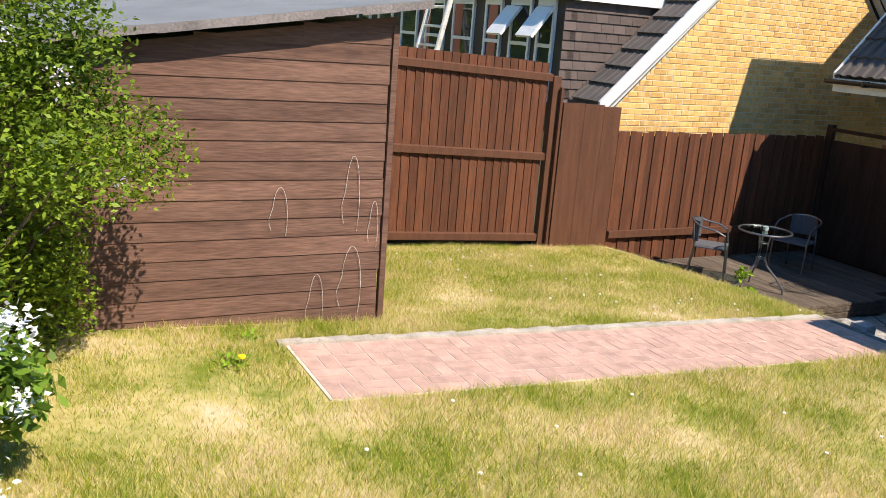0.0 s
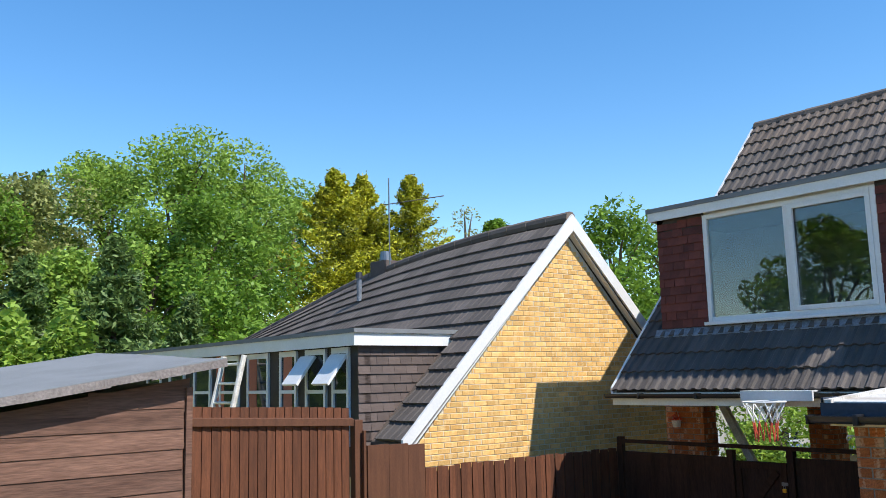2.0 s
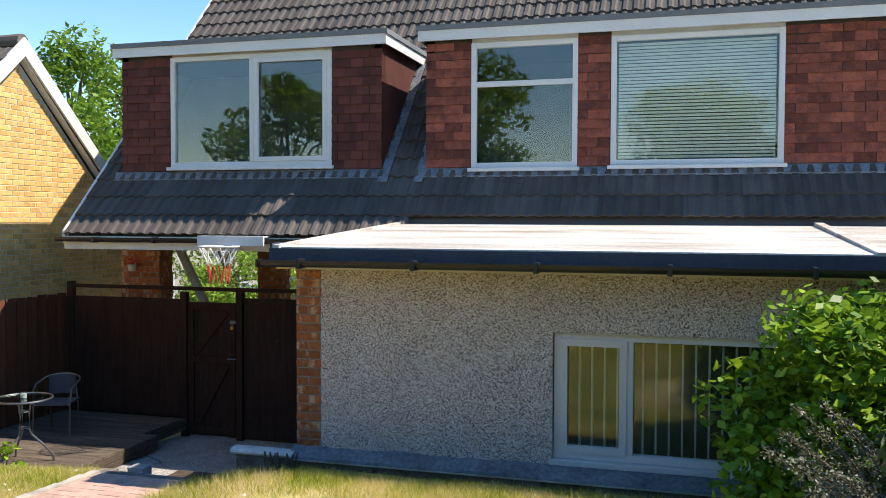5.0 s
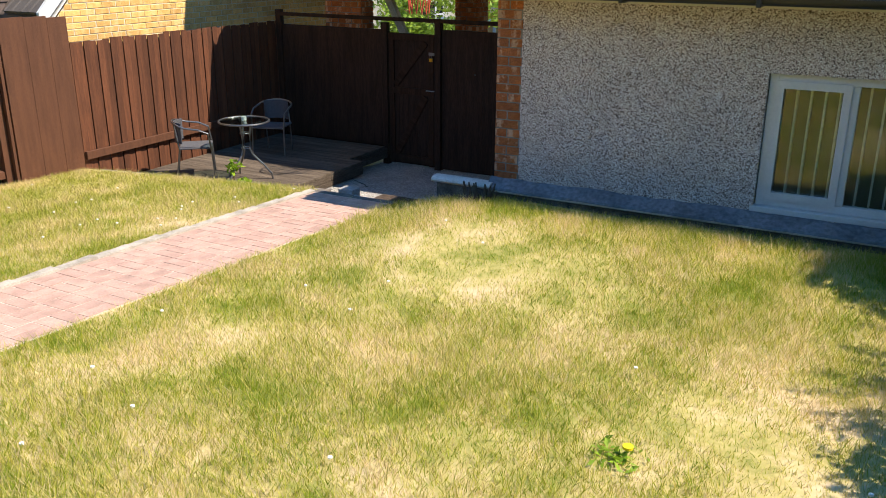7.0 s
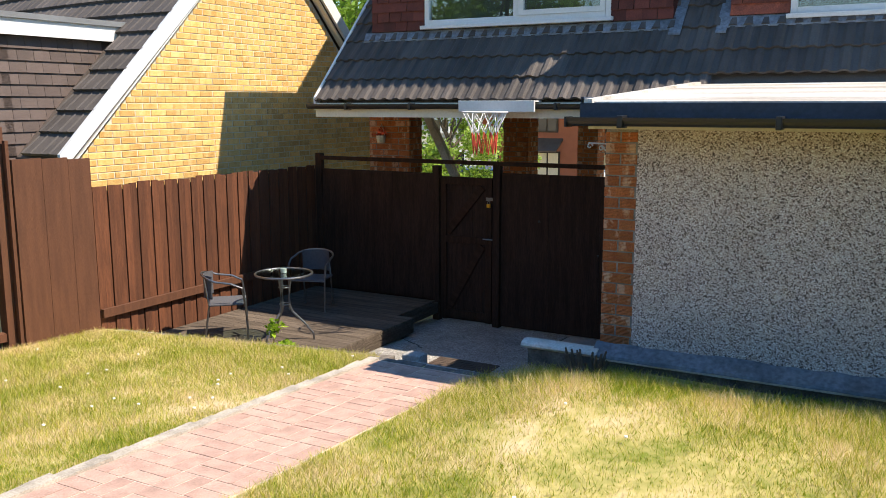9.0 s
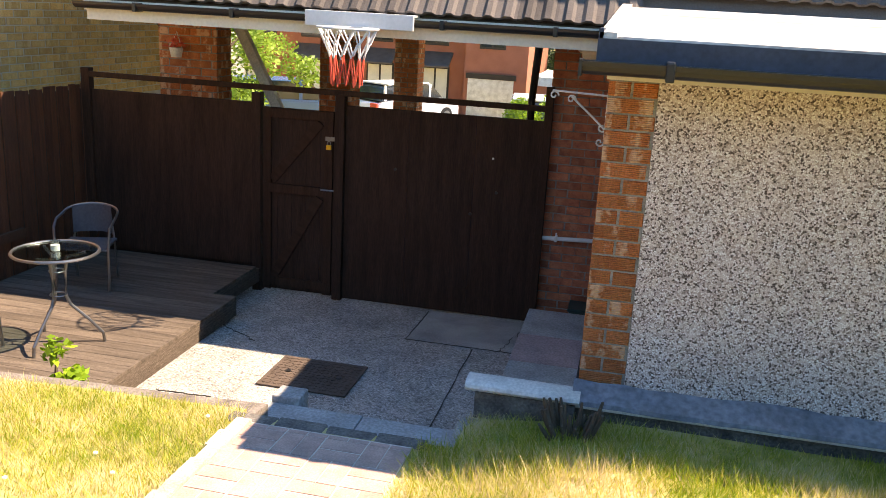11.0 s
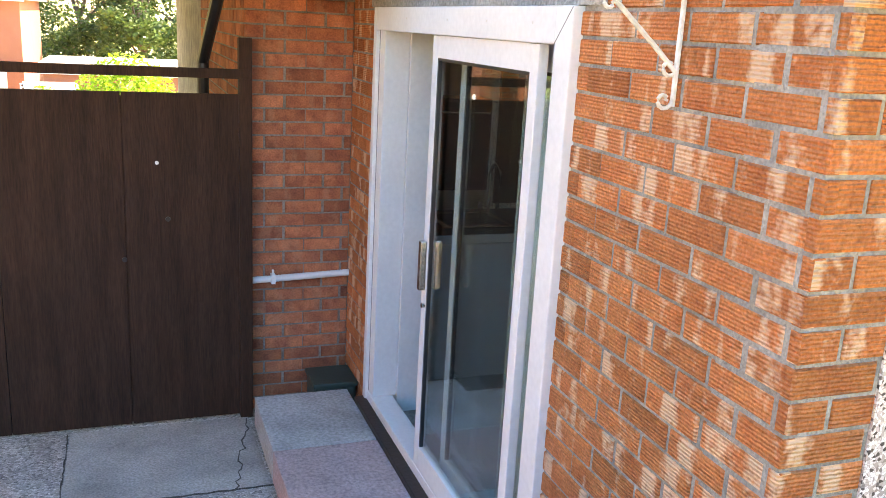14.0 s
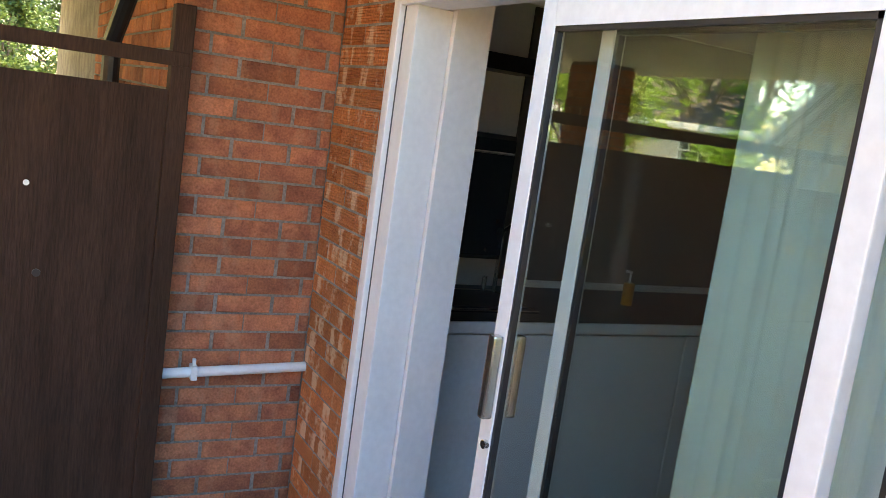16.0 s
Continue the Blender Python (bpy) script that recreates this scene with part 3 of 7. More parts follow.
def ground():
    xs = [-700, -400, -200, -120, -80, -60, -45, -35, -28, -22, -17, -12, -8, -5.3, 0, 4, 8.2, 14, 25, 40, 70, 120, 250, 700]
    ys = [-700, -300, -120, -60, -35, -24, -18, -15, -13.2, -8, -3, 2, 7, 12, 14, 17, 20, 24, 28, 34, 45, 70, 120, 250, 700]
    v = [(x, y, ground_z(x, y)) for y in ys for x in xs]
    n = len(xs)
    f = [(j * n + i, j * n + i + 1, (j + 1) * n + i + 1, (j + 1) * n + i) for j in range(len(ys) - 1) for i in range(n - 1)]
    tagged(raw("ground", v, f, "soil", smooth=True), "rough dry grass ground reaching the hills", "ground", kind="structure")


def lawn():
    xs = [FENCE_X + i * 0.2 for i in range(68)]
    xs = sorted(set([round(x, 3) for x in xs] + [-1.601, -1.599, -0.521, -0.519]))
    v, f = [], []
    rows = 62
    for x in xs:
        e = lawn_edge(x)
        for j in range(rows):
            y = e - (13.0 + e) * (j / (rows - 1)) ** 1.1
            v.append((x, y, lawn_z(x, y)))
        v.append((x, e, -0.1))
    k = rows + 1
    for i in range(len(xs) - 1):
        for j in range(rows - 1):
            f.append((i * k + j, i * k + j + 1, (i + 1) * k + j + 1, (i + 1) * k + j))
        f.append((i * k, (i + 1) * k, (i + 1) * k + rows, i * k + rows))
    me = tagged(raw("lawn", v, f, "soil", smooth=False), "sunburnt sloping lawn with straw-coloured patches", "lawn", kind="structure")
    return me


def on_lawn(x, y):
    if -1.56 < x < -0.68 and y > -5.22:
        return False
    if -4.6 < x < -2.0 and -8.5 < y < -4.38:
        return False
    return y < lawn_edge(x) - 0.02


def grass():
    rng = np.random.default_rng(5)
    n = 980000
    x = rng.uniform(-5.15, 5.4, n)
    y = -0.1 - rng.uniform(0, 1, n) ** 0.95 * 8.2
    keep = np.array([on_lawn(a, b) for a, b in zip(x, y)])
    x, y = x[keep], y[keep]
    # tufts: long where it is shaded by the wall and by the path, short and sparse in burnt patches
    dry = np.array([noise.noise((a * 0.75, b * 0.75, 3.0)) + 0.5 * noise.noise((a * 2.5, b * 2.5, 7.0)) for a, b in zip(x, y)])
    keep = rng.uniform(0, 1, len(x)) > np.clip(dry * 0.9, 0, 0.55)
    x, y, dry = x[keep], y[keep], dry[keep]
    z = np.array([lawn_z(a, b) for a, b in zip(x, y)])
    edge = np.array([lawn_edge(a) for a in x]) - y
    tall = 0.075 * np.clip(1 - np.abs(edge - 0.75) / 0.55, 0, 1) ** 2 * (x > -0.6) + np.where(np.abs(x + 0.62) < 0.12, 0.02, 0) * (y > -5.2)
    h = rng.uniform(0.018, 0.05, len(x)) * np.clip(1.15 - dry * 0.7, 0.5, 1.6) + tall * rng.uniform(0, 1, len(x)) ** 2
    a = rng.uniform(0, math.tau, len(x))
    w = rng.uniform(0.0013, 0.0027, len(x))
    lean = rng.uniform(0.15, 1.25, len(x)) * h
    b = rng.uniform(0, math.tau, len(x))
    p0 = np.stack([x - np.cos(a) * w, y - np.sin(a) * w, z - 0.004], 1)
    p1 = np.stack([x + np.cos(a) * w, y + np.sin(a) * w, z - 0.004], 1)
    p2 = np.stack([x + np.cos(b) * lean, y + np.sin(b) * lean, z + h], 1)
    m = len(x)
    me = bpy.data.meshes.new("grass_blades")
    me.vertices.add(3 * m)
    me.vertices.foreach_set("co", np.stack([p0, p1, p2], 1).ravel())
    me.loops.add(3 * m)
    me.loops.foreach_set("vertex_index", np.arange(3 * m))
    me.polygons.add(m)
    me.polygons.foreach_set("loop_start", np.arange(0, 3 * m, 3))
    me.update(calc_edges=True)
    me.materials.append(M["grass"])
    tagged(new("grass_blades", me), "short lawn grass, part green and part straw", "grass", kind="stuff")


def patio():
    solo("patio", prism([(-0.72, 0.0), (1.95, 0.0), (GATE_Y, -0.09), (12.0, -0.10), (12.0, -0.3), (-0.72, -0.3)], "x", -3.45, 0.0), "aggregate", "weathered grey concrete patio slab with cracks", "patio", "structure")
    def fall(y):
        return 0.0 if y < 1.95 else -0.09 * (y - 1.95) / (GATE_Y - 1.95)

    solo("concrete_infill", prism([(2.67, fall(2.67) + 0.004), (GATE_Y - 0.03, fall(GATE_Y) + 0.005), (GATE_Y - 0.03, -0.16), (2.67, -0.16)], "x", -1.57, -0.60), "infill", "smoother paler patch of concrete by the gate", "patio", "structure")
    rng = random.Random(91)
    for a, b, wide, wander in (((-1.58, 3.55), (-1.573, 2.66), 0.010, 0.004), ((-1.58, 2.66), (-0.58, 2.66), 0.007, 0.006), ((-0.98, 2.63), (-0.97, 0.1), 0.012, 0.006),
                               ((-0.60, 3.52), (-0.78, 2.64), 0.011, 0.018), ((-2.95, 1.0), (-2.55, 1.02), 0.014, 0.012), ((-3.3, 2.5), (-2.7, 2.1), 0.004, 0.02)):
        n, v, f = 18, [], []
        for i in range(n + 1):
            k = i / n
            x, y = a[0] + (b[0] - a[0]) * k + rng.uniform(-1, 1) * wander, a[1] + (b[1] - a[1]) * k + rng.uniform(-1, 1) * wander
            w = wide * rng.uniform(0.12, 0.4)
            dx, dy = (w, 0) if abs(b[1] - a[1]) > abs(b[0] - a[0]) else (0, w)
            z = fall(y) + 0.0075
            v += [(x - dx, y - dy, z), (x + dx, y + dy, z), (x + dx, y + dy, z - 0.012), (x - dx, y - dy, z - 0.012)]
        for i in range(n):
            p, q = 4 * i, 4 * i + 4
            f += [(p, p + 1, q + 1, q), (p + 1, p + 2, q + 2, q + 1), (p + 3, p, q, q + 3)]
        me = bpy.data.meshes.new("crack")
        me.from_pydata(v, [], f)
        me.materials.append(M["dark_joint"])
        tagged(new("crack", me), "dark open crack in the concrete patio", "crack", kind="structure")
    cover = thing("manhole_cover", (-2.0, 1.59, 0.004), "rusty chequered iron manhole cover set in the patio", "manhole cover")
    part("frame", box(-0.34, 0.34, -0.28, 0.28, 0, 0.012, bevel=0.003), "iron", cover)
    bm = bmesh.new()
    for i in range(15):
        for j in range(11):
            x, y = -0.30 + i * 0.043, -0.235 + j * 0.047
            box(x - 0.016, x + 0.016, y - 0.006, y + 0.006, 0.012, 0.017, bm, turn=Matrix.Translation((x, y, 0)) @ pose(0, 0, 0, 0, 0, 45 if (i + j) % 2 else -45) @ Matrix.Translation((-x, -y, 0)))
    part("plate", bm, "iron", cover, "raised tread pattern")
    for s in (-1, 1):
        part("key_hole", disc(0.022, 0.012, 0.019, at=(s * 0.2, 0.0), sides=14), "black", cover)


def path():
    p = thing("garden_path", (0, 0, 0), "straight path of pink block paving across the lawn", "path", kind="structure")
    s = 0.05
    zt = lambda y: 0.75 - s * (y + 0.8)
    bm = prism([(-5.2, zt(-5.2) - 0.05), (-5.2, zt(-5.2) + 0.008), (-0.58, zt(-0.58) + 0.008), (-0.58, zt(-0.58) - 0.05)], "x", -1.5, -0.70)
    part("bedding", bm, "joint", p, "pale sand and mortar joints")
    bm = bmesh.new()
    for i in range(31):
        y0 = -5.24 + i * 0.15
        w = 0.055 + 0.03 * noise.noise((i * 0.7, 1, 2))
        box(-1.51 - w, -1.49, y0, y0 + 0.15, zt(y0) - 0.04, zt(y0) + 0.022 + 0.006 * noise.noise((i * 0.9, 4, 2)), bm)
    part("haunch", bm, "haunch", p, "pale crumbling mortar edge")
    # half-basket bond: pairs of blocks along and across
    todo = []
    rng = random.Random(2)
    tilt = pose(0, 0, 0, -math.degrees(math.atan(s)))

    def lay(x, y, w, l):
        todo.append(((round(w, 3), round(l, 3)), Matrix.Translation((x, y, zt(y) + 0.006 + rng.uniform(0, 0.0015))) @ tilt @ pose(0, 0, 0, 0, 0, rng.uniform(-0.6, 0.6))))
    y = -5.18
    row = 0
    while y < -0.80:
        for c in range(4):
            x = -1.495 + c * 0.2
            if (c + row) % 2:
                lay(x, y, 0.192, 0.096)
                lay(x, y + 0.104, 0.192, 0.096)
            else:
                lay(x, y, 0.094, 0.2)
                lay(x + 0.1, y, 0.092, 0.2)
        y += 0.207
        row += 1
    for c in range(8):
        lay(-1.495 + c * 0.1, y, 0.093, min(0.2, -0.595 - y))
    pieces("paving_block", lambda k: box(0, k[0], 0, k[1], -0.03, 0.004, bevel=0.0), todo, p, "paver", 400)


def steps():
    st = thing("garden_steps", (0, 0, 0), "concrete steps from the path down to the patio", "steps", kind="structure")
    for i in range(4):
        x = -1.64 + i * 0.25
        part("edge_block", box(x, x + 0.243, -0.58, -0.475, 0.5, 0.738 + 0.006 * (i % 2), bevel=0.01), "edge_stone", st, "dark weathered edging block")
    part("tread", box(-1.64, -1.1, -0.475, -0.06, 0.44, 0.60, bevel=0.008), "slab_grey", st, "grey slab tread")
    part("tread", box(-1.095, -0.55, -0.475, -0.07, 0.44, 0.602, bevel=0.008), "slab_grey", st, "grey slab tread")
    part("tread", box(-1.60, -0.60, -0.20, 0.18, 0.2, 0.40, bevel=0.008), "slab_grey", st, "grey slab tread")
    part("tread", box(-1.60, -0.60, 0.0, 0.44, -0.02, 0.20, bevel=0.008), "slab_grey", st, "grey slab tread")
    part("upright_block", box(-1.62, -1.46, -0.06, 0.08, 0.1, 0.64, bevel=0.01), "slab_grey", st)
    # retaining kerb along the upper lawn
    k = thing("lawn_kerb", (0, 0, 0), "low concrete kerb holding back the lawn above the deck", "kerb", kind="structure")
    a, b = Vector((-5.17, 0.05, 0)), Vector((-1.55, -0.40, 0))
    d = b - a
    n = 6
    for i in range(n):
        p, q = a + d * (i / n), a + d * ((i + 1) / n - 0.004)
        za, zb = lawn_z(p.x, p.y) - 0.03, lawn_z(q.x, q.y) - 0.03
        side = Vector((0.14, 0.95, 0)) * 0.13
        bm = bmesh.new()
        lo = [bm.verts.new((*(v.xy), z)) for v, z in ((p, -0.1), (q, -0.1), (q + side, -0.1), (p + side, -0.1))]
        hi = [bm.verts.new((*(v.xy), z)) for v, z in ((p, za), (q, zb), (q + side, zb), (p + side, za))]
        bm.faces.new(hi)
        for j in range(4):
            bm.faces.new((lo[j], lo[(j + 1) % 4], hi[(j + 1) % 4], hi[j]))
        part("kerb_stone", bm, "kerb", k)
    w = thing("low_wall", (0, 0, 0), "low rendered wall with flaking white coping beside the house corner", "wall", kind="structure")
    part("body", box(-0.50, 0.0, -0.125, 0.02, 0, 0.86), "edge_stone", w, "dark stained render")
    bm = tube([(-0.55, -0.06, 0.885), (-0.3, -0.062, 0.887), (0.02, -0.06, 0.883)], 0.045, sides=14)
    bmesh.ops.scale(bm, vec=(1, 1.9, 0.75), space=Matrix.Translation((0, 0.06, -0.885)), verts=bm.verts)
    part("coping", bm, "old_white", w, "flaking white painted half-round coping")
    w2 = thing("retaining_wall", (0, 0, 0), "rough concrete wall under the edge of the lawn", "wall", kind="structure")
    part("body", box(-0.56, -0.44, -0.52, -0.14, -0.05, 0.72), "concrete", w2)
    # two stone steps below the sliding door
    for i, (y0, y1, m) in enumerate(((2.63, 3.27, "slab_grey"), (2.03, 2.62, "slab_pink"), (1.42, 2.02, "slab_grey"), (0.80, 1.41, "slab_pink"))):
        solo("step_slab", box(-0.60, -0.075, y0, y1, 0.0, 0.17, bevel=0.006), m, ("pinkish" if m == "slab_pink" else "grey") + " stone slab forming the step under the sliding door", "slab", "structure", group="door step slabs")
    solo("step_slab", box(-0.60, -0.075, 0.03, 0.79, 0.0, 0.17, bevel=0.006), "slab_grey", "grey stone slab forming the step under the sliding door", "slab", "structure", group="door step slabs")


def deck():
    d = thing("deck", (0, 0, 0), "low deck of grooved weathered timber boards", "deck", kind="structure")
    for i in range(28):
        y0 = 0.05 + i * 0.127
        if y0 + 0.12 > GATE_Y - 0.02:
            break
        x1 = -3.1 if y0 < 2.55 else -3.32
        part("board", box(FENCE_X + 0.03, x1, y0, y0 + 0.1235, 0.15, 0.18, bevel=0.002), "deck", d)
    for y0, y1, x1 in ((0.05, 2.58, -3.1), (2.58, GATE_Y - 0.05, -3.32)):
        for j in range(2):
            bm = box(x1 - 0.028, x1 - 0.003, y0, y1, 0.005 + j * 0.073, 0.072 + j * 0.073)
            for g in range(5):
                z = 0.012 + j * 0.073 + g * 0.012
                box(x1 - 0.004, x1 + 0.002, y0, y1, z, z + 0.006, bm)
            part("fascia_board", bm, "deck", d, "grooved edge board")
    part("fascia_board", box(-3.32, -3.1, 2.56, 2.585, 0.005, 0.149), "deck", d)
    part("frame", box(FENCE_X + 0.05, -3.4, 0.1, GATE_Y - 0.08, 0.0, 0.148), "dark_wood", d, "dark bearers under the boards")


ground()
lawn()
patio()
path()
steps()
deck()


# ---------------------------------------------------------------- fences and gate
def board_mesh(key):
    w, h = key
    return box(0, 0.012, 0, w, 0, h)


def fences():
    # low boarded fence beside the deck
    f = thing("board_fence", (0, 0, 0), "dark brown stained close-board fence beside the deck", "fence", kind="structure")
    rng = random.Random(4)
    y = -0.02
    i = 0
    while y < GATE_Y - 0.02:
        top = 1.82 + rng.uniform(-0.012, 0.014) - 0.005 * y
        part("board", box(FENCE_X - (0.012 if i % 2 else 0.0), FENCE_X + (0.0 if i % 2 else 0.012), y, y + 0.086, 0.12, top), "fence", f)
        y += 0.094
        i += 1
    part("rail", box(FENCE_X + 0.02, FENCE_X + 0.06, -0.02, 2.55, 0.50, 0.59, bevel=0.004), "fence_flat", f)
    part("back_rail", box(FENCE_X - 0.05, FENCE_X - 0.015, 0.0, GATE_Y, 1.5, 1.58), "fence_flat", f)
    part("backing", box(FENCE_X - 0.03, FENCE_X - 0.015, 0.0, GATE_Y, -0.05, 1.76), "dark_wood", f)
    # tall plain panel at the corner
    t = thing("tall_fence_panel", (0, 0, 0), "tall flat brown stained fence panel", "fence", kind="structure")
    for y0, y1, h in ((-0.86, -0.56, 2.13), (-0.56, -0.28, 2.12), (-0.28, -0.03, 2.10)):
        part("board", box(FENCE_X - 0.01, FENCE_X + 0.02, y0, y1 - 0.003, 0.38, h), "fence_flat", t)
    part("post", box(FENCE_X - 0.16, FENCE_X - 0.06, -0.98, -0.87, 0.3, 2.42, bevel=0.006), "fence_flat", t)
    part("post", box(FENCE_X - 0.04, FENCE_X - 0.0, -0.90, -0.865, 0.4, 2.30, bevel=0.004), "fence_flat", t)
    # upper feather-edge panels behind the shed
    p = thing("feather_edge_fence", (0, 0, 0), "reddish brown feather-edge fence with three rails", "fence", kind="structure")
    X = FENCE_X - 0.14
    y = -1.02
    while y > -12.5:
        base = lawn_z(FENCE_X, y) + 0.0
        top = base + 2.08 + 0.02 * noise.noise((y, 0, 0)) + 0.05
        part("board", box(0, 0.016, -0.104, 0.0, base + 0.05, top, turn=pose(X, y, 0, 0, 0, 7)), "fence", p)
        y -= 0.105
    part("backing", box(X - 0.02, X - 0.006, -12.5, -1.0, 0.4, 2.35), "dark_wood", p)
    for z in (0.05, 1.02, 1.93):
        for a, b in ((-0.98, -3.0), (-3.02, -6.2), (-6.22, -12.5)):
            za, zb = lawn_z(FENCE_X, a) + z, lawn_z(FENCE_X, b) + z
            bm = bmesh.new()
            v = [bm.verts.new(c) for c in ((X + 0.016, a, za), (X + 0.016, b, zb), (X + 0.016, b, zb + 0.09), (X + 0.016, a, za + 0.09),
                                           (X + 0.06, a, za), (X + 0.06, b, zb), (X + 0.06, b, zb + 0.075), (X + 0.06, a, za + 0.075))]
            for q in ((0, 1, 2, 3), (4, 7, 6, 5), (0, 4, 5, 1), (3, 2, 6, 7), (1, 5, 6, 2), (0, 3, 7, 4)):
                bm.faces.new([v[i] for i in q])
            bmesh.ops.recalc_face_normals(bm, faces=bm.faces)
            part("rail", bm, "fence_flat", p)
    # unseen garden boundary
    solo("fence_east", box(8.2, 8.28, -13, 0, 0.2, 2.4), "fence_flat", "plain brown garden fence", "fence", "structure")
    solo("fence_south", box(-5.2, 8.28, -13.08, -13.0, 0.6, 2.9), "fence_flat", "plain brown garden fence", "fence", "structure")


def gate_screen():
    g = thing("side_screen", (0, 0, 0), "dark brown boarded screen closing the side passage", "fence", kind="structure")
    Y = GATE_Y
    for x0, x1 in ((-2.47, -1.86), (-1.86, -1.24), (-1.24, -0.60)):
        part("panel", box(x0 + 0.002, x1 - 0.002, Y - 0.01, Y + 0.02, -0.07, 1.80), "gate", g)
    for x0, x1 in ((-5.2, -4.6), (-4.6, -4.0), (-4.0, -3.39)):
        part("panel", box(x0 + 0.002, x1 - 0.002, Y - 0.01, Y + 0.02, 0.17, 1.765), "gate", g)
    part("backing", box(-2.47, -0.58, Y + 0.021, Y + 0.03, -0.07, 1.78), "gate", g)
    part("backing", box(-5.19, -3.40, Y + 0.021, Y + 0.03, 0.1, 1.75), "gate", g)
    for x, h in ((-3.35, 1.86), (-2.52, 1.90)):
        part("post", box(x - 0.045, x + 0.045, Y - 0.05, Y + 0.04, -0.09, h, bevel=0.005), "gate", g)
    part("post", box(-5.19, -5.10, Y - 0.05, Y + 0.03, 0.0, 1.97, bevel=0.005), "gate", g)
    part("post", box(-0.64, -0.57, Y - 0.04, Y + 0.03, -0.09, 2.10, bevel=0.005), "gate", g)
    part("top_rail", box(-5.15, -0.58, Y - 0.045, Y + 0.0, 1.885, 1.935, bevel=0.004), "gate", g)
    for x, z in ((-1.98, 1.25), (-1.02, 1.12), (-1.25, 0.9)):
        part("knot_hole", disc(0.014, -0.004, 0.004, sides=10), "black", g).matrix_basis = pose(x, Y - 0.012, z, 90)
    # the bright hole is a white disc on the panel; nothing is cut through
    part("bright_hole", disc(0.010, -0.004, 0.004, sides=10), "petal", g, "white disc drawn as a bright peg hole").matrix_basis = pose(-1.07, Y - 0.013, 1.43, 90)
    d = thing("side_gate", (0, 0, 0), "dark ledged and braced wooden gate, shut and padlocked", "gate")
    for i in range(5):
        part("board", box(-3.29 + i * 0.143, -3.29 + i * 0.143 + 0.14, Y + 0.004, Y + 0.022, -0.06, 1.73), "gate", d)
    # ledges, stiles and braces coloured lighter, as if catching the light
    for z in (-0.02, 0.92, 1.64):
        part("ledge", box(-3.29, -2.585, Y - 0.03, Y + 0.004, z, z + 0.085, bevel=0.004), "gate_lit", d)
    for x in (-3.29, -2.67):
        part("stile", box(x, x + 0.08, Y - 0.025, Y + 0.003, -0.06, 1.73, bevel=0.004), "gate_lit", d)
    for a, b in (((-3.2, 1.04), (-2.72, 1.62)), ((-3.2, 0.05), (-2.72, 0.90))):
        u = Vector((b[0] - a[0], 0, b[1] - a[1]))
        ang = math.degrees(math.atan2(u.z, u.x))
        br = part("brace", box(0, u.length, -0.02, 0.004, -0.045, 0.045, bevel=0.003), "gate_lit", d)
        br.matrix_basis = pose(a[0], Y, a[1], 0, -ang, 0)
    part("bolt", tube([(-2.70, Y - 0.035, 0.99), (-2.50, Y - 0.035, 0.99)], 0.008), "steel", d)
    part("hasp", box(-2.66, -2.55, Y - 0.036, Y - 0.028, 1.46, 1.50, bevel=0.003), "steel", d)
    lock = thing("padlock", (-2.62, Y - 0.045, 1.38), "small brass padlock hanging on the gate hasp", "padlock")
    part("body", box(-0.024, 0.024, -0.011, 0.011, 0.0, 0.045, bevel=0.004), "brass", lock)
    part("shackle", tube([(-0.015, 0, 0.04)] + [(0.015 * math.cos(a), 0, 0.062 + 0.018 * math.sin(a)) for a in np.linspace(math.pi, 0, 8)] + [(0.015, 0, 0.04)], 0.004), "steel", lock)


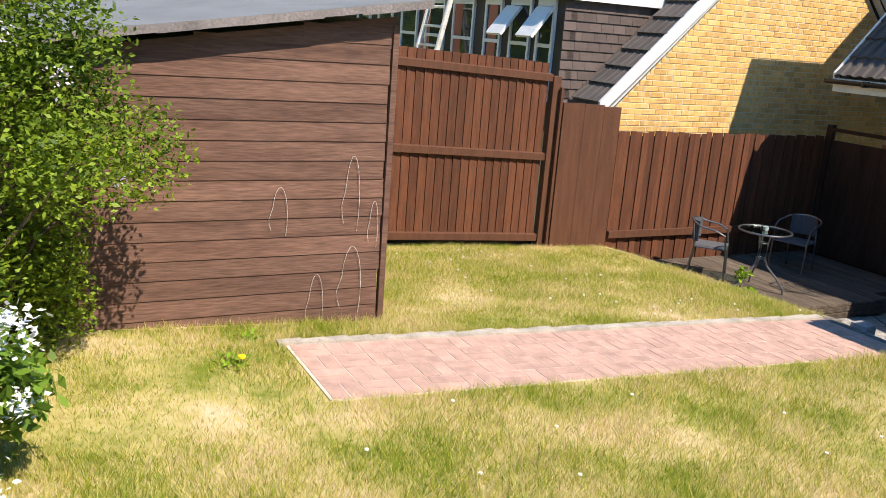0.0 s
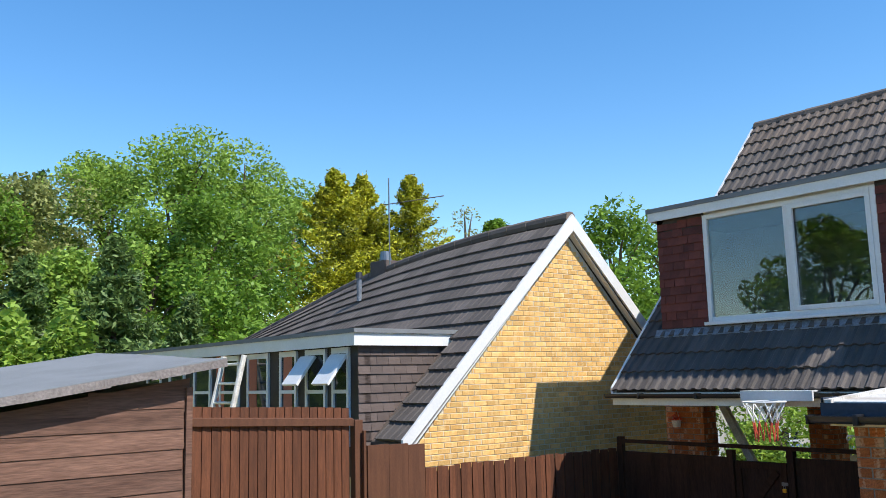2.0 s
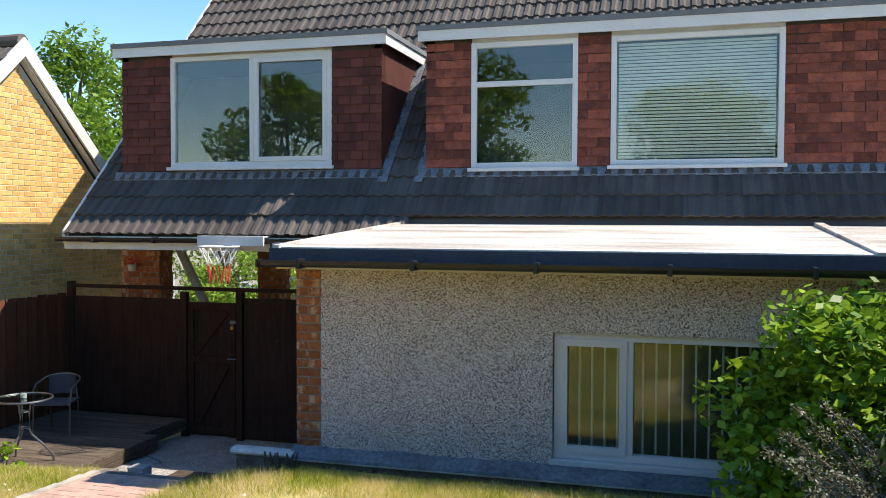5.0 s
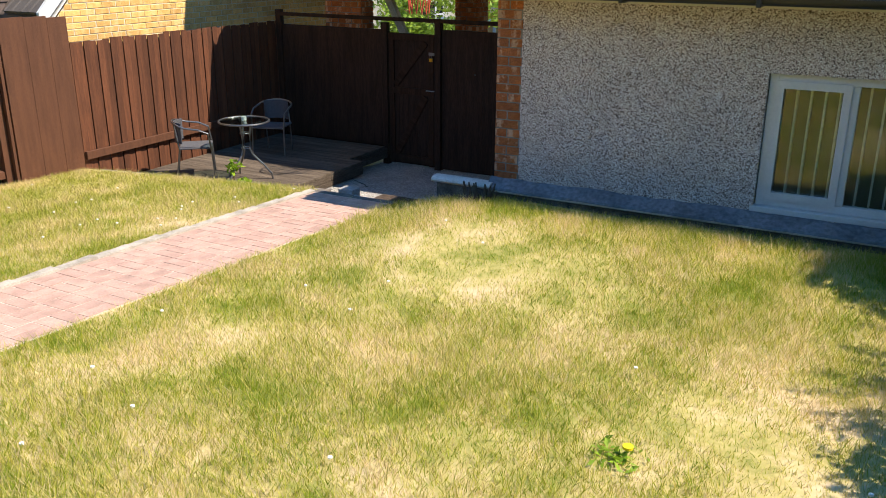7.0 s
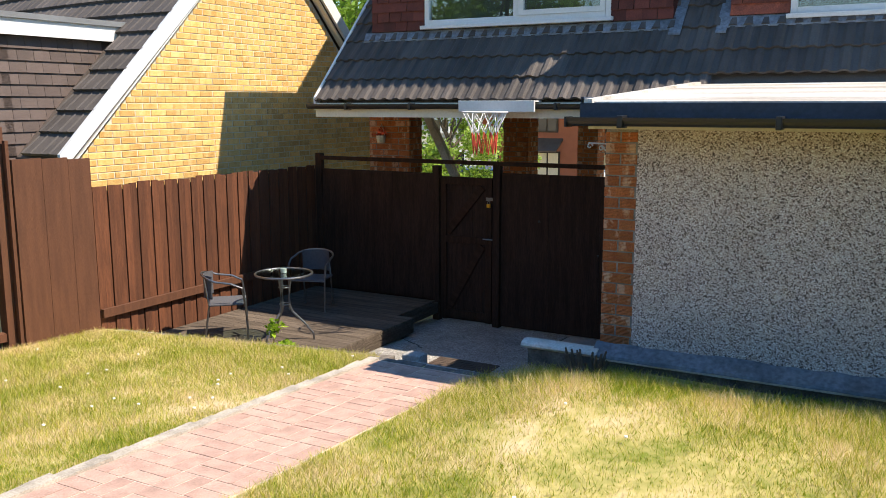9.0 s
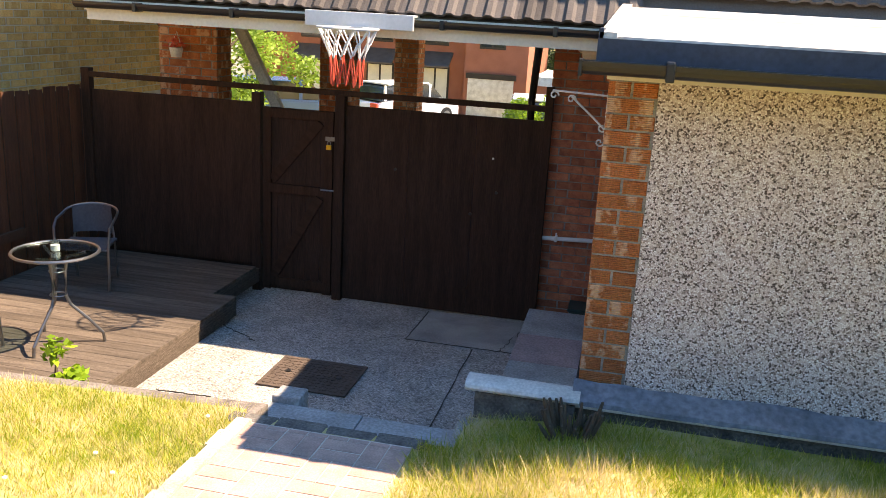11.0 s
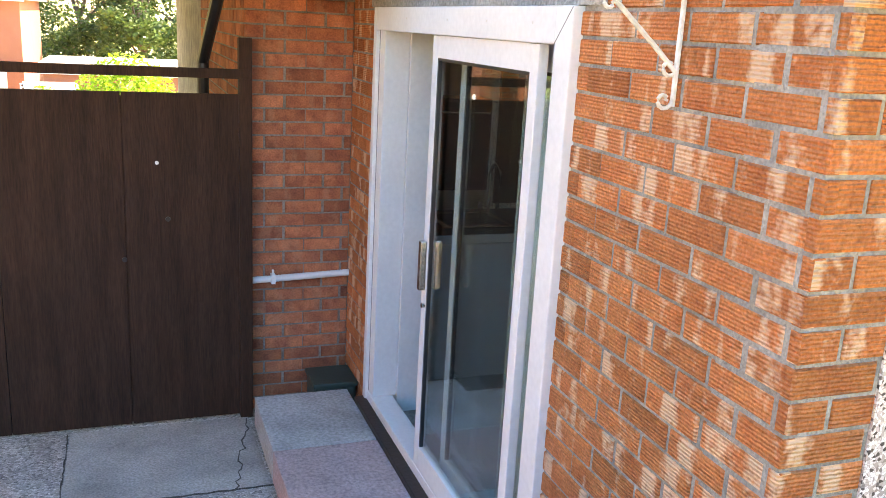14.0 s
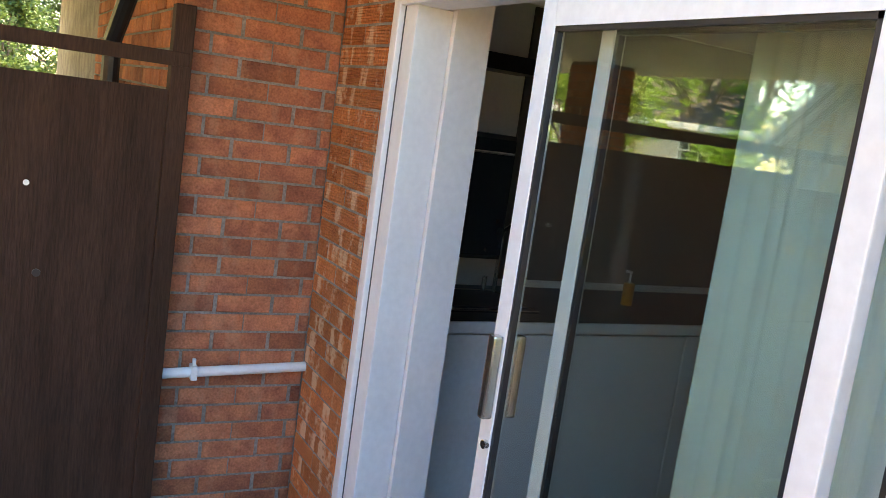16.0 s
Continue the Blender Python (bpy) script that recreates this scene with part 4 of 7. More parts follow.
# ---------------------------------------------------------------- shed
def shed():
    s = thing("shed", (-2.05, -4.4, 0.9), "brown stained weatherboard shed with a felt roof", "shed")
    y1, y0 = 0.0, -3.4          # wall face runs along y at x = 0 (world x = -2.05)
    part("wall", prism([(y0, -0.05), (y0, 2.0 + 0.155 * y0), (y1 - 0.03, 1.98), (y1 - 0.03, -0.05)], "x", -2.2, -0.03), "dark_wood", s)
    n = 16
    rng = random.Random(9)
    for i in range(n):
        z = -0.02 + i * 0.123
        tp = min(z + 0.127, 1.93)
        ys = max(y0, (tp - 2.02) / 0.155)
        bm = prism([(0.0, z), (0.010, z), (0.003, tp), (-0.006, tp)], "y", ys, y1 + rng.uniform(-0.01, 0.004))
        bmesh.ops.rotate(bm, verts=bm.verts, cent=(0, y1, z), matrix=Matrix.Rotation(radians(rng.uniform(-0.12, 0.12)), 3, "X"))
        part("weatherboard", bm, "shed", s)
    part("corner_post", box(-0.02, 0.026, y1 + 0.004, y1 + 0.045, -0.05, 1.95, bevel=0.004), "shed", s)
    part("end_wall", box(-2.2, -0.02, y1 - 0.03, y1 + 0.0, -0.05, 1.9), "shed", s)
    # roof: felt sheet falling towards the south, overhanging the wall
    bm = bmesh.new()
    ny, nx = 14, 8
    grid = []
    for j in range(ny + 1):
        yy = y0 - 0.2 + (y1 + 0.22 - (y0 - 0.2)) * j / ny
        row = []
        for i in range(nx + 1):
            xx = -2.35 + 2.48 * i / nx
            z = 2.09 + 0.155 * (yy - y1) + 0.012 * noise.noise((xx * 1.2, yy * 1.5, 0)) + 0.05 * max(0, -xx) * 0.9 * 1.2
            row.append(bm.verts.new((xx, yy, z)))
        grid.append(row)
    for j in range(ny):
        for i in range(nx):
            bm.faces.new((grid[j][i], grid[j][i + 1], grid[j + 1][i + 1], grid[j + 1][i]))
    ext = bmesh.ops.extrude_face_region(bm, geom=bm.faces[:])
    bmesh.ops.translate(bm, vec=(0, 0, -0.03), verts=[e for e in ext["geom"] if isinstance(e, bmesh.types.BMVert)])
    bmesh.ops.recalc_face_normals(bm, faces=bm.faces)
    part("roof", bm, "felt", s, "grey mineral felt roof")
    for j in range(16):
        bm = bmesh.new()
        a = y0 - 0.2 + (y1 + 0.22 - (y0 - 0.2)) * j / 16
        b = y0 - 0.2 + (y1 + 0.22 - (y0 - 0.2)) * (j + 1) / 16
        za, zb = 2.085 + 0.155 * (a - y1), 2.085 + 0.155 * (b - y1)
        drop = 0.048 + 0.018 * noise.noise((j * 0.8, 0, 0))
        v = [bm.verts.new(c) for c in ((0.132, a, za), (0.132, b, zb), (0.136, b, zb - drop), (0.136, a, za - drop))]
        bm.faces.new(v)
        ext = bmesh.ops.extrude_face_region(bm, geom=bm.faces[:])
        bmesh.ops.translate(bm, vec=(-0.02, 0, 0), verts=[e for e in ext["geom"] if isinstance(e, bmesh.types.BMVert)])
        part("felt_flap", bm, "felt_edge", s, "turned-down worn felt edge")
    part("eaves_board", box(-0.012, 0.005, y0, y1 + 0.03, 0, 0.20, turn=Matrix.Translation((0, 0, 1.80)) @ Matrix(((1, 0, 0, 0), (0, 1, 0, 0), (0, 0.155, 1, 0), (0, 0, 0, 1)))), "shed", s)
    # chalk loops scrawled on the boards
    c = thing("chalk_marks", (-2.03, -4.4, 0.9), "faint white chalk loops scrawled on the shed boards", "drawing")
    for (cy, cz, w, h) in ((-0.22, 0.80, 0.05, 0.32), (-0.70, 0.72, 0.05, 0.2), (-0.20, 0.22, 0.07, 0.30), (-0.44, 0.10, 0.05, 0.24), (-0.06, 0.62, 0.03, 0.2)):
        pts = [(0.004 + 0.0, cy + w * math.cos(a) * (1.0 if a < math.pi else 1.4), cz + h * math.sin(a) if a < math.pi else cz + 0.6 * h * math.sin(a)) for a in np.linspace(-0.6, math.pi + 0.7, 14)]
        part("stroke", tube(pts, 0.0013, sides=5), "old_white", c)


fences()
gate_screen()
shed()


# ---------------------------------------------------------------- windows
def window(name, x0, x1, z0, z1, y, mullions=(), transom=None, label="", category="window", sill=True, depth=0.07, fw=0.06, face=-1, sashes=()):
    """A white plastic window in a wall facing south; y is the outer face of its frame."""
    w = thing(name, (0, 0, 0), label, category, kind="structure")
    ya, yb = y, y + depth
    part("window_frame", box(x0, x0 + fw, ya, yb, z0, z1, bevel=0.006), "white", w)
    part("window_frame", box(x1 - fw, x1, ya, yb, z0, z1, bevel=0.006), "white", w)
    part("window_frame", box(x0 + fw, x1 - fw, ya + 0.002, yb, z1 - fw, z1, bevel=0.006), "white", w)
    part("window_frame", box(x0 + fw, x1 - fw, ya + 0.002, yb, z0, z0 + fw, bevel=0.006), "white", w)
    xs = [x0 + fw, *mullions, x1 - fw]
    for m in mullions:
        part("mullion", box(m - 0.03, m + 0.03, ya + 0.004, yb, z0 + fw, z1 - fw, bevel=0.005), "white", w)
    if transom:
        part("transom", box(x0 + fw, x1 - fw, ya + 0.004, yb, transom - 0.03, transom + 0.03, bevel=0.005), "white", w)
    for a, b in zip(xs, xs[1:]):
        zs = [z0 + fw, transom, z1 - fw] if transom else [z0 + fw, z1 - fw]
        for c, d in zip(zs, zs[1:]):
            p = part("pane", box(a - 0.01, b + 0.01, y + depth * 0.5, y + depth * 0.5 + 0.006, c - 0.01, d + 0.01), "glass", w)
            p.visible_shadow = False
    for a, b, c, d in sashes:
        s = 0.055
        bm = box(a, a + s, ya - 0.014, ya + 0.03, c, d)
        box(b - s, b, ya - 0.014, ya + 0.03, c, d, bm)
        box(a + s, b - s, ya - 0.0135, ya + 0.03, d - s, d, bm)
        box(a + s, b - s, ya - 0.0135, ya + 0.03, c, c + s, bm)
        part("sash", bm, "white", w)
    if sill:
        part("sill", box(x0 - 0.03, x1 + 0.03, ya - 0.06, yb, z0 - 0.045, z0 - 0.002, bevel=0.006), "white", w)
    return w


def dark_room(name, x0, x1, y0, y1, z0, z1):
    """Plain inside of a room, open towards the window; its dimness is put into the colours."""
    t = thing(name, (0, 0, 0), "plain room behind the window, its dimness put into the colour", "room", kind="structure")
    part("back_wall", box(x0, x1, y1, y1 + 0.05, z0, z1), "room_shade", t)
    part("side_wall", box(x0 - 0.05, x0, y0, y1, z0, z1), "room_shade", t)
    part("side_wall", box(x1, x1 + 0.05, y0, y1, z0, z1), "room_shade", t)
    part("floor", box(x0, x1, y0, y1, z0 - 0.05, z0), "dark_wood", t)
    part("ceiling", box(x0, x1, y0, y1, z1, z1 + 0.05), "room_shade", t)


# ---------------------------------------------------------------- the extension
def extension():
    X1 = 9.0
    w = thing("wall_south", (0, 0, 0), "grey-brown pebbledashed rear wall of the extension", "wall", kind="structure")
    for a in ((0.2255, 2.16, 0.0, 2.5), (2.16, 3.97, 0.0, 0.985), (2.16, 3.97, 1.985, 2.5), (3.97, X1, 0.0, 2.5)):
        part("render", box(a[0], a[1], 0.0, 0.24, a[2], a[3]), "pebble", w)
    c = thing("wall_corner", (0, 0, 0), "orange-red combed brick corner pier", "wall", kind="structure")
    part("mortar", box(0.002, 0.224, 0.006, 0.24, 0.0, 2.5), "mortar", c)
    lay_bricks(c, (0.0, 0.006, 0.93), (1, 0, 0), (0, -1, 0), 0.225, 1.57, "red_brick")
    s = thing("wall_west", (0, 0, 0), "orange-red combed brick side wall with pale smears", "wall", kind="structure")
    for a in ((0.012, 0.99, 0.0, 2.5), (3.1, 3.64, 0.0, 2.5), (0.99, 3.1, 2.37, 2.5)):
        part("mortar", box(0.006, 0.245, a[0] + (0.23 if a[0] < 0.1 else 0), a[1], a[2], a[3]), "mortar", s)
    part("mortar", box(0.006, 0.24, 0.99, 3.1, 0.0, 0.16), "mortar", s)
    lay_bricks(s, (0.006, 3.63, 0.03), (0, -1, 0), (-1, 0, 0), 3.63, 2.47, "red_brick",
               holes=((0.375, 2.765, 2.25, 2.35), (0.535, 2.635, -1, 2.29)), limit=340, near=2.6, start=1)
    part("lintel", box(-0.004, 0.2, 0.87, 3.25, 2.292, 2.375), "concrete", s, "grey concrete lintel")
    n = thing("wall_north", (0, 0, 0), "old red-brown brick wall of the house", "wall", kind="structure")
    part("mortar", box(-0.60, 0.25, 3.646, 3.9, -0.12, 2.55), "old_mortar", n)
    part("mortar", box(-0.60, -0.36, 3.9, 10.2, 0.0, 2.6), "old_mortar", n)
    lay_bricks(n, (-0.60, 3.646, -0.075), (1, 0, 0), (0, -1, 0), 0.60, 2.62, "old_brick")
    lay_bricks(n, (-0.60, 6.46, 1.05), (0, -1, 0), (-1, 0, 0), 2.80, 1.45, "old_brick", limit=120)
    # lead-dressed plinth
    p = thing("plinth", (0, 0, 0), "blue-grey weathered plinth along the foot of the wall", "plinth", kind="structure")
    # the shade of the gap below the flashing is in this dark colour
    part("body", box(-0.02, X1, -0.075, -0.002, 0.5, 0.845), "edge_stone", p, "recessed footing coloured dark for the shade under the flashing")
    part("ledge", box(0.0, X1, -0.115, -0.004, 0.846, 0.862, bevel=0.004), "old_white", p, "worn pale edging strip")
    bm = bmesh.new()
    rng = random.Random(17)
    cols = []
    for i in range(int(X1 / 0.12) + 1):
        x = -0.02 + i * 0.12
        a, b = rng.uniform(-0.006, 0.006), rng.uniform(-0.008, 0.010)
        cols.append([bm.verts.new(c) for c in ((x, -0.128 + a, 0.864 + b * 0.3), (x, -0.122 + a, 0.886 + b * 0.3), (x, -0.008, 0.952 + b), (x, -0.003, 0.945 + b), (x, -0.10, 0.866))])
    for c, d in zip(cols, cols[1:]):
        for k in range(5):
            bm.faces.new((c[k], c[(k + 1) % 5], d[(k + 1) % 5], d[k]))
    bm.faces.new(cols[0])
    bm.faces.new(cols[-1])
    bmesh.ops.recalc_face_normals(bm, faces=bm.faces)
    part("flashing", bm, "lead", p, "dressed blue-grey lead with an uneven edge")
    # roof
    r = thing("flat_roof", (0, 0, 0), "flat white-coated roof of the extension with dark fascia", "roof", kind="structure")
    part("deck", prism([(-0.37, 2.50), (-0.37, 2.615), (2.75, 2.785), (2.75, 2.55)], "x", -0.03, X1), "navy", r, "dark edge of the flat roof")
    part("covering", prism([(-0.33, 2.619), (-0.33, 2.629), (2.75, 2.797), (2.75, 2.787)], "x", 0.02, X1), "white_roof", r, "chalky white roof coating")
    part("edge_kerb", prism([(-0.37, 2.60), (-0.37, 2.645), (2.70, 2.815), (2.70, 2.76)], "x", -0.045, 0.025), "white_roof", r)
    part("edge_kerb", prism([(-0.37, 2.60), (-0.37, 2.645), (2.70, 2.83), (2.70, 2.76)], "x", 4.36, 4.44), "white_roof", r)
    part("soffit", box(0.0, X1, -0.36, 0.0, 2.455, 2.498), "cream", r, "cream soffit board")
    part("fascia", box(-0.05, X1, -0.385, -0.365, 2.475, 2.62), "navy", r, "dark blue-grey fascia")
    part("side_fascia", box(-0.05, -0.03, -0.37, 2.6, 2.475, 2.66), "navy", r)
    g = thing("gutter", (0, 0, 0), "black half-round plastic gutter along the flat roof", "gutter")
    prof = [(-0.385 - 0.055 + 0.055 * math.cos(a), 2.53 + 0.055 * math.sin(a)) for a in np.linspace(math.pi, math.tau, 9)]
    inner = [(-0.385 - 0.055 + 0.049 * math.cos(a), 2.53 + 0.049 * math.sin(a)) for a in np.linspace(math.tau, math.pi, 9)]
    part("channel", prism(prof + inner, "x", -0.10, X1), "black", g)
    for i in range(10):
        x = 0.25 + i * 0.93
        part("bracket", box(x - 0.018, x + 0.018, -0.505, -0.386, 2.465, 2.545, bevel=0.008), "black", g)
    part("stop_end", box(-0.112, -0.098, -0.50, -0.385, 2.47, 2.535), "black", g)
    window("window_1", 2.165, 3.97, 1.0, 1.985, 0.045, mullions=(2.74,), label="white plastic window with vertical blinds in the pebbledash wall", sashes=((2.215, 2.72, 1.05, 1.935),))
    b = thing("vertical_blind", (0, 0, 0), "cream vertical blind half open behind the window", "blind")
    for i in range(18):
        x = 2.24 + i * 0.098
        part("slat", box(x, x + 0.014, 0.19, 0.27, 1.04, 1.93), "cream", b)
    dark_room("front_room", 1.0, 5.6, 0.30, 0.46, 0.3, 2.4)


def sliding_door():
    d = thing("sliding_door", (0, 0, 0), "white sliding patio door standing partly open", "door", kind="structure")
    y0, y1, z0, z1 = 0.99, 3.10, 0.20, 2.29
    part("frame", box(-0.030, 0.10, y0, y0 + 0.105, z0, z1, bevel=0.005), "white", d)
    part("frame", box(-0.030, 0.10, y1 - 0.05, y1, z0, z1, bevel=0.005), "white", d)
    part("frame", box(-0.029, 0.10, y0 + 0.105, y1 - 0.05, z1 - 0.11, z1, bevel=0.005), "white", d, "deep white head of the frame")
    part("frame", box(-0.02, 0.10, y0 + 0.105, y1 - 0.05, z0, z0 + 0.05, bevel=0.004), "white", d)
    part("threshold", box(-0.075, 0.0, y0, y1, 0.145, 0.199, bevel=0.004), "dark_wood", d, "dark timber threshold")
    part("rubber_seal", box(-0.010, 0.03, y1 - 0.062, y1 - 0.05, z0 + 0.05, z1 - 0.11), "black", d)
    part("jamb", box(-0.012, 0.118, y1 - 0.15, y1 - 0.063, z0 + 0.05, z1 - 0.11, bevel=0.004), "white", d)
    part("mitre_joint", tube([(-0.0300, y0 + 0.004, z1 - 0.004), (-0.0300, y0 + 0.103, z1 - 0.108)], 0.0012, sides=5), "black", d)
    for y in (1.25, 1.62, 2.02, 2.55):
        part("screw_cap", disc(0.004, -0.001, 0.001, sides=8), "old_white", d).matrix_basis = pose(-0.0305, y, z1 - 0.05, 0, 90, 0)

    def leaf(name, x, a, b, stile, parent):
        lf = part(name, box(x, x + 0.035, a, a + stile, z0 + 0.05, z1 - 0.112, bevel=0.004), "white", parent)
        bm = box(x, x + 0.035, b - stile, b, z0 + 0.05, z1 - 0.112, bevel=0.004)
        box(x + 0.001, x + 0.034, a + stile, b - stile, z1 - 0.20, z1 - 0.112, bm)
        box(x + 0.001, x + 0.034, a + stile, b - stile, z0 + 0.05, z0 + 0.16, bm)
        part("rail", bm, "white", lf)
        bm = bmesh.new()
        for u in (a + stile, b - stile - 0.012):
            box(x + 0.004, x + 0.02, u, u + 0.012, z0 + 0.16, z1 - 0.20, bm)
        box(x + 0.004, x + 0.02, a + stile, b - stile, z1 - 0.212, z1 - 0.20, bm)
        part("gasket", bm, "black", lf)
        p = part("pane", box(x + 0.012, x + 0.018, a + stile, b - stile, z0 + 0.15, z1 - 0.19), "glass", lf)
        p.visible_shadow = False
        return lf
    s = leaf("sliding_leaf", -0.018, 1.215, 2.21, 0.058, d)
    leaf("fixed_leaf", 0.055, 1.10, 2.06, 0.05, d)
    part("handle", box(-0.05, -0.018, 2.155, 2.185, 1.10, 1.32, bevel=0.007), "chrome", s, "brushed metal pull handle")
    part("handle", box(0.018, 0.05, 2.155, 2.185, 1.10, 1.32, bevel=0.007), "chrome", s)
    part("lock_cylinder", tube([(-0.03, 2.165, 1.03), (-0.015, 2.165, 1.03)], 0.012, sides=12), "chrome", s)
    # the room inside
    r = thing("kitchen", (0, 0, 0), "plain kitchen interior behind the sliding door", "room", kind="structure")
    part("floor", box(0.25, 4.2, 0.3, 3.95, 0.10, 0.16), "slab_grey", r)
    part("ceiling", box(0.25, 4.2, 0.3, 3.95, 2.42, 2.47), "plaster", r)
    # far wall: the shade deep in the room is in its colour
    part("wall", box(4.2, 4.26, 0.3, 4.0, 0.1, 2.45), "room_shade", r)
    part("wall", box(0.20, 4.2, 3.95, 4.0, 0.1, 2.45), "plaster", r)
    part("wall", box(0.25, 4.2, 0.53, 0.57, 0.1, 2.45), "plaster", r)
    part("wall", box(0.19, 0.254, 3.025, 3.95, 0.1, 2.45), "plaster", r)
    part("reveal", box(0.12, 0.256, 2.93, 3.02, 0.16, 2.42), "white", r, "white boarded reveal")
    # dark sheet over the back wall, coloured for the shade there
    part("dark_tiling", box(1.05, 4.19, 3.935, 3.949, 1.10, 2.41), "room_shade", r, "dark brown sheet standing in for shade on the wall")
    k = thing("kitchen_unit", (0.27, 3.30, 0.16), "white kitchen base units below a dark worktop", "cabinet")
    part("body", box(0, 2.9, 0.0, 0.63, 0.0, 0.86), "white", k)
    for i in range(4):
        part("door", box(0.01 + i * 0.72, 0.72 + i * 0.72, -0.02, -0.002, 0.05, 0.84, bevel=0.003), "white", k)
    solo("worktop", box(0.26, 3.2, 3.27, 3.94, 1.02, 1.062, bevel=0.004), "dark_steel", "dark worktop over the kitchen units", "worktop")
    part("worktop_edge", box(-0.005, 2.93, -0.045, -0.031, 0.855, 0.90, bevel=0.002), "white", k, "pale worktop edging")
    sk = thing("kitchen_sink", (0.74, 3.60, 1.062), "small steel inset sink", "sink")
    part("rim", box(-0.22, 0.22, -0.2, 0.2, 0.0, 0.012, bevel=0.004), "chrome", sk)
    part("bowl", box(-0.18, 0.18, -0.16, 0.16, 0.012, 0.016), "dark_steel", sk)
    tp = thing("kitchen_tap", (0.95, 3.78, 1.062), "tall chrome swan-neck kitchen tap", "tap")
    part("spout", tube([(0, 0, 0), (0, 0, 0.25)] + [(0, -0.08 + 0.08 * math.cos(a), 0.25 + 0.08 * math.sin(a)) for a in np.linspace(0.2, math.pi, 9)] + [(0, -0.16, 0.2)], 0.011), "chrome", tp)
    part("lever", tube([(-0.06, 0, 0.0), (-0.06, 0, 0.08)], 0.012), "chrome", tp)
    part("lever", tube([(0.06, 0, 0.0), (0.06, 0, 0.08)], 0.012), "chrome", tp)
    bt = thing("soap_bottle", (1.62, 3.62, 1.062), "small amber soap bottle with a white pump", "bottle")
    part("body", tube([(0, 0, 0), (0, 0, 0.11)], 0.028, sides=16), "amber", bt)
    part("pump", tube([(0, 0, 0.11), (0, 0, 0.165), (-0.03, 0, 0.168)], 0.007, sides=8), "white", bt)
    hc = thing("wall_cabinet", (0.27, 3.68, 1.24), "dark glossy oven cabinet above the worktop", "cabinet")
    part("body", box(0.0, 0.62, 0.0, 0.26, 0.0, 0.56, bevel=0.004), "black", hc)
    part("door", box(0.01, 0.61, -0.02, -0.002, 0.02, 0.54, bevel=0.004), "car_glass", hc)
    part("handle", tube([(0.03, -0.04, 0.48), (0.59, -0.04, 0.48)], 0.008), "chrome", hc)
    solo("wall_shelf", box(0.26, 1.0, 3.72, 3.94, 2.08, 2.15), "black", "dark shelf box high on the kitchen wall", "shelf")
    c = thing("curtain", (0, 0, 0), "pale green curtain drawn back beside the glass", "curtain")
    v, f = [], []
    n = 60
    for j, z in enumerate((0.2, 2.2)):
        for i in range(n + 1):
            y = 1.12 + 0.58 * i / n
            v.append((0.19 + 0.009 * math.sin(i * 1.15) + 0.01 * math.sin(i * 0.4), y, z))
    f = [(i, i + 1, n + 2 + i, n + 1 + i) for i in range(n)]
    part_ob = raw("drape", v, f, "curtain", c, smooth=True)
    sol = part_ob.modifiers.new("thick", "SOLIDIFY")
    sol.thickness = 0.004


# ---------------------------------------------------------------- the house above
EAVE_Y, EAVE_Z, SLOPE = 2.58, 2.66, 1.05
RIDGE_Y = 6.72


def roof_z(y):
    return EAVE_Z + SLOPE * (y - EAVE_Y)


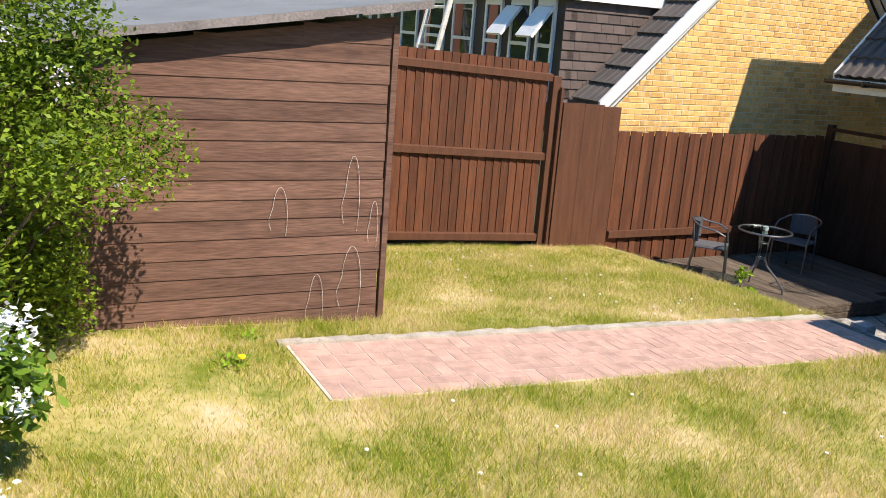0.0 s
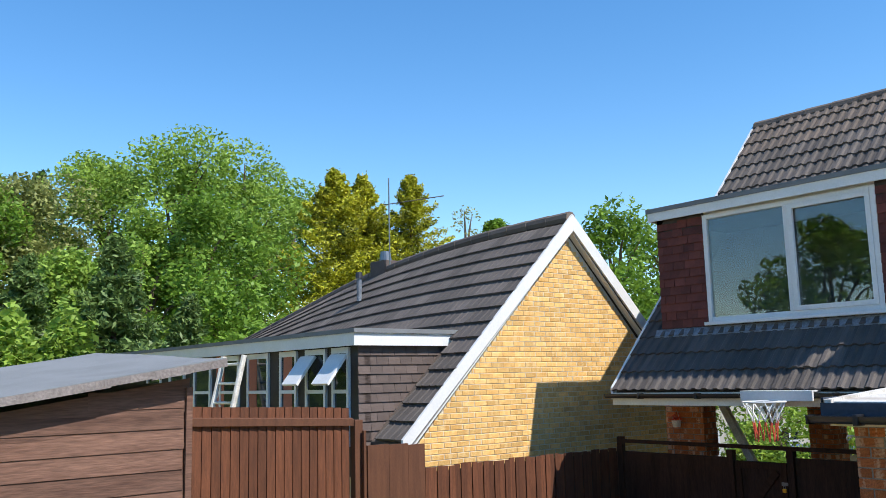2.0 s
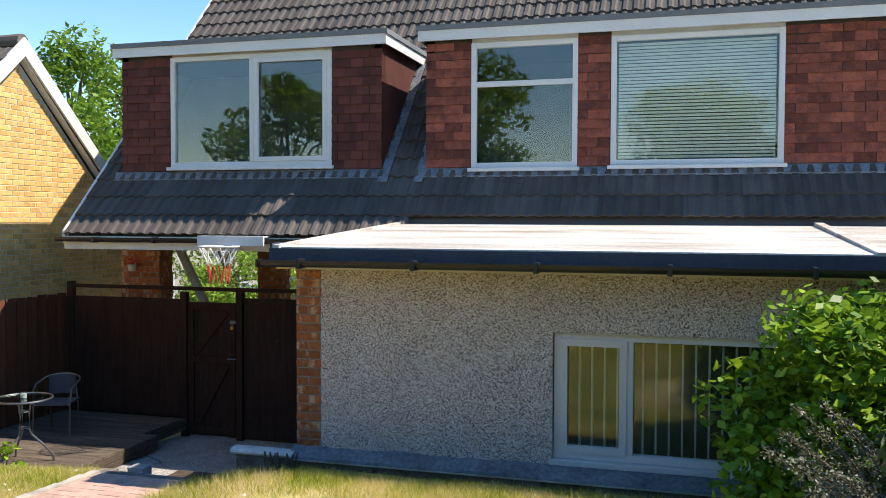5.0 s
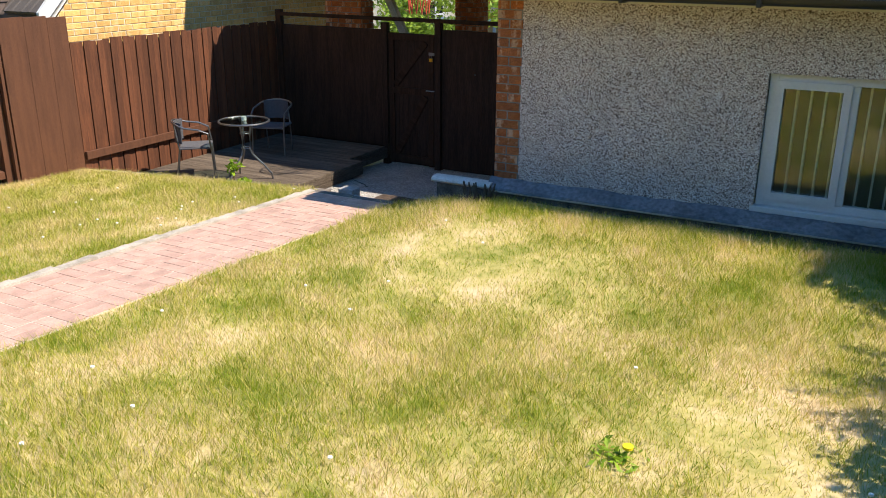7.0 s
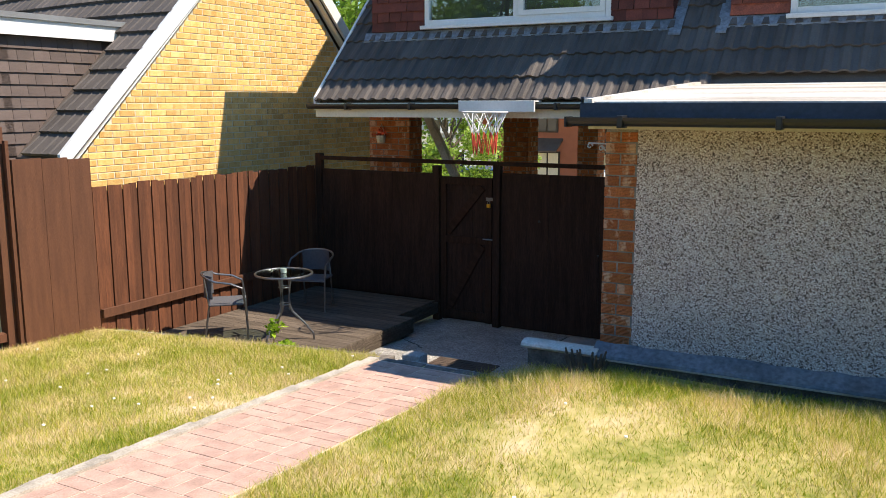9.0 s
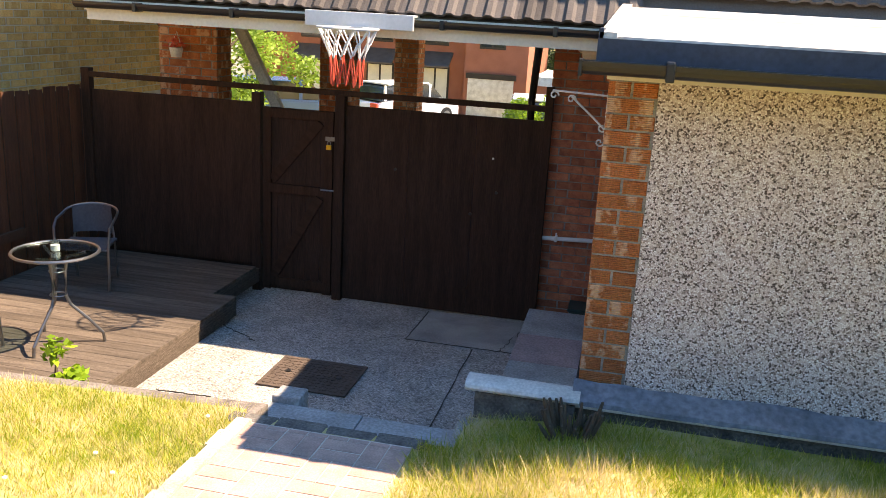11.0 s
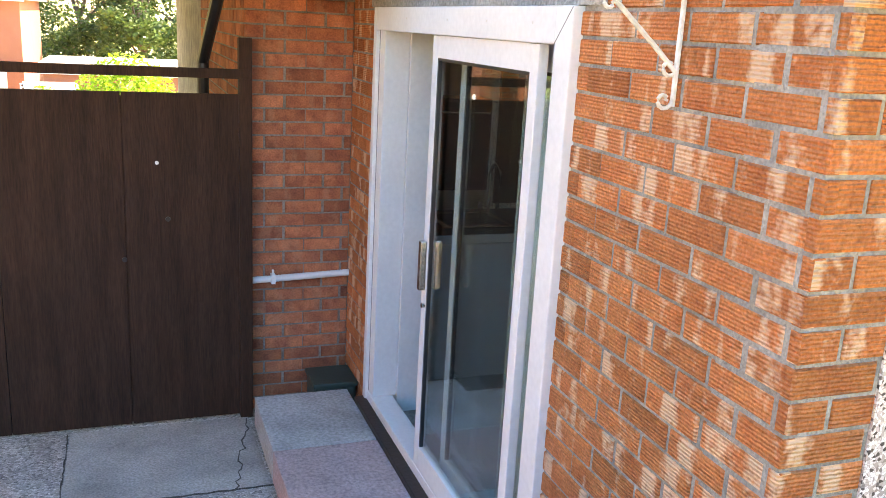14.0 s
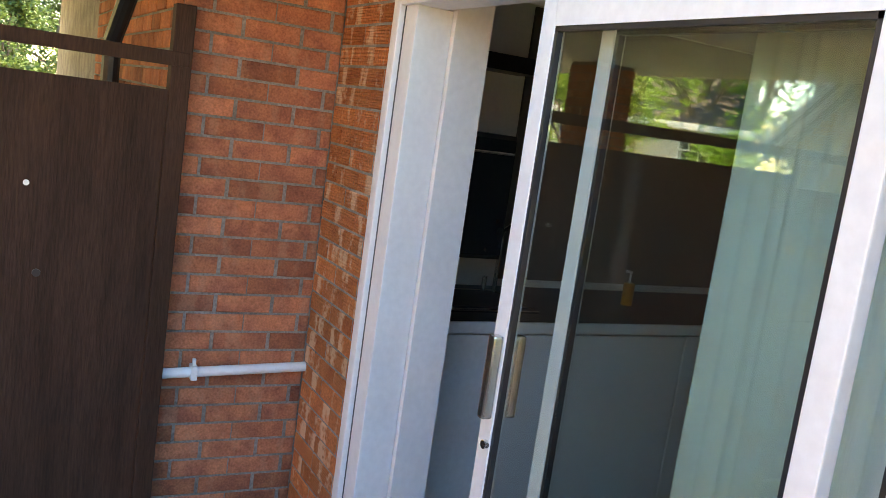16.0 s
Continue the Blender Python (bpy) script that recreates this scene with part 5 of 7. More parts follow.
def house():
    X0, X1 = -4.40, 9.6
    h = thing("house_roof", (0, 0, 0), "steep roof of grey-brown concrete tiles over the house and carport", "roof", kind="structure")
    ang = Vector((0, 1, SLOPE)).normalized()
    zr = roof_z(RIDGE_Y)
    length = math.hypot(RIDGE_Y - EAVE_Y, zr - EAVE_Z)
    part("boarding", prism([(EAVE_Y + 0.02, EAVE_Z - 0.02), (RIDGE_Y, zr - 0.02), (2 * RIDGE_Y - EAVE_Y, EAVE_Z - 0.02), (2 * RIDGE_Y - EAVE_Y, EAVE_Z - 0.14), (RIDGE_Y, zr - 0.16), (EAVE_Y + 0.02, EAVE_Z - 0.12)], "x", X0 + 0.03, X1), "roof_tile_far", h)

    def hid(a, b):
        x, y = X0 + a, EAVE_Y + ang.y * b
        return (-4.0 < x < -0.5 or x > 0.2) and 3.36 < y < 4.75 or x > -0.02 and y < 2.70
    lay_tiles(h, (X0, EAVE_Y - 0.03, EAVE_Z - 0.02), (1, 0, 0), ang, X1 - X0, length, "roof_tile", skip=hid, limit=420)
    bm = bmesh.new()
    for i in range(31):
        x = X0 + i * 0.45
        tube([(x, RIDGE_Y, zr - 0.05), (x + 0.445, RIDGE_Y, zr - 0.05)], [0.115, 0.107], bm, sides=10)
    part("ridge_tiles", bm, "roof_tile_far", h, "half-round ridge tiles spotted with lichen")
    # verge boards
    part("bargeboard", prism([(EAVE_Y - 0.02, EAVE_Z - 0.12), (EAVE_Y - 0.02, EAVE_Z + 0.03), (RIDGE_Y, zr + 0.05), (RIDGE_Y, zr - 0.12)], "x", X0 - 0.035, X0 - 0.002), "white", h, "white verge board")
    part("fascia", box(X0, -0.03, EAVE_Y - 0.03, EAVE_Y - 0.005, 2.465, 2.625), "cream", h, "cream fascia board")
    part("soffit", box(X0, -0.05, EAVE_Y - 0.004, 3.64, 2.47, 2.49), "cream", h)
    part("carport_ceiling", box(X0 + 0.05, -0.62, 3.64, 10.9, 2.50, 2.54), "old_white", h)
    g = thing("eaves_gutter", (0, 0, 0), "black half-round gutter under the tiled eaves", "gutter")
    yc = EAVE_Y - 0.03 - 0.055
    prof = [(yc + 0.055 * math.cos(a), 2.61 + 0.055 * math.sin(a)) for a in np.linspace(math.pi, math.tau, 9)]
    inner = [(yc + 0.049 * math.cos(a), 2.61 + 0.049 * math.sin(a)) for a in np.linspace(math.tau, math.pi, 9)]
    part("channel", prism(prof + inner, "x", X0 - 0.06, -0.06), "black", g)
    for i in range(5):
        x = X0 + 0.5 + i * 0.85
        part("bracket", box(x - 0.016, x + 0.016, yc - 0.06, yc + 0.054, 2.548, 2.62, bevel=0.006), "black", g)
    dp = thing("downpipe", (0, 0, 0), "black plastic downpipe beside the brick wall", "downpipe")
    part("pipe", tube([(-0.72, 3.40, 2.56), (-0.72, 3.44, 2.45), (-0.80, 3.9, 1.95), (-0.80, 3.9, 0.0)], 0.034, sides=12), "black", dp)
    # dormers, hung with red-brown tiles
    for nm, x0, x1, lab in (("dormer", -4.05, -0.42, "wide flat-roofed dormer hung with red-brown tiles"), ("dormer", 0.14, 9.4, "long flat-roofed dormer hung with red-brown tiles")):
        d = thing(nm, (0, 0, 0), lab, "dormer", kind="structure")
        yf = 3.27
        first = x0 < -1
        holes = [(-3.32, -1.07)] if first else [(0.69, 1.93), (2.30, 4.12), (5.2, 6.5)]
        edges = [x0] + [v for hh in holes for v in hh] + [x1]
        for a, b in zip(edges[0::2], edges[1::2]):
            part("wall", box(a, b, yf, yf + 0.12, 3.40, 4.96), "dark_wood", d)
            lay_tiles(d, (a, yf - 0.004, 3.46), (1, 0, 0), (0, 0.01, 1), b - a, 1.45, "hung_tile" if first else "brick_tile", 0.165 if first else 0.225, 0.112 if first else 0.105, flat_tile_mesh, limit=400, name="hung_tile", stagger=0.5)
        zl = 3.44 if not first else 3.50
        for a, b in holes:
            part("wall", box(a, b, yf + 0.02, yf + 0.12, 3.36, zl), "lead", d)
            part("wall", box(a, b, yf + 0.02, yf + 0.12, 4.90, 4.97), "white", d)
        # cheeks follow the roof slope
        for xa, s in ((x0, 1), (x1, -1)):
            part("cheek", prism([(yf, 3.40), (yf, 4.98), (roof_y(4.98), 4.98)], "x", min(xa, xa + s * 0.1), max(xa, xa + s * 0.1)), "hung_tile", d)
        part("roof", box(x0 - 0.1, x1 + 0.1, yf - 0.11, roof_y(5.1), 5.06, 5.12), "felt", d, "dark felt flat roof")
        part("fascia", box(x0 - 0.08, x1 + 0.08, yf - 0.095, yf - 0.07, 4.94, 5.075), "white", d)
        part("side_fascia", box(x0 - 0.08, x0 - 0.06, yf - 0.07, roof_y(5.06), 4.94, 5.06), "white", d)
        part("side_fascia", box(x1 + 0.06, x1 + 0.08, yf - 0.07, roof_y(5.06), 4.94, 5.06), "white", d)
        part("soffit", box(x0 - 0.06, x1 + 0.06, yf - 0.07, yf, 4.955, 4.975), "white", d)
        part("flashing", prism([(yf - 0.085, roof_z(yf - 0.085) + 0.045), (yf - 0.085, roof_z(yf - 0.085) + 0.062), (yf - 0.01, 3.455), (yf, 3.40)], "x", x0 - 0.1, x1 + 0.1), "lead", d, "dressed lead apron flashing")
    window("window_2", -3.32, -1.07, 3.51, 4.92, 3.25, mullions=(-2.16,), label="white two-pane dormer window reflecting the garden", sashes=((-2.12, -1.13, 3.57, 4.86),))
    window("window_3", 0.69, 1.93, 3.45, 4.90, 3.25, transom=4.42, label="white dormer window with a top light")
    window("window_4", 2.30, 4.12, 3.46, 4.90, 3.25, label="white dormer window with a slatted blind")
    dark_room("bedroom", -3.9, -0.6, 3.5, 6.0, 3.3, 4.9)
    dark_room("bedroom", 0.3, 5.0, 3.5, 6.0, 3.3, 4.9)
    bl = thing("slatted_blind", (0, 0, 0), "pale horizontal slatted blind behind the window", "blind")
    for i in range(34):
        z = 3.54 + i * 0.038
        part("slat", box(2.38, 4.04, 3.34, 3.365, z, z + 0.026), "cream", bl)
    # valley lead between the dormers
    for xa, xb in ((-0.43, -0.31), (0.03, 0.13)):
        solo("roof_valley", prism([(3.12, roof_z(3.12) + 0.06), (3.12, roof_z(3.12) + 0.075), (4.7, roof_z(4.7) + 0.075), (4.7, roof_z(4.7) + 0.06)], "x", xa, xb), "lead", "grey lead gutter dressed beside the dormer", "flashing", "structure")
    # carport piers
    for x0, x1, y0, y1, lim in ((-4.47, -3.86, 3.78, 4.1, 120), (-3.86, -3.44, 6.6, 7.0, 60), (-3.60, -3.22, 9.2, 9.6, 60)):
        p = thing("brick_pier", (0, 0, 0), "red brick pier holding up the carport roof", "pier", kind="structure", group="carport piers")
        part("core", box(x0 + 0.008, x1 - 0.008, y0 + 0.008, y1 - 0.008, 0, 2.5), "mortar", p)
        lay_bricks(p, (x0, y0 + 0.006, 0.9), (1, 0, 0), (0, -1, 0), x1 - x0, 1.6, "red_brick", limit=lim)
        lay_bricks(p, (x1 - 0.006, y0, 0.9), (0, 1, 0), (1, 0, 0), y1 - y0, 1.6, "red_brick", limit=lim)
    t = solo("carport_strut", box(-0.05, 0.05, -0.04, 0.04, 0, 1.2, bevel=0.004), "old_white", "sloping pale timber strut in the carport", "strut", "structure")
    t.matrix_world = pose(-3.30, 4.2, 1.45, 0, -28, 0)


def roof_y(z):
    return EAVE_Y + (z - EAVE_Z) / SLOPE


# ---------------------------------------------------------------- the neighbour's house
def neighbour():
    XG = -5.9
    apex, ylo, zlo = (3.47, 5.30), 0.13, 2.08
    k = (apex[1] - zlo) / (apex[0] - ylo)
    yhi = 2 * apex[0] - ylo
    n = thing("neighbour_house", (0, 0, 0), "yellow brick house with a steep brown tiled roof", "house")
    w = part("wall", prism([(ylo + 0.30, -0.1), (ylo + 0.30, zlo - 0.05), (apex[0], apex[1] - 0.24), (yhi - 0.30, zlo - 0.05), (yhi - 0.30, -0.1)], "x", XG - 0.3, XG - 0.012), "pale_mortar", n)
    part("body", box(-17.4, XG - 0.3, ylo + 0.3, yhi - 0.3, -0.1, zlo - 0.05), "pale_mortar", n)
    z0 = 1.5
    lay_bricks(n, (XG - 0.012, ylo + 0.30, z0), (0, 1, 0), (1, 0, 0), yhi - ylo - 0.6, 4.0, "yellow_brick",
               clip=lambda z: (max(0, (z + z0 - zlo + 0.05) / k), min(yhi - ylo - 0.6, yhi - ylo - 0.6 - (z + z0 - zlo + 0.05) / k)), limit=300, near=1.2)
    # roof
    bm = bmesh.new()
    rows = []
    for i in range(13):
        x = XG + 0.10 - i * 0.98
        s = sag(x)
        rows.append([bm.verts.new((x, y, z)) for y, z in ((ylo, zlo - 0.12), (ylo, zlo - 0.02), (apex[0], apex[1] + s - 0.03), (yhi, zlo), (yhi, zlo - 0.12), (apex[0], apex[1] + s - 0.16))])
    for a, b in zip(rows, rows[1:]):
        for j in range(6):
            bm.faces.new((a[j], a[(j + 1) % 6], b[(j + 1) % 6], b[j]))
    bm.faces.new(rows[0])
    bm.faces.new(rows[-1])
    bmesh.ops.recalc_face_normals(bm, faces=bm.faces)
    part("roof", bm, "roof_tile_far", n)
    L = math.hypot(apex[0] - ylo, apex[1] - zlo)
    up = Vector((0, apex[0] - ylo, apex[1] - zlo)).normalized()

    def hid(a, b):
        x, y = XG + 0.12 - a, ylo + up.y * b
        return x < -6.5 and y < 1.62
    # laid from the verge inwards: along runs west
    al = Vector((-1, 0, 0))
    lay_tiles_west(n, (XG + 0.12, ylo - 0.02, zlo + 0.0), up, 11.6, L, hid)
    part("bargeboard", prism([(ylo - 0.05, zlo - 0.16), (ylo - 0.05, zlo + 0.03), (apex[0], apex[1] + 0.06), (apex[0], apex[1] - 0.20)], "x", XG + 0.10, XG + 0.14), "white", n, "broad white bargeboard")
    part("bargeboard", prism([(yhi + 0.05, zlo - 0.16), (yhi + 0.05, zlo + 0.03), (apex[0] + 0.002, apex[1] + 0.06), (apex[0] + 0.002, apex[1] - 0.20)], "x", XG + 0.10, XG + 0.14), "white", n, "broad white bargeboard")
    part("verge_soffit", prism([(ylo, zlo - 0.2), (apex[0], apex[1] - 0.2), (yhi, zlo - 0.2), (yhi, zlo - 0.22), (apex[0], apex[1] - 0.22), (ylo, zlo - 0.22)], "x", XG - 0.01, XG + 0.10), "white", n)
    bm = bmesh.new()
    for i in range(26):
        x = XG + 0.1 - i * 0.45
        tube([(x, apex[0], apex[1] + sag(x)), (x - 0.445, apex[0], apex[1] + sag(x - 0.445))], [0.11, 0.103], bm, sides=10)
    part("ridge_tiles", bm, "roof_tile_far", n)
    # dormer
    d = part("dormer", box(-16.8, -6.55, -0.06, 1.7, 1.6, 3.36), "dark_wood", n, "flat-roofed dormer with brown hung tiles and white windows")
    lay_hung(n, d)
    part("dormer_roof", box(-16.9, -6.42, -0.20, 2.0, 3.50, 3.56), "felt", d)
    part("dormer_fascia", box(-16.88, -6.45, -0.18, -0.15, 3.33, 3.50), "white", d)
    part("dormer_fascia", box(-6.48, -6.45, -0.15, 1.62, 3.33, 3.50), "white", d)
    part("dormer_eaves", box(-16.8, -6.5, -0.15, 1.9, 3.36, 3.44), "white", d)
    x = -6.72
    for wd, gap in ((0.42, 0.16), (0.55, 0.25), (0.5, 0.35), (0.7, 0.3), (0.7, 0.35), (0.7, 0.4), (0.7, 0.4), (0.7, 0.4)):
        a, b = x - wd, x
        fr = part("window_frame", box(a, a + 0.05, -0.10, -0.05, 2.0, 3.32), "white", d)
        part("window_frame", box(b - 0.05, b, -0.10, -0.05, 2.0, 3.32), "white", d)
        part("window_frame", box(a + 0.05, b - 0.05, -0.098, -0.05, 3.24, 3.32), "white", d)
        part("window_frame", box(a + 0.05, b - 0.05, -0.098, -0.05, 2.70, 2.75), "white", d)
        part("pane", box(a + 0.05, b - 0.05, -0.075, -0.07, 2.0, 3.24), "car_glass", d)
        x -= wd + gap
    # open casements
    for x0, ang in ((-7.14, -28), (-7.95, -24)):
        s = part("open_sash", box(0, 0.40, -0.02, 0.02, -0.5, 0), "white", d, "white casement propped open")
        s.matrix_basis = pose(x0, -0.10, 3.22, -38, 0, 0)
    for a, b in ((-8.5, -8.25), (-9.6, -9.35), (-10.8, -10.5)):
        part("brick_strip", box(a, b, -0.08, -0.055, 1.8, 3.33), "terrace", d)
    # roof fittings
    ch = part("chimney", box(-11.1, -10.6, 3.35, 3.75, 4.5, 5.22, bevel=0.01), "brown_tile", n)
    part("chimney_pot", tube([(-10.85, 3.55, 5.2), (-10.85, 3.55, 5.42)], [0.13, 0.10], sides=14), "steel", ch)
    part("vent_pipe", tube([(-10.4, 2.6, 4.35), (-10.4, 2.6, 4.8)], [0.05, 0.05], sides=10), "lead", n)
    part("vent_cap", tube([(-10.4, 2.6, 4.78), (-10.4, 2.6, 4.9)], [0.075, 0.06], sides=10), "dark_steel", n)
    a = part("aerial_mast", tube([(-10.5, 3.4, 5.0), (-10.5, 3.4, 6.85)], 0.014, sides=8), "steel", n)
    b0, b1 = Vector((-10.6, 3.35, 6.32)), Vector((-10.1, 4.5, 6.55))
    part("aerial_boom", tube([b0, b1], 0.010, sides=6), "dark_steel", a)
    for i in range(9):
        p = b0.lerp(b1, 0.15 + i * 0.1)
        part("aerial_rod", tube([p + Vector((0.10, -0.05, 0)), p - Vector((0.10, -0.05, 0))], 0.005, sides=5), "dark_steel", a)
    # ladder leaning at the dormer
    l = thing("ladder", (0, 0, 0), "aluminium ladder leaning against the neighbour's dormer", "ladder")
    for x in (-9.25, -9.95):
        part("stile", tube([(x, -1.1, 0.0), (x, -0.35, 3.30)], 0.045, sides=8), "old_white", l)
    for i in range(11):
        t = 0.06 + i * 0.09
        y, z = -1.1 + 0.75 * t, 3.3 * t
        part("rung", tube([(-9.25, y, z), (-9.95, y, z)], 0.022, sides=8), "old_white", l)


def sag(x):
    """How far the neighbour's old ridge has dropped below its gable end."""
    return -0.0145 * max(0.0, -6.2 - x) ** 2 if x > -12 else -0.4878 - 0.20 * (-12 - x)


def lay_tiles_west(parent, origin, up, width, length, hid):
    tw, tl = 0.3, 0.32
    al = Vector((1, 0, 0))
    out = al.cross(up)
    turn = Matrix((al, up, out)).transposed().to_4x4()
    todo = []
    for r in range(int(length / tl) + 1):
        for c in range(int(width / tw)):
            if hid((c + 0.5) * tw, (r + 0.5) * tl) or (r + 1) * tl > length + 0.1:
                continue
            x = origin[0] - (c + 1) * tw
            fall = sag(x + tw / 2) * (r * tl / length)
            u2 = (up + Vector((0, 0, sag(x + tw / 2) / length))).normalized()
            al = Vector((1, 0, (sag(x + tw) - sag(x)) / tw * (r * tl / length))).normalized()
            turn = Matrix((al, u2, al.cross(u2))).transposed().to_4x4()
            todo.append(((tw, tl), Matrix.Translation(Vector(origin) + Vector((-(c + 1) * tw, 0, fall)) + up * (r * tl)) @ turn))
    todo.sort(key=lambda s: -s[1].translation.x)
    pieces("roof_tile", ribbed_tile_mesh, todo, parent, "roof_tile", 300, "far_tiles")


def lay_hung(n, d):
    turn = Matrix((Vector((0, 1, 0)), Vector((0, 0, 1)), Vector((1, 0, 0)))).transposed().to_4x4()
    todo = []
    for r in range(13):
        z = 1.7 + r * 0.125
        for c in range(9):
            y = -0.06 + c * 0.2 - (0.1 if r % 2 else 0)
            if y + 0.2 > 0.30 + (z + 0.12 - 2.08) / 0.965 + 0.1 and z > 2:
                if y > 0.30 + (z - 2.08) / 0.965:
                    continue
            todo.append(((0.2, 0.125), Matrix.Translation((-6.55, max(y, -0.06), z)) @ turn))
    pieces("hung_tile", flat_tile_mesh, todo, d, "brown_tile", 150)


extension()
sliding_door()
house()
neighbour()


# ---------------------------------------------------------------- trees
def broadleaf(at, height, spread, material, seed, leaves=11000, size=0.24, low=0.15, label=""):
    rng = np.random.default_rng(seed)
    t = thing("tree", at, label or "tall leafy deciduous tree in fresh green", "tree", group="trees behind the houses")
    bm = tube([(0, 0, -0.3), (0.05 * spread, 0, height * 0.3), (-0.05 * spread, 0.1, height * 0.6), (0, 0, height * 0.92)], [height * 0.028, height * 0.02, height * 0.012, 0.02], sides=8)
    blobs = []
    for i in range(34):
        h = rng.uniform(low, 1.0)
        prof = math.sin(min(1, max(0.02, (h - low + 0.08) / (1.08 - low))) * math.pi) ** 0.6
        a = rng.uniform(0, math.tau)
        r = spread * 0.5 * prof * rng.uniform(0.35, 1.0)
        c = np.array([math.cos(a) * r, math.sin(a) * r, height * h * 0.97])
        blobs.append((c, spread * rng.uniform(0.10, 0.19)))
        if i < 16:
            tube([(0, 0, height * h * 0.6), tuple(c * (0.5, 0.5, 0.9)), tuple(c)], [height * 0.009, height * 0.006, 0.015], bm, sides=5)
    part("trunk", bm, "bark", t)
    pts = []
    for c, r in blobs:
        k = leaves // len(blobs)
        d = rng.normal(size=(k, 3))
        d /= np.linalg.norm(d, axis=1, keepdims=True)
        rr = r * rng.uniform(0.25, 1.12, (k, 1)) ** 0.5
        pts.append(c + d * rr * (1, 1, 0.85))
    leaf_cloud("crown", np.concatenate(pts), size, material, t, seed)
    return t


def conifer(at, height, spread, material, seed, boughs=150, per=70, size=0.2, droop=0.25, label="", point=1.0):
    rng = np.random.default_rng(seed)
    t = thing("conifer", at, label, "tree", group="trees behind the houses")
    bm = tube([(0, 0, -0.3), (0, 0, height * 0.97)], [height * 0.025, 0.02], sides=8)
    pts = []
    for i in range(boughs):
        h = (i + rng.uniform(0, 1)) / boughs
        a = rng.uniform(0, math.tau)
        ln = spread * 0.5 * (1 - h) ** (0.85 * point) * rng.uniform(0.65, 1.1) + 0.12
        z0 = height * (0.04 + 0.96 * h)
        d = np.array([math.cos(a), math.sin(a), 0.0])
        s = rng.uniform(0, 1, per) ** 0.7
        curve = z0 + s * ln * 0.35 - droop * (s * ln) ** 1.4 + np.where(s > 0.8, (s - 0.8) * 0.3, 0)
        side = np.array([-d[1], d[0], 0])
        wob = rng.normal(size=(per, 1)) * (0.05 + 0.16 * ln * (1 - s[:, None] * 0.7))
        pts.append(d * (s * ln)[:, None] + side * wob + np.stack([np.zeros(per), np.zeros(per), curve + rng.normal(size=per) * 0.06], 1))
        if i % 8 == 0:
            tube([(0, 0, z0), tuple(d * ln * 0.7 + np.array([0, 0, z0]))], [0.03, 0.01], bm, sides=4)
    part("trunk", bm, "bark", t)
    leaf_cloud("foliage", np.concatenate(pts), size, material, t, seed, aspect=0.35, droop=0.35)
    return t


EYE0 = Vector((3.166, -6.643, 0))


def polar(yaw, d):
    a = radians(yaw)
    x, y = EYE0.x - math.sin(a) * d, EYE0.y + math.cos(a) * d
    return (x, y, ground_z(x, y))


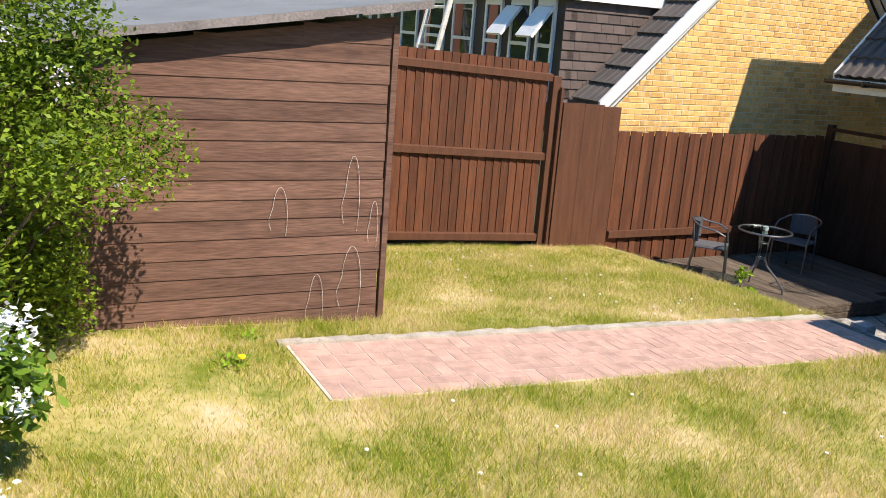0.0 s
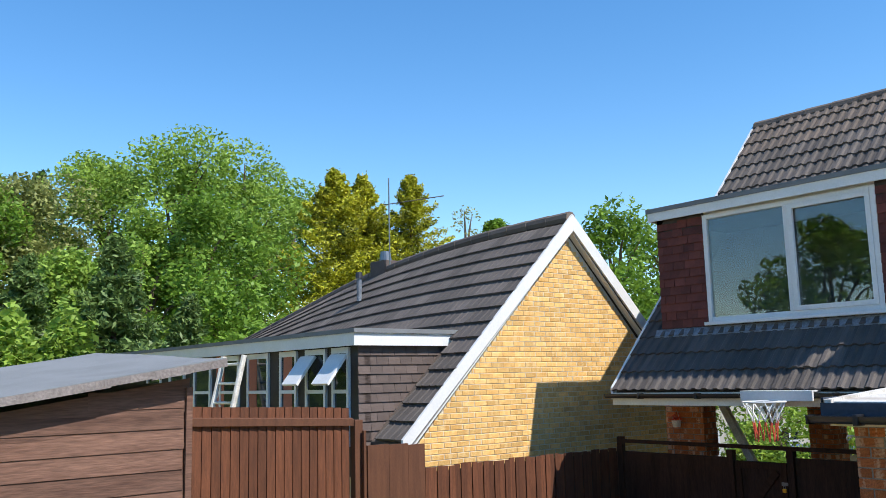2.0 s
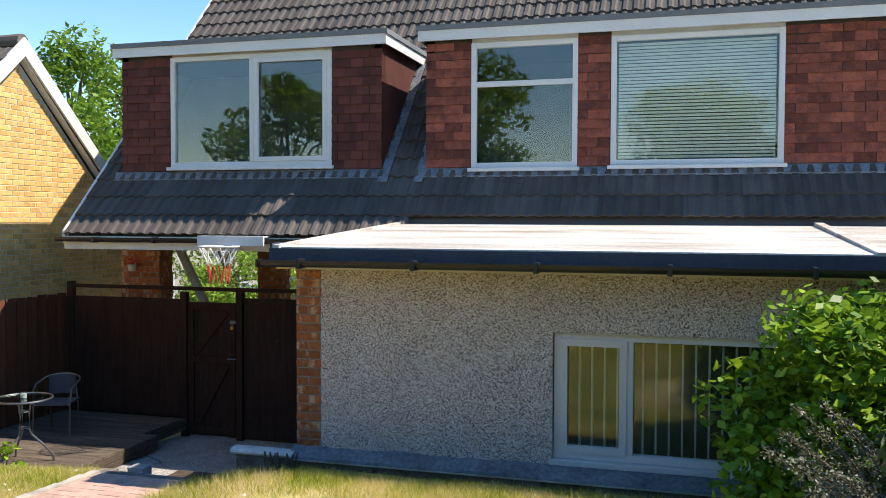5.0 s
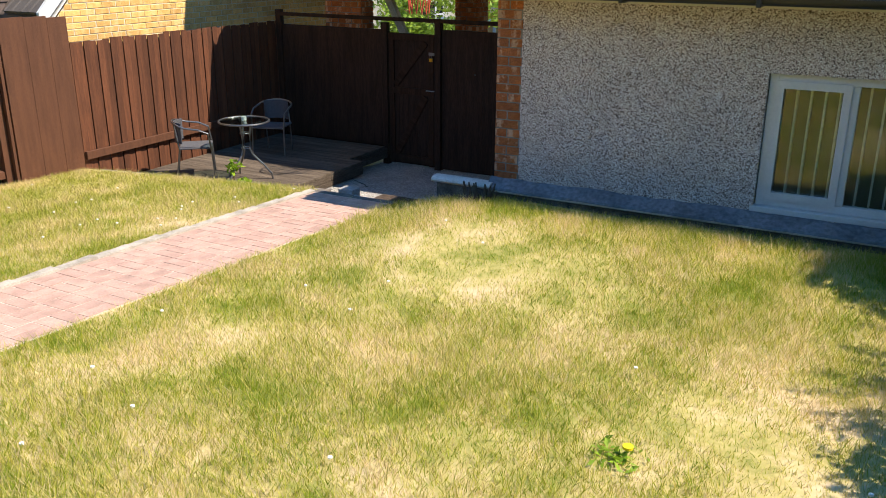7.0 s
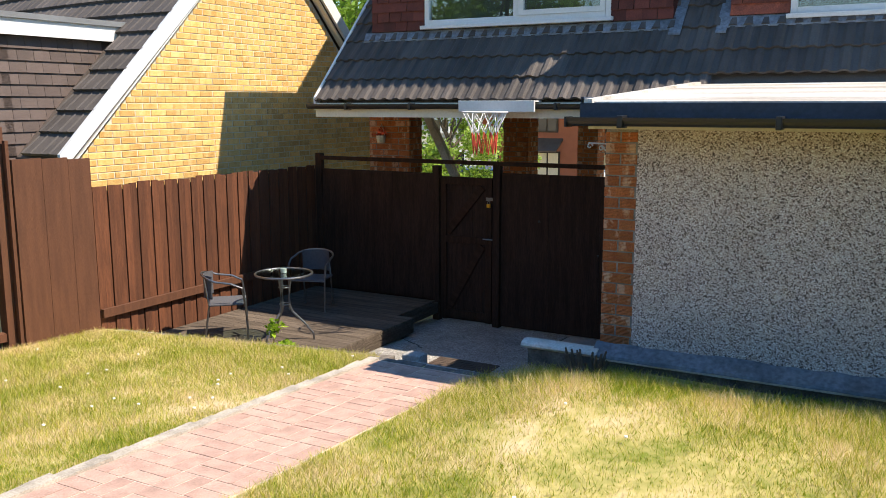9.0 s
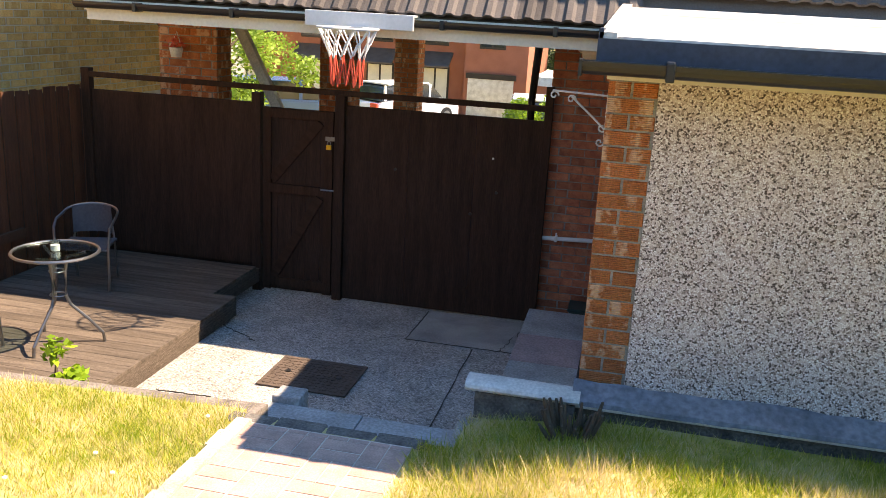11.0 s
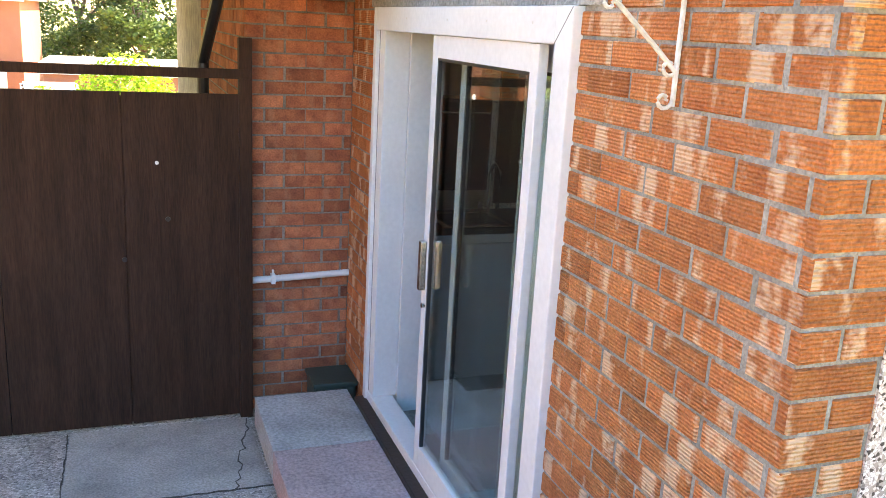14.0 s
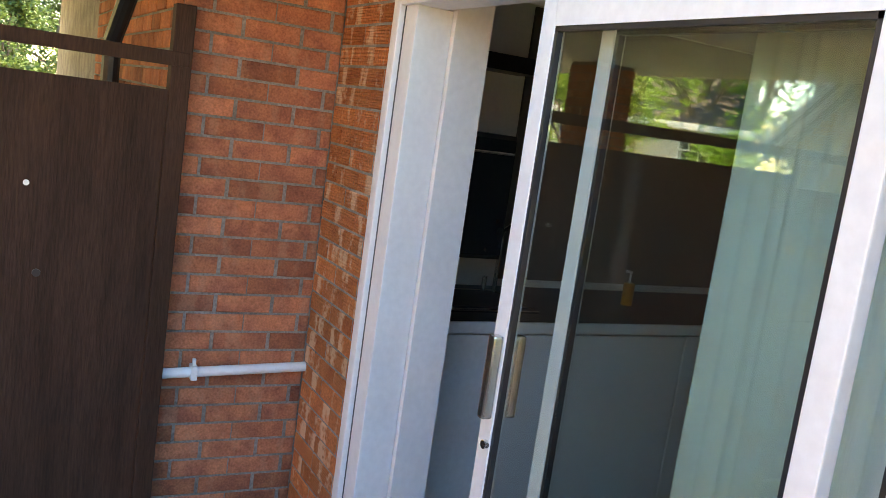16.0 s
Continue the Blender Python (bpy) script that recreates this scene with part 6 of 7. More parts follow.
def woods():
    def put(kind, yaw, d, elev, spread, *rest, **kw):
        p = polar(yaw, d)
        top = 2.862 + d * math.tan(radians(elev))
        return kind(p, top - p[2], spread, *rest, **kw)
    dc = "dark green tall spruce on the hillside"
    put(conifer, 85.0, 40, 17.4, 13, "leaf_dark", 11, boughs=300, per=110, size=0.32, label=dc)
    put(conifer, 88.5, 40, 16.6, 12, "leaf_dark", 12, boughs=280, per=110, size=0.32, label=dc)
    put(conifer, 81.5, 44, 14.4, 11, "leaf_dark", 13, boughs=280, per=110, size=0.32, label=dc)
    put(conifer, 92, 42, 15.5, 10, "leaf_dark", 14, boughs=180, per=70, size=0.36, label=dc)
    put(conifer, 75.5, 48, 12.8, 9, "leaf_dark", 15, boughs=160, per=70, size=0.34, label=dc)
    for i, (yaw, d, el, sp, m) in enumerate(((71.5, 40, 14.0, 8, "leaf_light"), (67.5, 38, 15.2, 9, "leaf_light"), (63.2, 40, 14.8, 8.5, "leaf_light"),
                                             (60.0, 44, 12.4, 7, "leaf_green"), (66, 30, 11.5, 7, "leaf_green"), (69.5, 30, 10.8, 6.5, "leaf_light"),
                                             (76, 36, 12.6, 8, "leaf_olive"), (79.5, 34, 12.3, 7, "leaf_green"), (82, 27, 8.6, 6, "leaf_olive"), (86.5, 24, 7.8, 5.5, "leaf_olive"),
                                             (90, 26, 9, 6, "leaf_light"), (73, 27, 7.6, 5, "leaf_light"), (94.5, 25, 9, 7, "leaf_green"))):
        put(broadleaf, yaw, d, el, sp, m, 30 + i, leaves=25000, size=0.15 + 0.0015 * d, low=0.06)
    gc = "grey-green cypress with drooping sprays"
    put(conifer, 80.3, 21, 6.4, 3.6, "leaf_conifer", 51, boughs=150, per=80, size=0.2, label=gc)
    put(conifer, 71.0, 22, 8.8, 5.0, "leaf_conifer", 52, boughs=200, per=90, size=0.22, label=gc)
    put(conifer, 76.0, 24, 7.6, 4.0, "leaf_conifer", 53, boughs=150, per=80, size=0.2, label=gc)
    put(conifer, 66.5, 24, 5.4, 3.5, "leaf_conifer", 54, boughs=120, per=80, size=0.2, label=gc)
    yc = "golden-tipped cypress behind the neighbour's roof"
    put(conifer, 57.2, 33, 13.6, 9.5, "leaf_gold", 61, boughs=260, per=190, size=0.17, droop=-0.03, point=1.0, label=yc)
    put(conifer, 55.4, 34, 13.2, 8.5, "leaf_gold", 62, boughs=240, per=190, size=0.17, droop=-0.03, point=1.0, label=yc)
    put(conifer, 52.2, 34, 13.2, 9.0, "leaf_gold", 63, boughs=240, per=190, size=0.17, droop=-0.03, point=1.0, label=yc)
    put(broadleaf, 46.6, 50, 10.6, 3.4, "leaf_green", 71, leaves=4000, size=0.3)
    put(broadleaf, 48.6, 54, 11.4, 4, "leaf_olive", 72, leaves=1400, size=0.22, label="thin half-bare tree behind the roof")
    put(broadleaf, 38.8, 42, 10.6, 8, "leaf_green", 73, leaves=9000, size=0.3)
    put(broadleaf, 35.5, 46, 9.6, 7, "leaf_green", 74, leaves=8000, size=0.3)
    put(broadleaf, 42.5, 48, 8.5, 8, "leaf_green", 75, leaves=8000, size=0.3)
    # hedge belt under the trees
    rng = np.random.default_rng(8)
    for i, (y0, y1, d, h, m) in enumerate(((60, 72, 26, 4.0, "leaf_green"), (72, 84, 22, 4.2, "leaf_light"), (84, 98, 18, 4.2, "leaf_light"))):
        hd = thing("hedge", (0, 0, 0), "dense mixed hedge along the neighbouring gardens", "hedge")
        n = 16000
        yaw = np.radians(rng.uniform(y0, y1, n))
        dd = d + rng.uniform(-1.6, 1.6, n)
        bumps = np.array([noise.noise((a * 40, i, 0)) for a in yaw])
        z = (0.2 + rng.uniform(0, 1, n) ** 0.6 * (h + 1.2 * bumps))
        x, y = EYE0.x - np.sin(yaw) * dd, EYE0.y + np.cos(yaw) * dd
        leaf_cloud("foliage", np.stack([x, y, z], 1), 0.22, m, hd, 90 + i)


woods()
grass()


# ---------------------------------------------------------------- garden furniture and fittings
def bistro_table():
    t = thing("bistro_table", (-3.80, 1.15, 0.18), "round glass-topped bistro table on bent steel legs", "table")
    part("tabletop", disc(0.285, 0.700, 0.708, sides=48), "table_glass", t, "clear glass top")
    part("rim", tube([(0.292 * math.cos(a), 0.292 * math.sin(a), 0.703) for a in np.linspace(0, math.tau, 40, endpoint=False)], 0.012, closed=True), "steel", t)
    for i in range(3):
        a = i * math.tau / 3 + 0.5
        c, s = math.cos(a), math.sin(a)
        prof = [(0.20, 0.695), (0.075, 0.66), (0.055, 0.55), (0.055, 0.36), (0.08, 0.30), (0.20, 0.18), (0.29, 0.07), (0.30, 0.0)]
        part("leg", tube([(r * c, r * s, z) for r, z in prof], 0.012), "steel", t)
    for z in (0.38, 0.56):
        part("ring", tube([(0.055 * math.cos(a), 0.055 * math.sin(a), z) for a in np.linspace(0, math.tau, 16, endpoint=False)], 0.006, sides=6, closed=True), "steel", t)
    c = thing("candle_jar", (-3.80, 1.15, 0.888), "small clear glass jar with a white candle", "candle")
    part("jar", disc(0.036, 0, 0.075, sides=20), "table_glass", c)
    part("wax", disc(0.031, 0.004, 0.045, sides=20), "grey_wax", c)


def bistro_chair():
    c = thing("bistro_chair", (0, 0, 0), "grey steel bistro chair with woven seat and back", "chair", group="chairs at the bistro table")
    loop = [(0.22, -0.24, 0.0), (0.20, -0.24, 0.40), (0.17, -0.25, 0.60), (0.05, -0.265, 0.655), (-0.12, -0.25, 0.68)]
    arc = [(-0.12 - 0.16 * math.sin(a), -0.25 * math.cos(a), 0.68 + 0.06 * math.sin(a)) for a in np.linspace(0.2, math.pi - 0.2, 12)]
    part("frame", tube(loop + arc + [(x, -y, z) for x, y, z in reversed(loop)], 0.0125), "steel", c)
    for s in (-1, 1):
        part("rear_leg", tube([(-0.26, s * 0.19, 0.0), (-0.20, s * 0.19, 0.40), (-0.25, s * 0.14, 0.73)], 0.0115), "steel", c)
    part("stretcher", tube([(0.20, -0.24, 0.40), (0.20, 0.24, 0.40)], 0.010), "steel", c)
    part("stretcher", tube([(-0.20, -0.19, 0.39), (-0.20, 0.19, 0.39)], 0.010), "steel", c)
    part("seat", box(-0.2, 0.21, -0.22, 0.22, 0.395, 0.42, bevel=0.011), "mesh_seat", c, "dark woven seat")
    bm = bmesh.new()
    n = 10
    rows = []
    for i in range(n + 1):
        a = 0.45 + (math.pi - 0.9) * i / n
        rows.append([bm.verts.new((-0.10 - 0.16 * math.sin(a), -0.25 * math.cos(a) * 0.8, z)) for z in (0.47, 0.60, 0.735)])
    for i in range(n):
        for j in range(2):
            bm.faces.new((rows[i][j], rows[i + 1][j], rows[i + 1][j + 1], rows[i][j + 1]))
    e = bmesh.ops.extrude_face_region(bm, geom=bm.faces[:])
    bmesh.ops.translate(bm, vec=(0.012, 0, 0), verts=[v for v in e["geom"] if isinstance(v, bmesh.types.BMVert)])
    bmesh.ops.recalc_face_normals(bm, faces=bm.faces)
    part("backrest", bm, "mesh_seat", c, "dark woven back")
    c.scale = (0.92, 0.92, 0.92)
    c.matrix_basis = pose(-4.44, 0.99, 0.18, 0, 0, 42) @ Matrix.Diagonal((0.92, 0.92, 0.92, 1))
    copy_thing(c, pose(-4.42, 2.42, 0.18, 0, 0, -72))


def hoop():
    h = thing("basketball_hoop", (-1.99, 2.42, 2.53), "small basketball hoop with a red and white net on the eaves", "basketball hoop")
    part("backboard", box(-0.43, 0.43, -0.02, 0.015, -0.0, 0.115, bevel=0.004), "white", h, "narrow white board edge")
    part("backboard_top", box(-0.43, 0.43, 0.015, 0.30, 0.10, 0.115), "white", h)
    cy, r = -0.26, 0.225
    part("ring", tube([(r * math.cos(a), cy + r * math.sin(a), 0.0) for a in np.linspace(0, math.tau, 30, endpoint=False)], 0.009, closed=True), "white", h)
    part("arm", box(-0.05, 0.05, cy + r - 0.02, -0.01, -0.01, 0.012), "white", h)
    n = 12
    for k, (z0, z1, r0, r1, m) in enumerate(((0.0, -0.10, 0.222, 0.17, "white_net"), (-0.10, -0.20, 0.17, 0.13, "white_net"), (-0.20, -0.40, 0.13, 0.115, "red_net"))):
        bm = bmesh.new()
        for i in range(n):
            a = i * math.tau / n + (k % 2) * math.pi / n
            for s in (-1, 1):
                b = a + s * math.pi / n
                tube([(r0 * math.cos(a), cy + r0 * math.sin(a), z0), (r1 * math.cos(b) , cy + r1 * math.sin(b), z1 - 0.01 * (i % 3))], 0.006, bm, sides=5)
        part("net", bm, m, h, "red cord" if m == "red_net" else "white cord")


def wall_fittings():
    p = thing("waste_pipe", (0, 0, 0), "white plastic waste pipe across the old brick wall", "pipe")
    part("pipe", tube([(-0.575, 3.612, 0.742), (0.0, 3.612, 0.765)], 0.02, sides=12), "white", p)
    part("clip", box(-0.46, -0.435, 3.585, 3.64, 0.72, 0.775, bevel=0.004), "white", p)
    part("clip_head", box(-0.453, -0.442, 3.6, 3.62, 0.775, 0.80), "white", p)
    b = solo("storage_tub", box(-0.255, -0.01, 3.30, 3.55, -0.08, 0.17, bevel=0.02), "green_plastic", "small dark green plastic tub standing in the corner", "tub")
    lid = part("lid", box(-0.265, -0.005, 3.29, 3.56, 0.171, 0.20, bevel=0.008), "green_plastic", b)
    c = thing("security_camera", (0, 0, 0), "cream tubular security camera with a black lens under the eaves", "camera")
    part("housing", tube([(-0.33, 3.50, 2.40), (-0.10, 3.34, 2.405)], 0.046, sides=18), "cream", c)
    part("lens_hood", tube([(-0.10, 3.34, 2.405), (-0.045, 3.30, 2.406)], [0.05, 0.05], sides=18), "black", c)
    part("mount", tube([(-0.30, 3.50, 2.40), (-0.36, 3.58, 2.45), (-0.36, 3.635, 2.45)], [0.03, 0.035, 0.05], sides=12), "cream", c)
    k = thing("hanging_bracket", (0, 0, 0), "rusty white scrolled iron hanging-basket bracket", "bracket")
    y = 0.50
    part("upright", tube([(-0.010, y, 2.06), (-0.010, y, 2.33)], 0.007, sides=6), "old_white", k)
    part("arm", tube([(-0.010, y, 2.315), (-0.30, y, 2.325)], 0.006, sides=6), "old_white", k)
    part("brace", tube([(-0.012, y, 2.14), (-0.08, y, 2.20), (-0.20, y, 2.30)], 0.006, sides=6), "old_white", k)
    for cx, cz, s in ((-0.29, 2.30, 1), (-0.20, 2.285, 1), (-0.035, 2.075, -1), (-0.03, 2.15, -1)):
        part("scroll", tube([(cx + 0.024 * (1 - i / 16) * math.cos(s * i * 0.55), y, cz + 0.024 * (1 - i / 16) * math.sin(s * i * 0.55)) for i in range(13)], 0.005, sides=6), "old_white", k)
    pot = thing("wall_planter", (-4.24, 3.70, 2.12), "little pale pot with red flowers hung on the brick pier", "planter")
    part("pot", tube([(0, 0, 0), (0, 0, 0.09)], [0.05, 0.065], sides=12), "old_white", pot)
    part("hanger", tube([(-0.06, 0, 0.09), (0, 0.02, 0.24), (0.06, 0, 0.09)], 0.005, sides=5), "old_white", pot)
    rng = np.random.default_rng(3)
    tagged(leaf_cloud("flowers", rng.normal(size=(60, 3)) * (0.05, 0.03, 0.03) + (0, 0, 0.13), 0.05, "red_net", pot, 5), kind="stuff")


# ---------------------------------------------------------------- shrubs
def shrub(name, at, size, leaves, leaf, material, seed, label, stems=14, aspect=0.5, up=0.3, lumps=18, solid=0.6):
    rng = np.random.default_rng(seed)
    t = thing(name, at, label, "shrub")
    bm = bmesh.new()
    pts = []
    sx, sy, sz = size
    for i in range(lumps):
        a, h = rng.uniform(0, math.tau), rng.uniform(0.12, 0.95)
        prof = math.sin(math.pi * min(0.97, 0.22 + h * 0.72)) ** 0.6
        r = rng.uniform(0.2, 1.0) ** 0.6
        c = np.array([math.cos(a) * sx * 0.5 * prof * r, math.sin(a) * sy * 0.5 * prof * r, h * sz])
        rad = rng.uniform(0.16, 0.26) * min(sx, sz)
        k = leaves // lumps
        d = rng.normal(size=(k, 3))
        d /= np.linalg.norm(d, axis=1, keepdims=True)
        pts.append(c + d * rad * rng.uniform(0.15, 1.2, (k, 1)) ** solid)
        if i < stems:
            tube([(rng.normal() * 0.06, rng.normal() * 0.06, -0.05), tuple(c * (0.45, 0.45, 0.6)), tuple(c)], [0.018, 0.012, 0.004], bm, sides=5)
    part("branching", bm, "bark", t)
    p = np.concatenate(pts)
    p = p[p[:, 2] > 0.03]
    leaf_cloud("leaves", p, leaf, material, t, seed, aspect=aspect, up=up)
    return t


def blossoms(parent, centres, r, count, size, material, seed, name="blossom"):
    rng = np.random.default_rng(seed)
    for c in centres:
        leaf_cloud(name, np.array(c) + rng.normal(size=(count, 3)) * r, size, material, parent, seed, aspect=0.6, up=0.8)
        seed += 1


def arching(name, at, tips, material, seed, label, leaf=0.022, per=420):
    """A shrub of long arching shoots set with tiny leaves."""
    rng = np.random.default_rng(seed)
    t = thing(name, at, label, "shrub")
    bm = bmesh.new()
    pts = []
    for tip in tips:
        tip = np.array(tip)
        s = np.linspace(0, 1, 9)
        base = np.array([tip[0] * 0.12, tip[1] * 0.12, 0.0])
        line = base + (tip - base) * s[:, None] + np.stack([np.zeros(9), np.zeros(9), np.sin(s * math.pi) * 0.16], 1)
        tube([tuple(q) for q in line], [0.012 - 0.0095 * u for u in s], bm, sides=5)
        u = rng.uniform(0.15, 1.0, per)
        q = np.stack([np.interp(u, s, line[:, k]) for k in range(3)], 1)
        # short side twigs
        q += rng.normal(size=(per, 3)) * (0.012 + 0.055 * (1.05 - u[:, None])) 
        pts.append(q)
    part("branching", bm, "bark", t)
    leaf_cloud("leaves", np.concatenate(pts), leaf, material, t, seed, aspect=0.6)
    return t


def shrubs():
    s = shrub("flowering_shrub", (-1.42, -6.92, 1.03), (1.5, 2.0, 1.85), 46000, 0.037, "leaf_bush", 21, "leafy shrub with clusters of pale pink flowers against the shed", lumps=30)
    blossoms(s, ((0.52, 0.5, 1.5), (0.5, 0.78, 1.05), (0.45, 0.3, 1.65)), 0.035, 55, 0.020, "lilac", 61)
    g = conifer((-0.55, -7.35, 1.06), 1.2, 1.0, "leaf_gold", 23, boughs=70, per=90, size=0.05, label="small bright golden conifer at the edge of the lawn")
    g["group"] = "garden shrubs"
    w = shrub("white_flowered_shrub", (-0.18, -7.06, 1.03), (0.9, 0.9, 0.95), 3500, 0.075, "leaf_green", 24, "glossy shrub covered in white star flowers")
    rng = np.random.default_rng(4)
    cs = [(0.12 + rng.uniform(-0.15, 0.25), 0.36 + rng.uniform(-0.3, 0.12), rng.uniform(0.1, 0.75)) for _ in range(26)]
    blossoms(w, cs, 0.032, 34, 0.034, "petal", 71)
    l = shrub("broadleaf_shrub", (4.24, -0.85, 0.80), (1.75, 1.2, 1.42), 17000, 0.084, "leaf_laurel", 25, "large-leaved bright green shrub beside the window", aspect=0.6, lumps=44, up=0.5, solid=0.4)
    rng = np.random.default_rng(6)
    tips = []
    for i in range(110):
        a = rng.uniform(math.pi * 0.35, math.pi * 1.5)
        r = rng.uniform(0.45, 1.15)
        tips.append((math.cos(a) * r, math.sin(a) * r * 1.2, rng.uniform(0.1, 1.0)))
    tips += [(-1.35, -0.25, 0.42), (-0.8, 0.5, 1.0), (-0.7, 0.1, 1.1)]
    arching("arching_shrub", (4.52, -2.1, 0.84), tips, "leaf_grey", 26, "grey-leaved arching shrub with tiny leaves", leaf=0.019, per=620)
    # tall clipped evergreen out of view, placed so that it shades the lawn
    eh = thing("evergreen_hedge", (5.35, -4.8, 0.85), "tall dense dark evergreen hedge out of view, placed to shade the lawn", "hedge")
    rng2 = np.random.default_rng(27)
    q = rng2.uniform(-1, 1, (52000, 3)) * (0.85, 2.45, 1.05) + (0, 0, 1.05)
    q[:, 0] += np.array([0.10 * noise.noise((b * 1.7, c * 1.7, 2.0)) for b, c in q[:, 1:]])
    # lower tier, added to close off more light from the lawn
    low = rng2.uniform(-1, 1, (24000, 3)) * (0.35, 2.3, 0.6) + (-1.05, -0.05, 0.62)
    leaf_cloud("foliage", np.concatenate([q, low]), 0.085, "leaf_dark", eh, 27)
    # unseen taller tier, added to block the eastern sky and deepen the shade
    back = rng2.uniform(-1, 1, (42000, 3)) * (0.9, 3.1, 1.65) + (1.15, 0.55, 1.65)
    leaf_cloud("sky_block_foliage", back, 0.12, "leaf_dark", eh, 29)
    for k in range(7):
        part("stem", tube([(0.1 * (-1) ** k, -2.1 + 0.7 * k, -0.06), (0.0, -2.1 + 0.7 * k, 1.7)], [0.035, 0.012], sides=7), "bark", eh)
    shrub("dark_shrub", (5.3, -0.55, 0.80), (1.4, 0.9, 1.75), 5000, 0.08, "leaf_dark", 28, "dense dark evergreen shrub by the wall", lumps=18)
    d = shrub("deck_weed", (-3.08, 0.10, 0.18), (0.36, 0.22, 0.52), 420, 0.075, "leaf_laurel", 29, "small leafy weed growing by the deck kerb", lumps=8, stems=5)
    # stump
    st = thing("pruned_stump", (0.0, -0.30, 0.78), "cut-back woody stump with dry stems", "stump")
    rng = random.Random(5)
    for i in range(34):
        x, y = rng.uniform(-0.13, 0.13), rng.uniform(-0.08, 0.08)
        h = rng.uniform(0.06, 0.19)
        part("stem", tube([(x * 0.6, y * 0.6, -0.03), (x, y, h * 0.6), (x * 1.15, y * 1.15, h)], [0.015, 0.011, 0.007], sides=6), "bark", st)
    # weeds on the lawn
    for x, y, yellow in ((2.28, -3.68, True), (-1.25, -5.55, True), (-1.7, -5.35, False), (0.9, -5.6, False)):
        wd = thing("lawn_weed", (x, y, lawn_z(x, y)), "flat green lawn weed" + (" with a yellow flower" if yellow else " with no flower"), "weed", group="lawn weeds")
        r2 = np.random.default_rng(int(abs(x * 100)))
        leaf_cloud("leaves", r2.normal(size=(70, 3)) * (0.055, 0.055, 0.01) + (0, 0, 0.025), 0.05, "leaf_laurel", wd, 3, aspect=0.35, up=0.9)
        if yellow:
            part("flower", disc(0.022, 0.06, 0.072, at=(0.04, 0.02), sides=14), "yellow_flower", wd)
            part("flower_stalk", tube([(0.03, 0.015, 0), (0.04, 0.02, 0.062)], 0.003, sides=5), "leaf_laurel", wd)
    dz = thing("daisies", (0, 0, 0), "scattered white daisies in the lawn", "daisies", kind="stuff")
    rng = random.Random(11)
    bm = bmesh.new()
    for i in range(46):
        x, y = rng.uniform(-5, -1.7), rng.uniform(-3.2, -0.6)
        if i % 3 == 0:
            x, y = rng.uniform(-0.5, 3.5), rng.uniform(-5.5, -1.2)
        if on_lawn(x, y):
            disc(0.010, lawn_z(x, y) + 0.035, lawn_z(x, y) + 0.042, bm, at=(x, y), sides=8)
    part("heads", bm, "petal", dz)


# ---------------------------------------------------------------- the street beyond
def terrace():
    t = thing("terrace_houses", (0, 0, 0), "row of red brick terraced houses with brown windows across the street", "house")
    gz = -2.5
    part("wall", box(-34, -8.0, 38.0, 46, gz - 0.2, 2.55), "terrace", t)
    part("front_wing", box(-8.0, -5.0, 37.2, 46, gz - 0.2, 2.55), "terrace", t)
    part("roof", prism([(36.8, 2.5), (42, 6.0), (47, 2.5), (47, 2.35), (36.8, 2.35)], "x", -34.3, -4.7), "roof_tile_far", t)
    part("eaves_board", box(-34.2, -4.8, 36.78, 36.84, 2.30, 2.52), "white", t)
    for x, y in ((-18.5, 38), (-15.95, 38), (-12.4, 38), (-9.6, 38), (-6.7, 37.2), (-22.5, 38), (-26, 38)):
        w = part("window", box(x - 0.62, x + 0.62, y - 0.05, y + 0.02, 1.05, 2.25), "dark_wood", t)
        for s in (-1, 1):
            part("pane", box(x + s * 0.29 - 0.25, x + s * 0.29 + 0.25, y - 0.07, y - 0.055, 1.15, 2.15), "car_glass", w)
    for x, y in ((-15.9, 38), (-12.4, 38), (-9.6, 38), (-19.5, 38)):
        w = part("window", box(x - 0.7, x + 0.7, y - 0.05, y + 0.02, -1.6, 0.05), "dark_wood", t)
        for s in (-1, 1):
            part("pane", box(x + s * 0.33 - 0.28, x + s * 0.33 + 0.28, y - 0.07, y - 0.055, -1.5, -0.05), "cream", w, "net-curtained pane")
        part("porch_roof", prism([(y - 1.0, 0.12), (y, 0.75), (y, 0.62), (y - 1.0, 0.05)], "x", x - 0.85, x + 0.85), "roof_tile_far", t)
    part("garage_door", box(-7.8, -5.6, 37.13, 37.19, gz, -0.35), "old_white", t, "pale garage door")
    part("garage_lintel", box(-7.9, -5.5, 37.1, 37.19, -0.34, -0.1), "dark_wood", t)
    g = thing("garage", (-1.6, 31.0, -1.9), "flat-roofed garage with white fascia across the street", "garage")
    part("wall", box(-2.2, 2.2, 0, 5, 0, 1.9), "terrace", g)
    part("fascia", box(-2.35, 2.35, -0.15, 5.1, 1.9, 2.25), "old_white", g)
    solo("road", box(-60, 60, 22, 30, -1.40, -1.30), "asphalt", "grey asphalt road below the houses", "road", "structure")


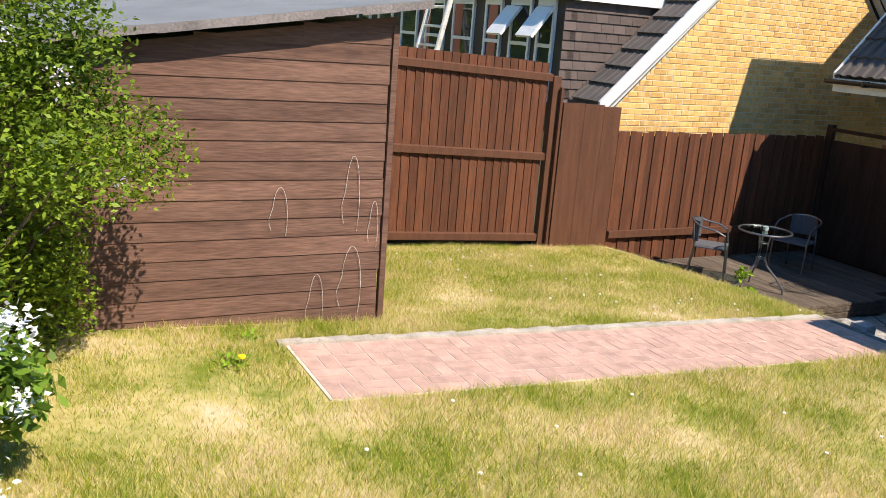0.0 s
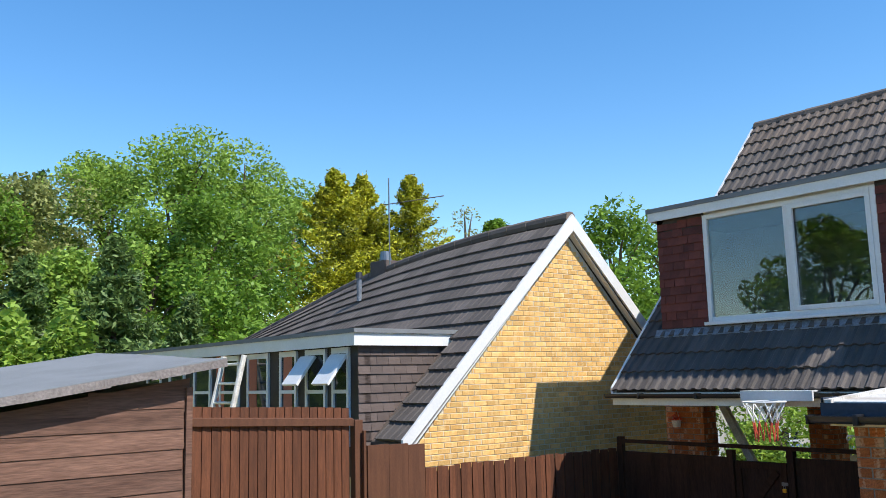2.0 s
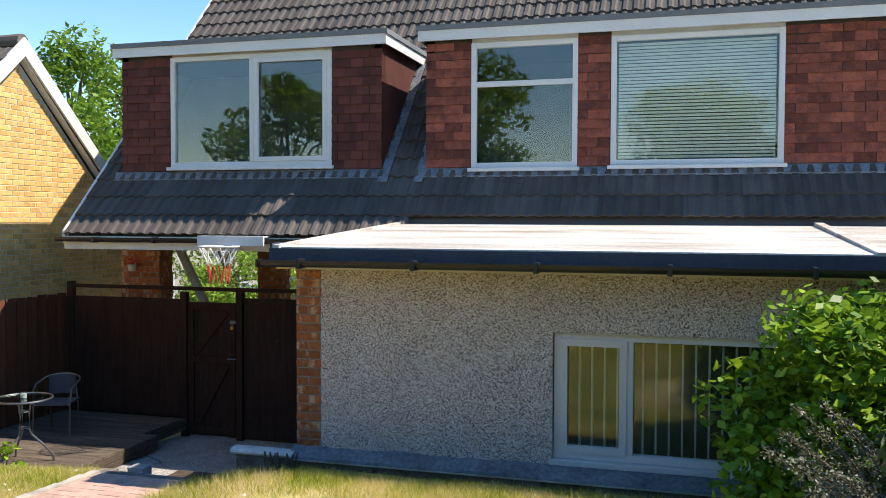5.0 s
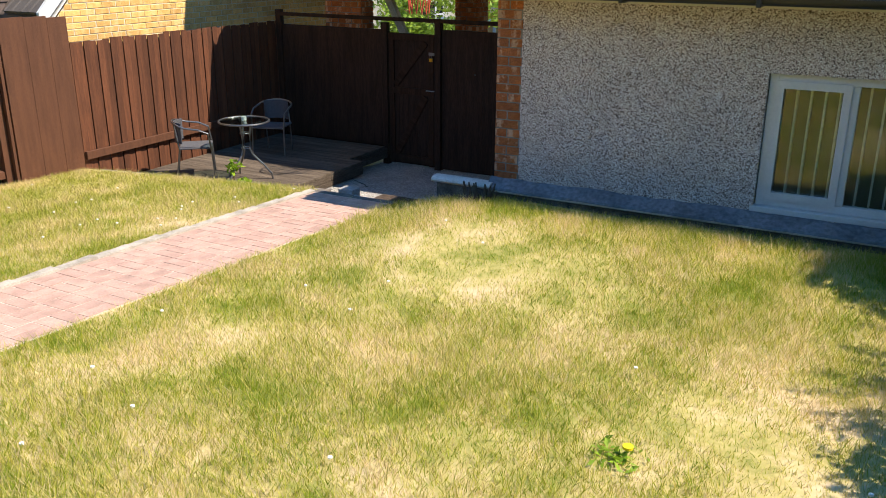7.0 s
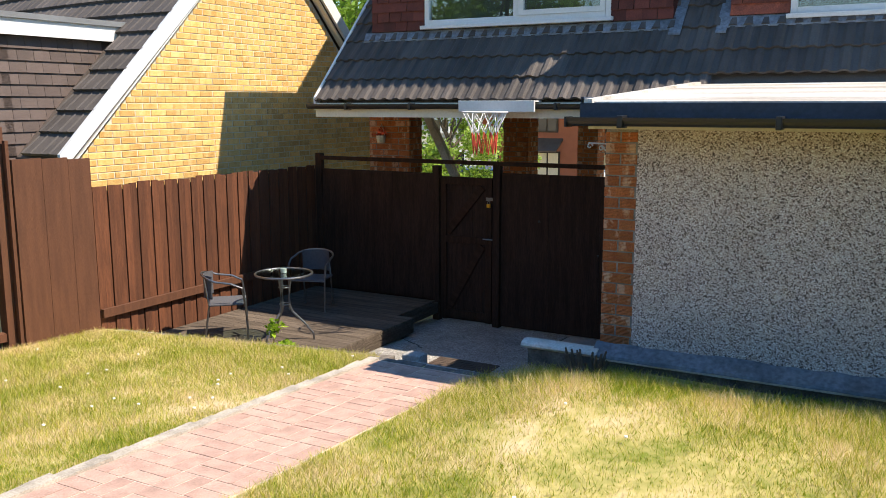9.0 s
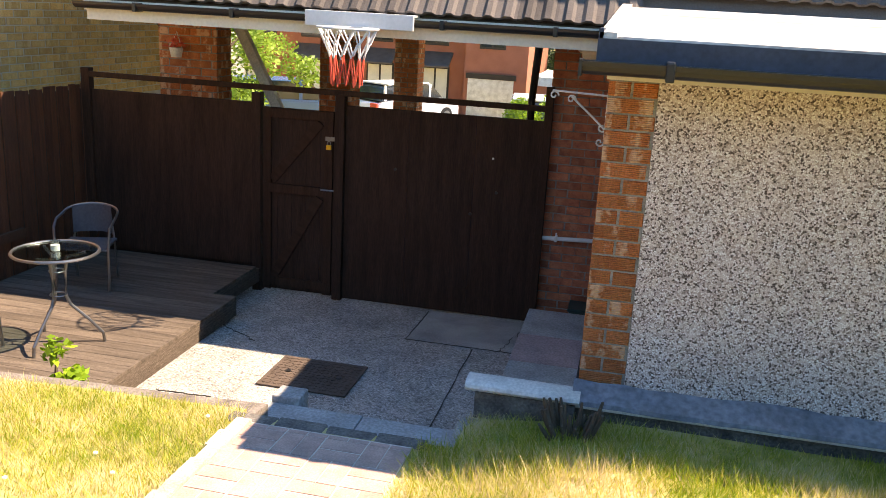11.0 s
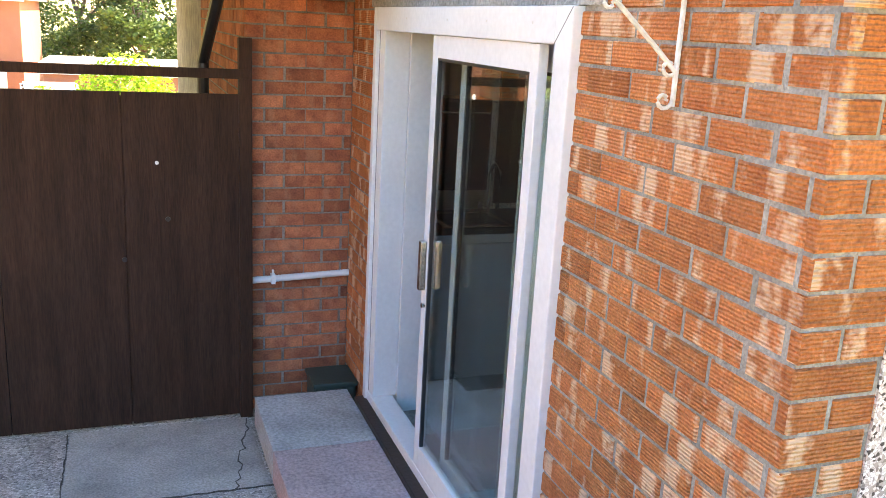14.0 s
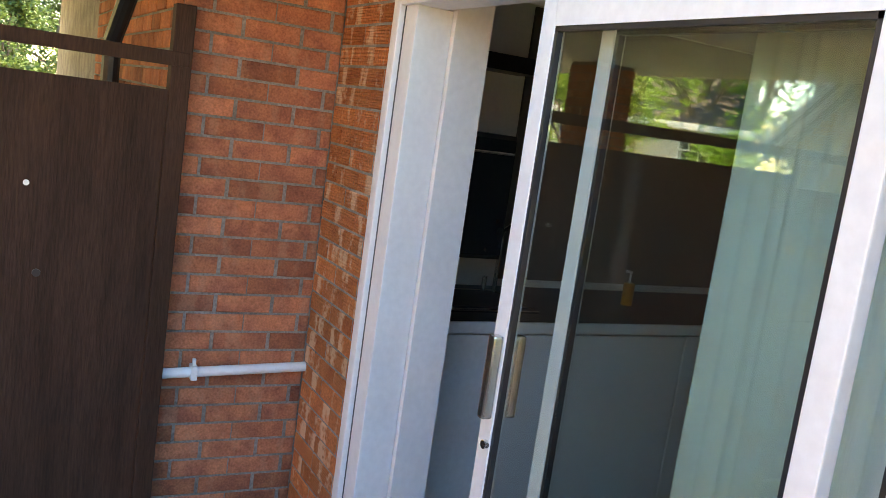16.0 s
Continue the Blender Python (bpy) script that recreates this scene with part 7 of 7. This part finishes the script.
def car(name, at, turn, paint, label):
    c = thing(name, at, label, "car", turn=turn)
    body = [(-2.0, 0.25), (-2.02, 0.62), (-1.92, 0.86), (-1.0, 0.95), (1.2, 0.95), (1.85, 0.82), (2.02, 0.6), (2.02, 0.28)]
    bm = prism(body, "y", -0.84, 0.84)
    bmesh.ops.bevel(bm, geom=bm.edges[:], offset=0.05, segments=2, affect="EDGES")
    part("body", bm, paint, c, smooth=False)
    cab = [(-1.86, 0.90), (-1.55, 1.38), (-1.2, 1.46), (0.35, 1.46), (0.75, 1.36), (1.28, 0.93)]
    bm = prism(cab, "y", -0.70, 0.70)
    bmesh.ops.bevel(bm, geom=bm.edges[:], offset=0.04, segments=2, affect="EDGES")
    part("cabin", bm, "car_glass", c, "dark glazed cabin")
    part("roof", box(-1.45, 0.55, -0.66, 0.66, 1.43, 1.49, bevel=0.02), paint, c)
    for y in (-0.72, 0.66):
        for x in (-1.62, -0.5, 0.55):
            part("pillar", box(x - 0.05, x + 0.05, y, y + 0.06, 0.92, 1.44, bevel=0.01), paint, c)
    for x in (-1.28, 1.3):
        for y in (-0.78, 0.78):
            w = part("tyre", tube([(x, y - 0.1, 0.31), (x, y + 0.1, 0.31)], 0.31, sides=24), "rubber", c)
            part("rim", tube([(x, y - 0.11, 0.31), (x, y + 0.11, 0.31)], 0.19, sides=18), "steel", w)
    for y in (-0.6, 0.6):
        part("tail_light", box(-2.06, -2.0, y - 0.16, y + 0.16, 0.68, 0.86, bevel=0.01), "red_net", c)
        part("headlight", box(1.92, 2.03, y - 0.18, y + 0.18, 0.60, 0.74, bevel=0.01), "car_white", c)
    part("number_plate", box(-2.075, -2.03, -0.26, 0.26, 0.55, 0.66), "yellow_flower", c, "yellow rear plate")


def pale_house():
    """A rendered house to the north-west, seen in the door's glass."""
    h = thing("rendered_house", (-22.0, 29.7, -1.75), "cream rendered house with white barred windows and a brown roof", "house", turn=42)
    part("wall", box(-5, 5, -3, 3, 0, 4.7), "render", h)
    part("roof", prism([(-3.4, 4.65), (0, 7.2), (3.4, 4.65), (3.4, 4.5), (-3.4, 4.5)], "x", -5.3, 5.3), "roof_tile_far", h)
    part("fascia", box(-5.25, 5.25, -3.45, -3.41, 4.42, 4.66), "white", h)
    for x in (-3.4, 0.0, 3.4):
        for z in (0.9, 3.0):
            w = part("window", box(x - 0.8, x + 0.8, -3.05, -2.98, z, z + 1.3), "car_glass", h)
            for k in range(5):
                part("glazing_bar", box(x - 0.8 + k * 0.38, x - 0.72 + k * 0.38, -3.09, -3.052, z, z + 1.3), "white", w)
            for zz in (z, z + 0.62, z + 1.22):
                part("glazing_bar", box(x - 0.8, x + 0.8, -3.088, -3.052, zz, zz + 0.08), "white", w)


def street():
    terrace()
    pale_house()
    car("car", (-3.1, 24.2, -1.28), 97, "car_white", "silver-white hatchback parked in the street")
    car("car", (-10.2, 20.5, -1.0), 20, "car_blue", "dark blue hatchback parked behind the carport")
    car("car", (-7.9, 26.0, -1.28), 60, "car_white", "white hatchback parked by the terrace")
    h = thing("round_bush", (0, 0, 0), "clipped bright green bushes by the road", "hedge")
    rng = np.random.default_rng(31)
    d = rng.normal(size=(9000, 3))
    d /= np.linalg.norm(d, axis=1, keepdims=True)
    leaf_cloud("foliage", d * (1.15, 1.0, 1.25) * rng.uniform(0.6, 1.03, (9000, 1)) + (-1.2, 19.0, 0.05), 0.10, "leaf_laurel", h, 3)
    d = rng.normal(size=(5000, 3))
    d /= np.linalg.norm(d, axis=1, keepdims=True)
    leaf_cloud("foliage", d * (0.55, 0.55, 0.75) * rng.uniform(0.7, 1.02, (5000, 1)) + (-3.0, 20.5, -0.3), 0.08, "leaf_laurel", h, 4)
    wt = broadleaf((-10.2, 16.5, -0.6), 4.2, 4.6, "leaf_light", 77, leaves=16000, size=0.15, low=0.1, label="weeping light green tree beyond the carport")
    for i, (x, y, hh, s) in enumerate(((-3.5, 52, 9, 8), (2.5, 55, 10, 9), (-0.5, 47, 7.5, 6), (8, 50, 9, 9))):
        broadleaf((x, y, -2.5), hh, s, "leaf_dark", 80 + i, leaves=14000, size=0.26)
    # trees south of the garden
    for i, (x, y, hh, s) in enumerate(((-6, -24, 9, 7), (3, -27, 8, 8), (10, -25, 9.5, 8), (-14, -22, 8, 7))):
        broadleaf((x, y, ground_z(x, y)), hh, s, "leaf_green", 90 + i, leaves=6000, size=0.36, label="leafy tree behind the garden")


bistro_table()
bistro_chair()
hoop()
wall_fittings()
shrubs()
street()
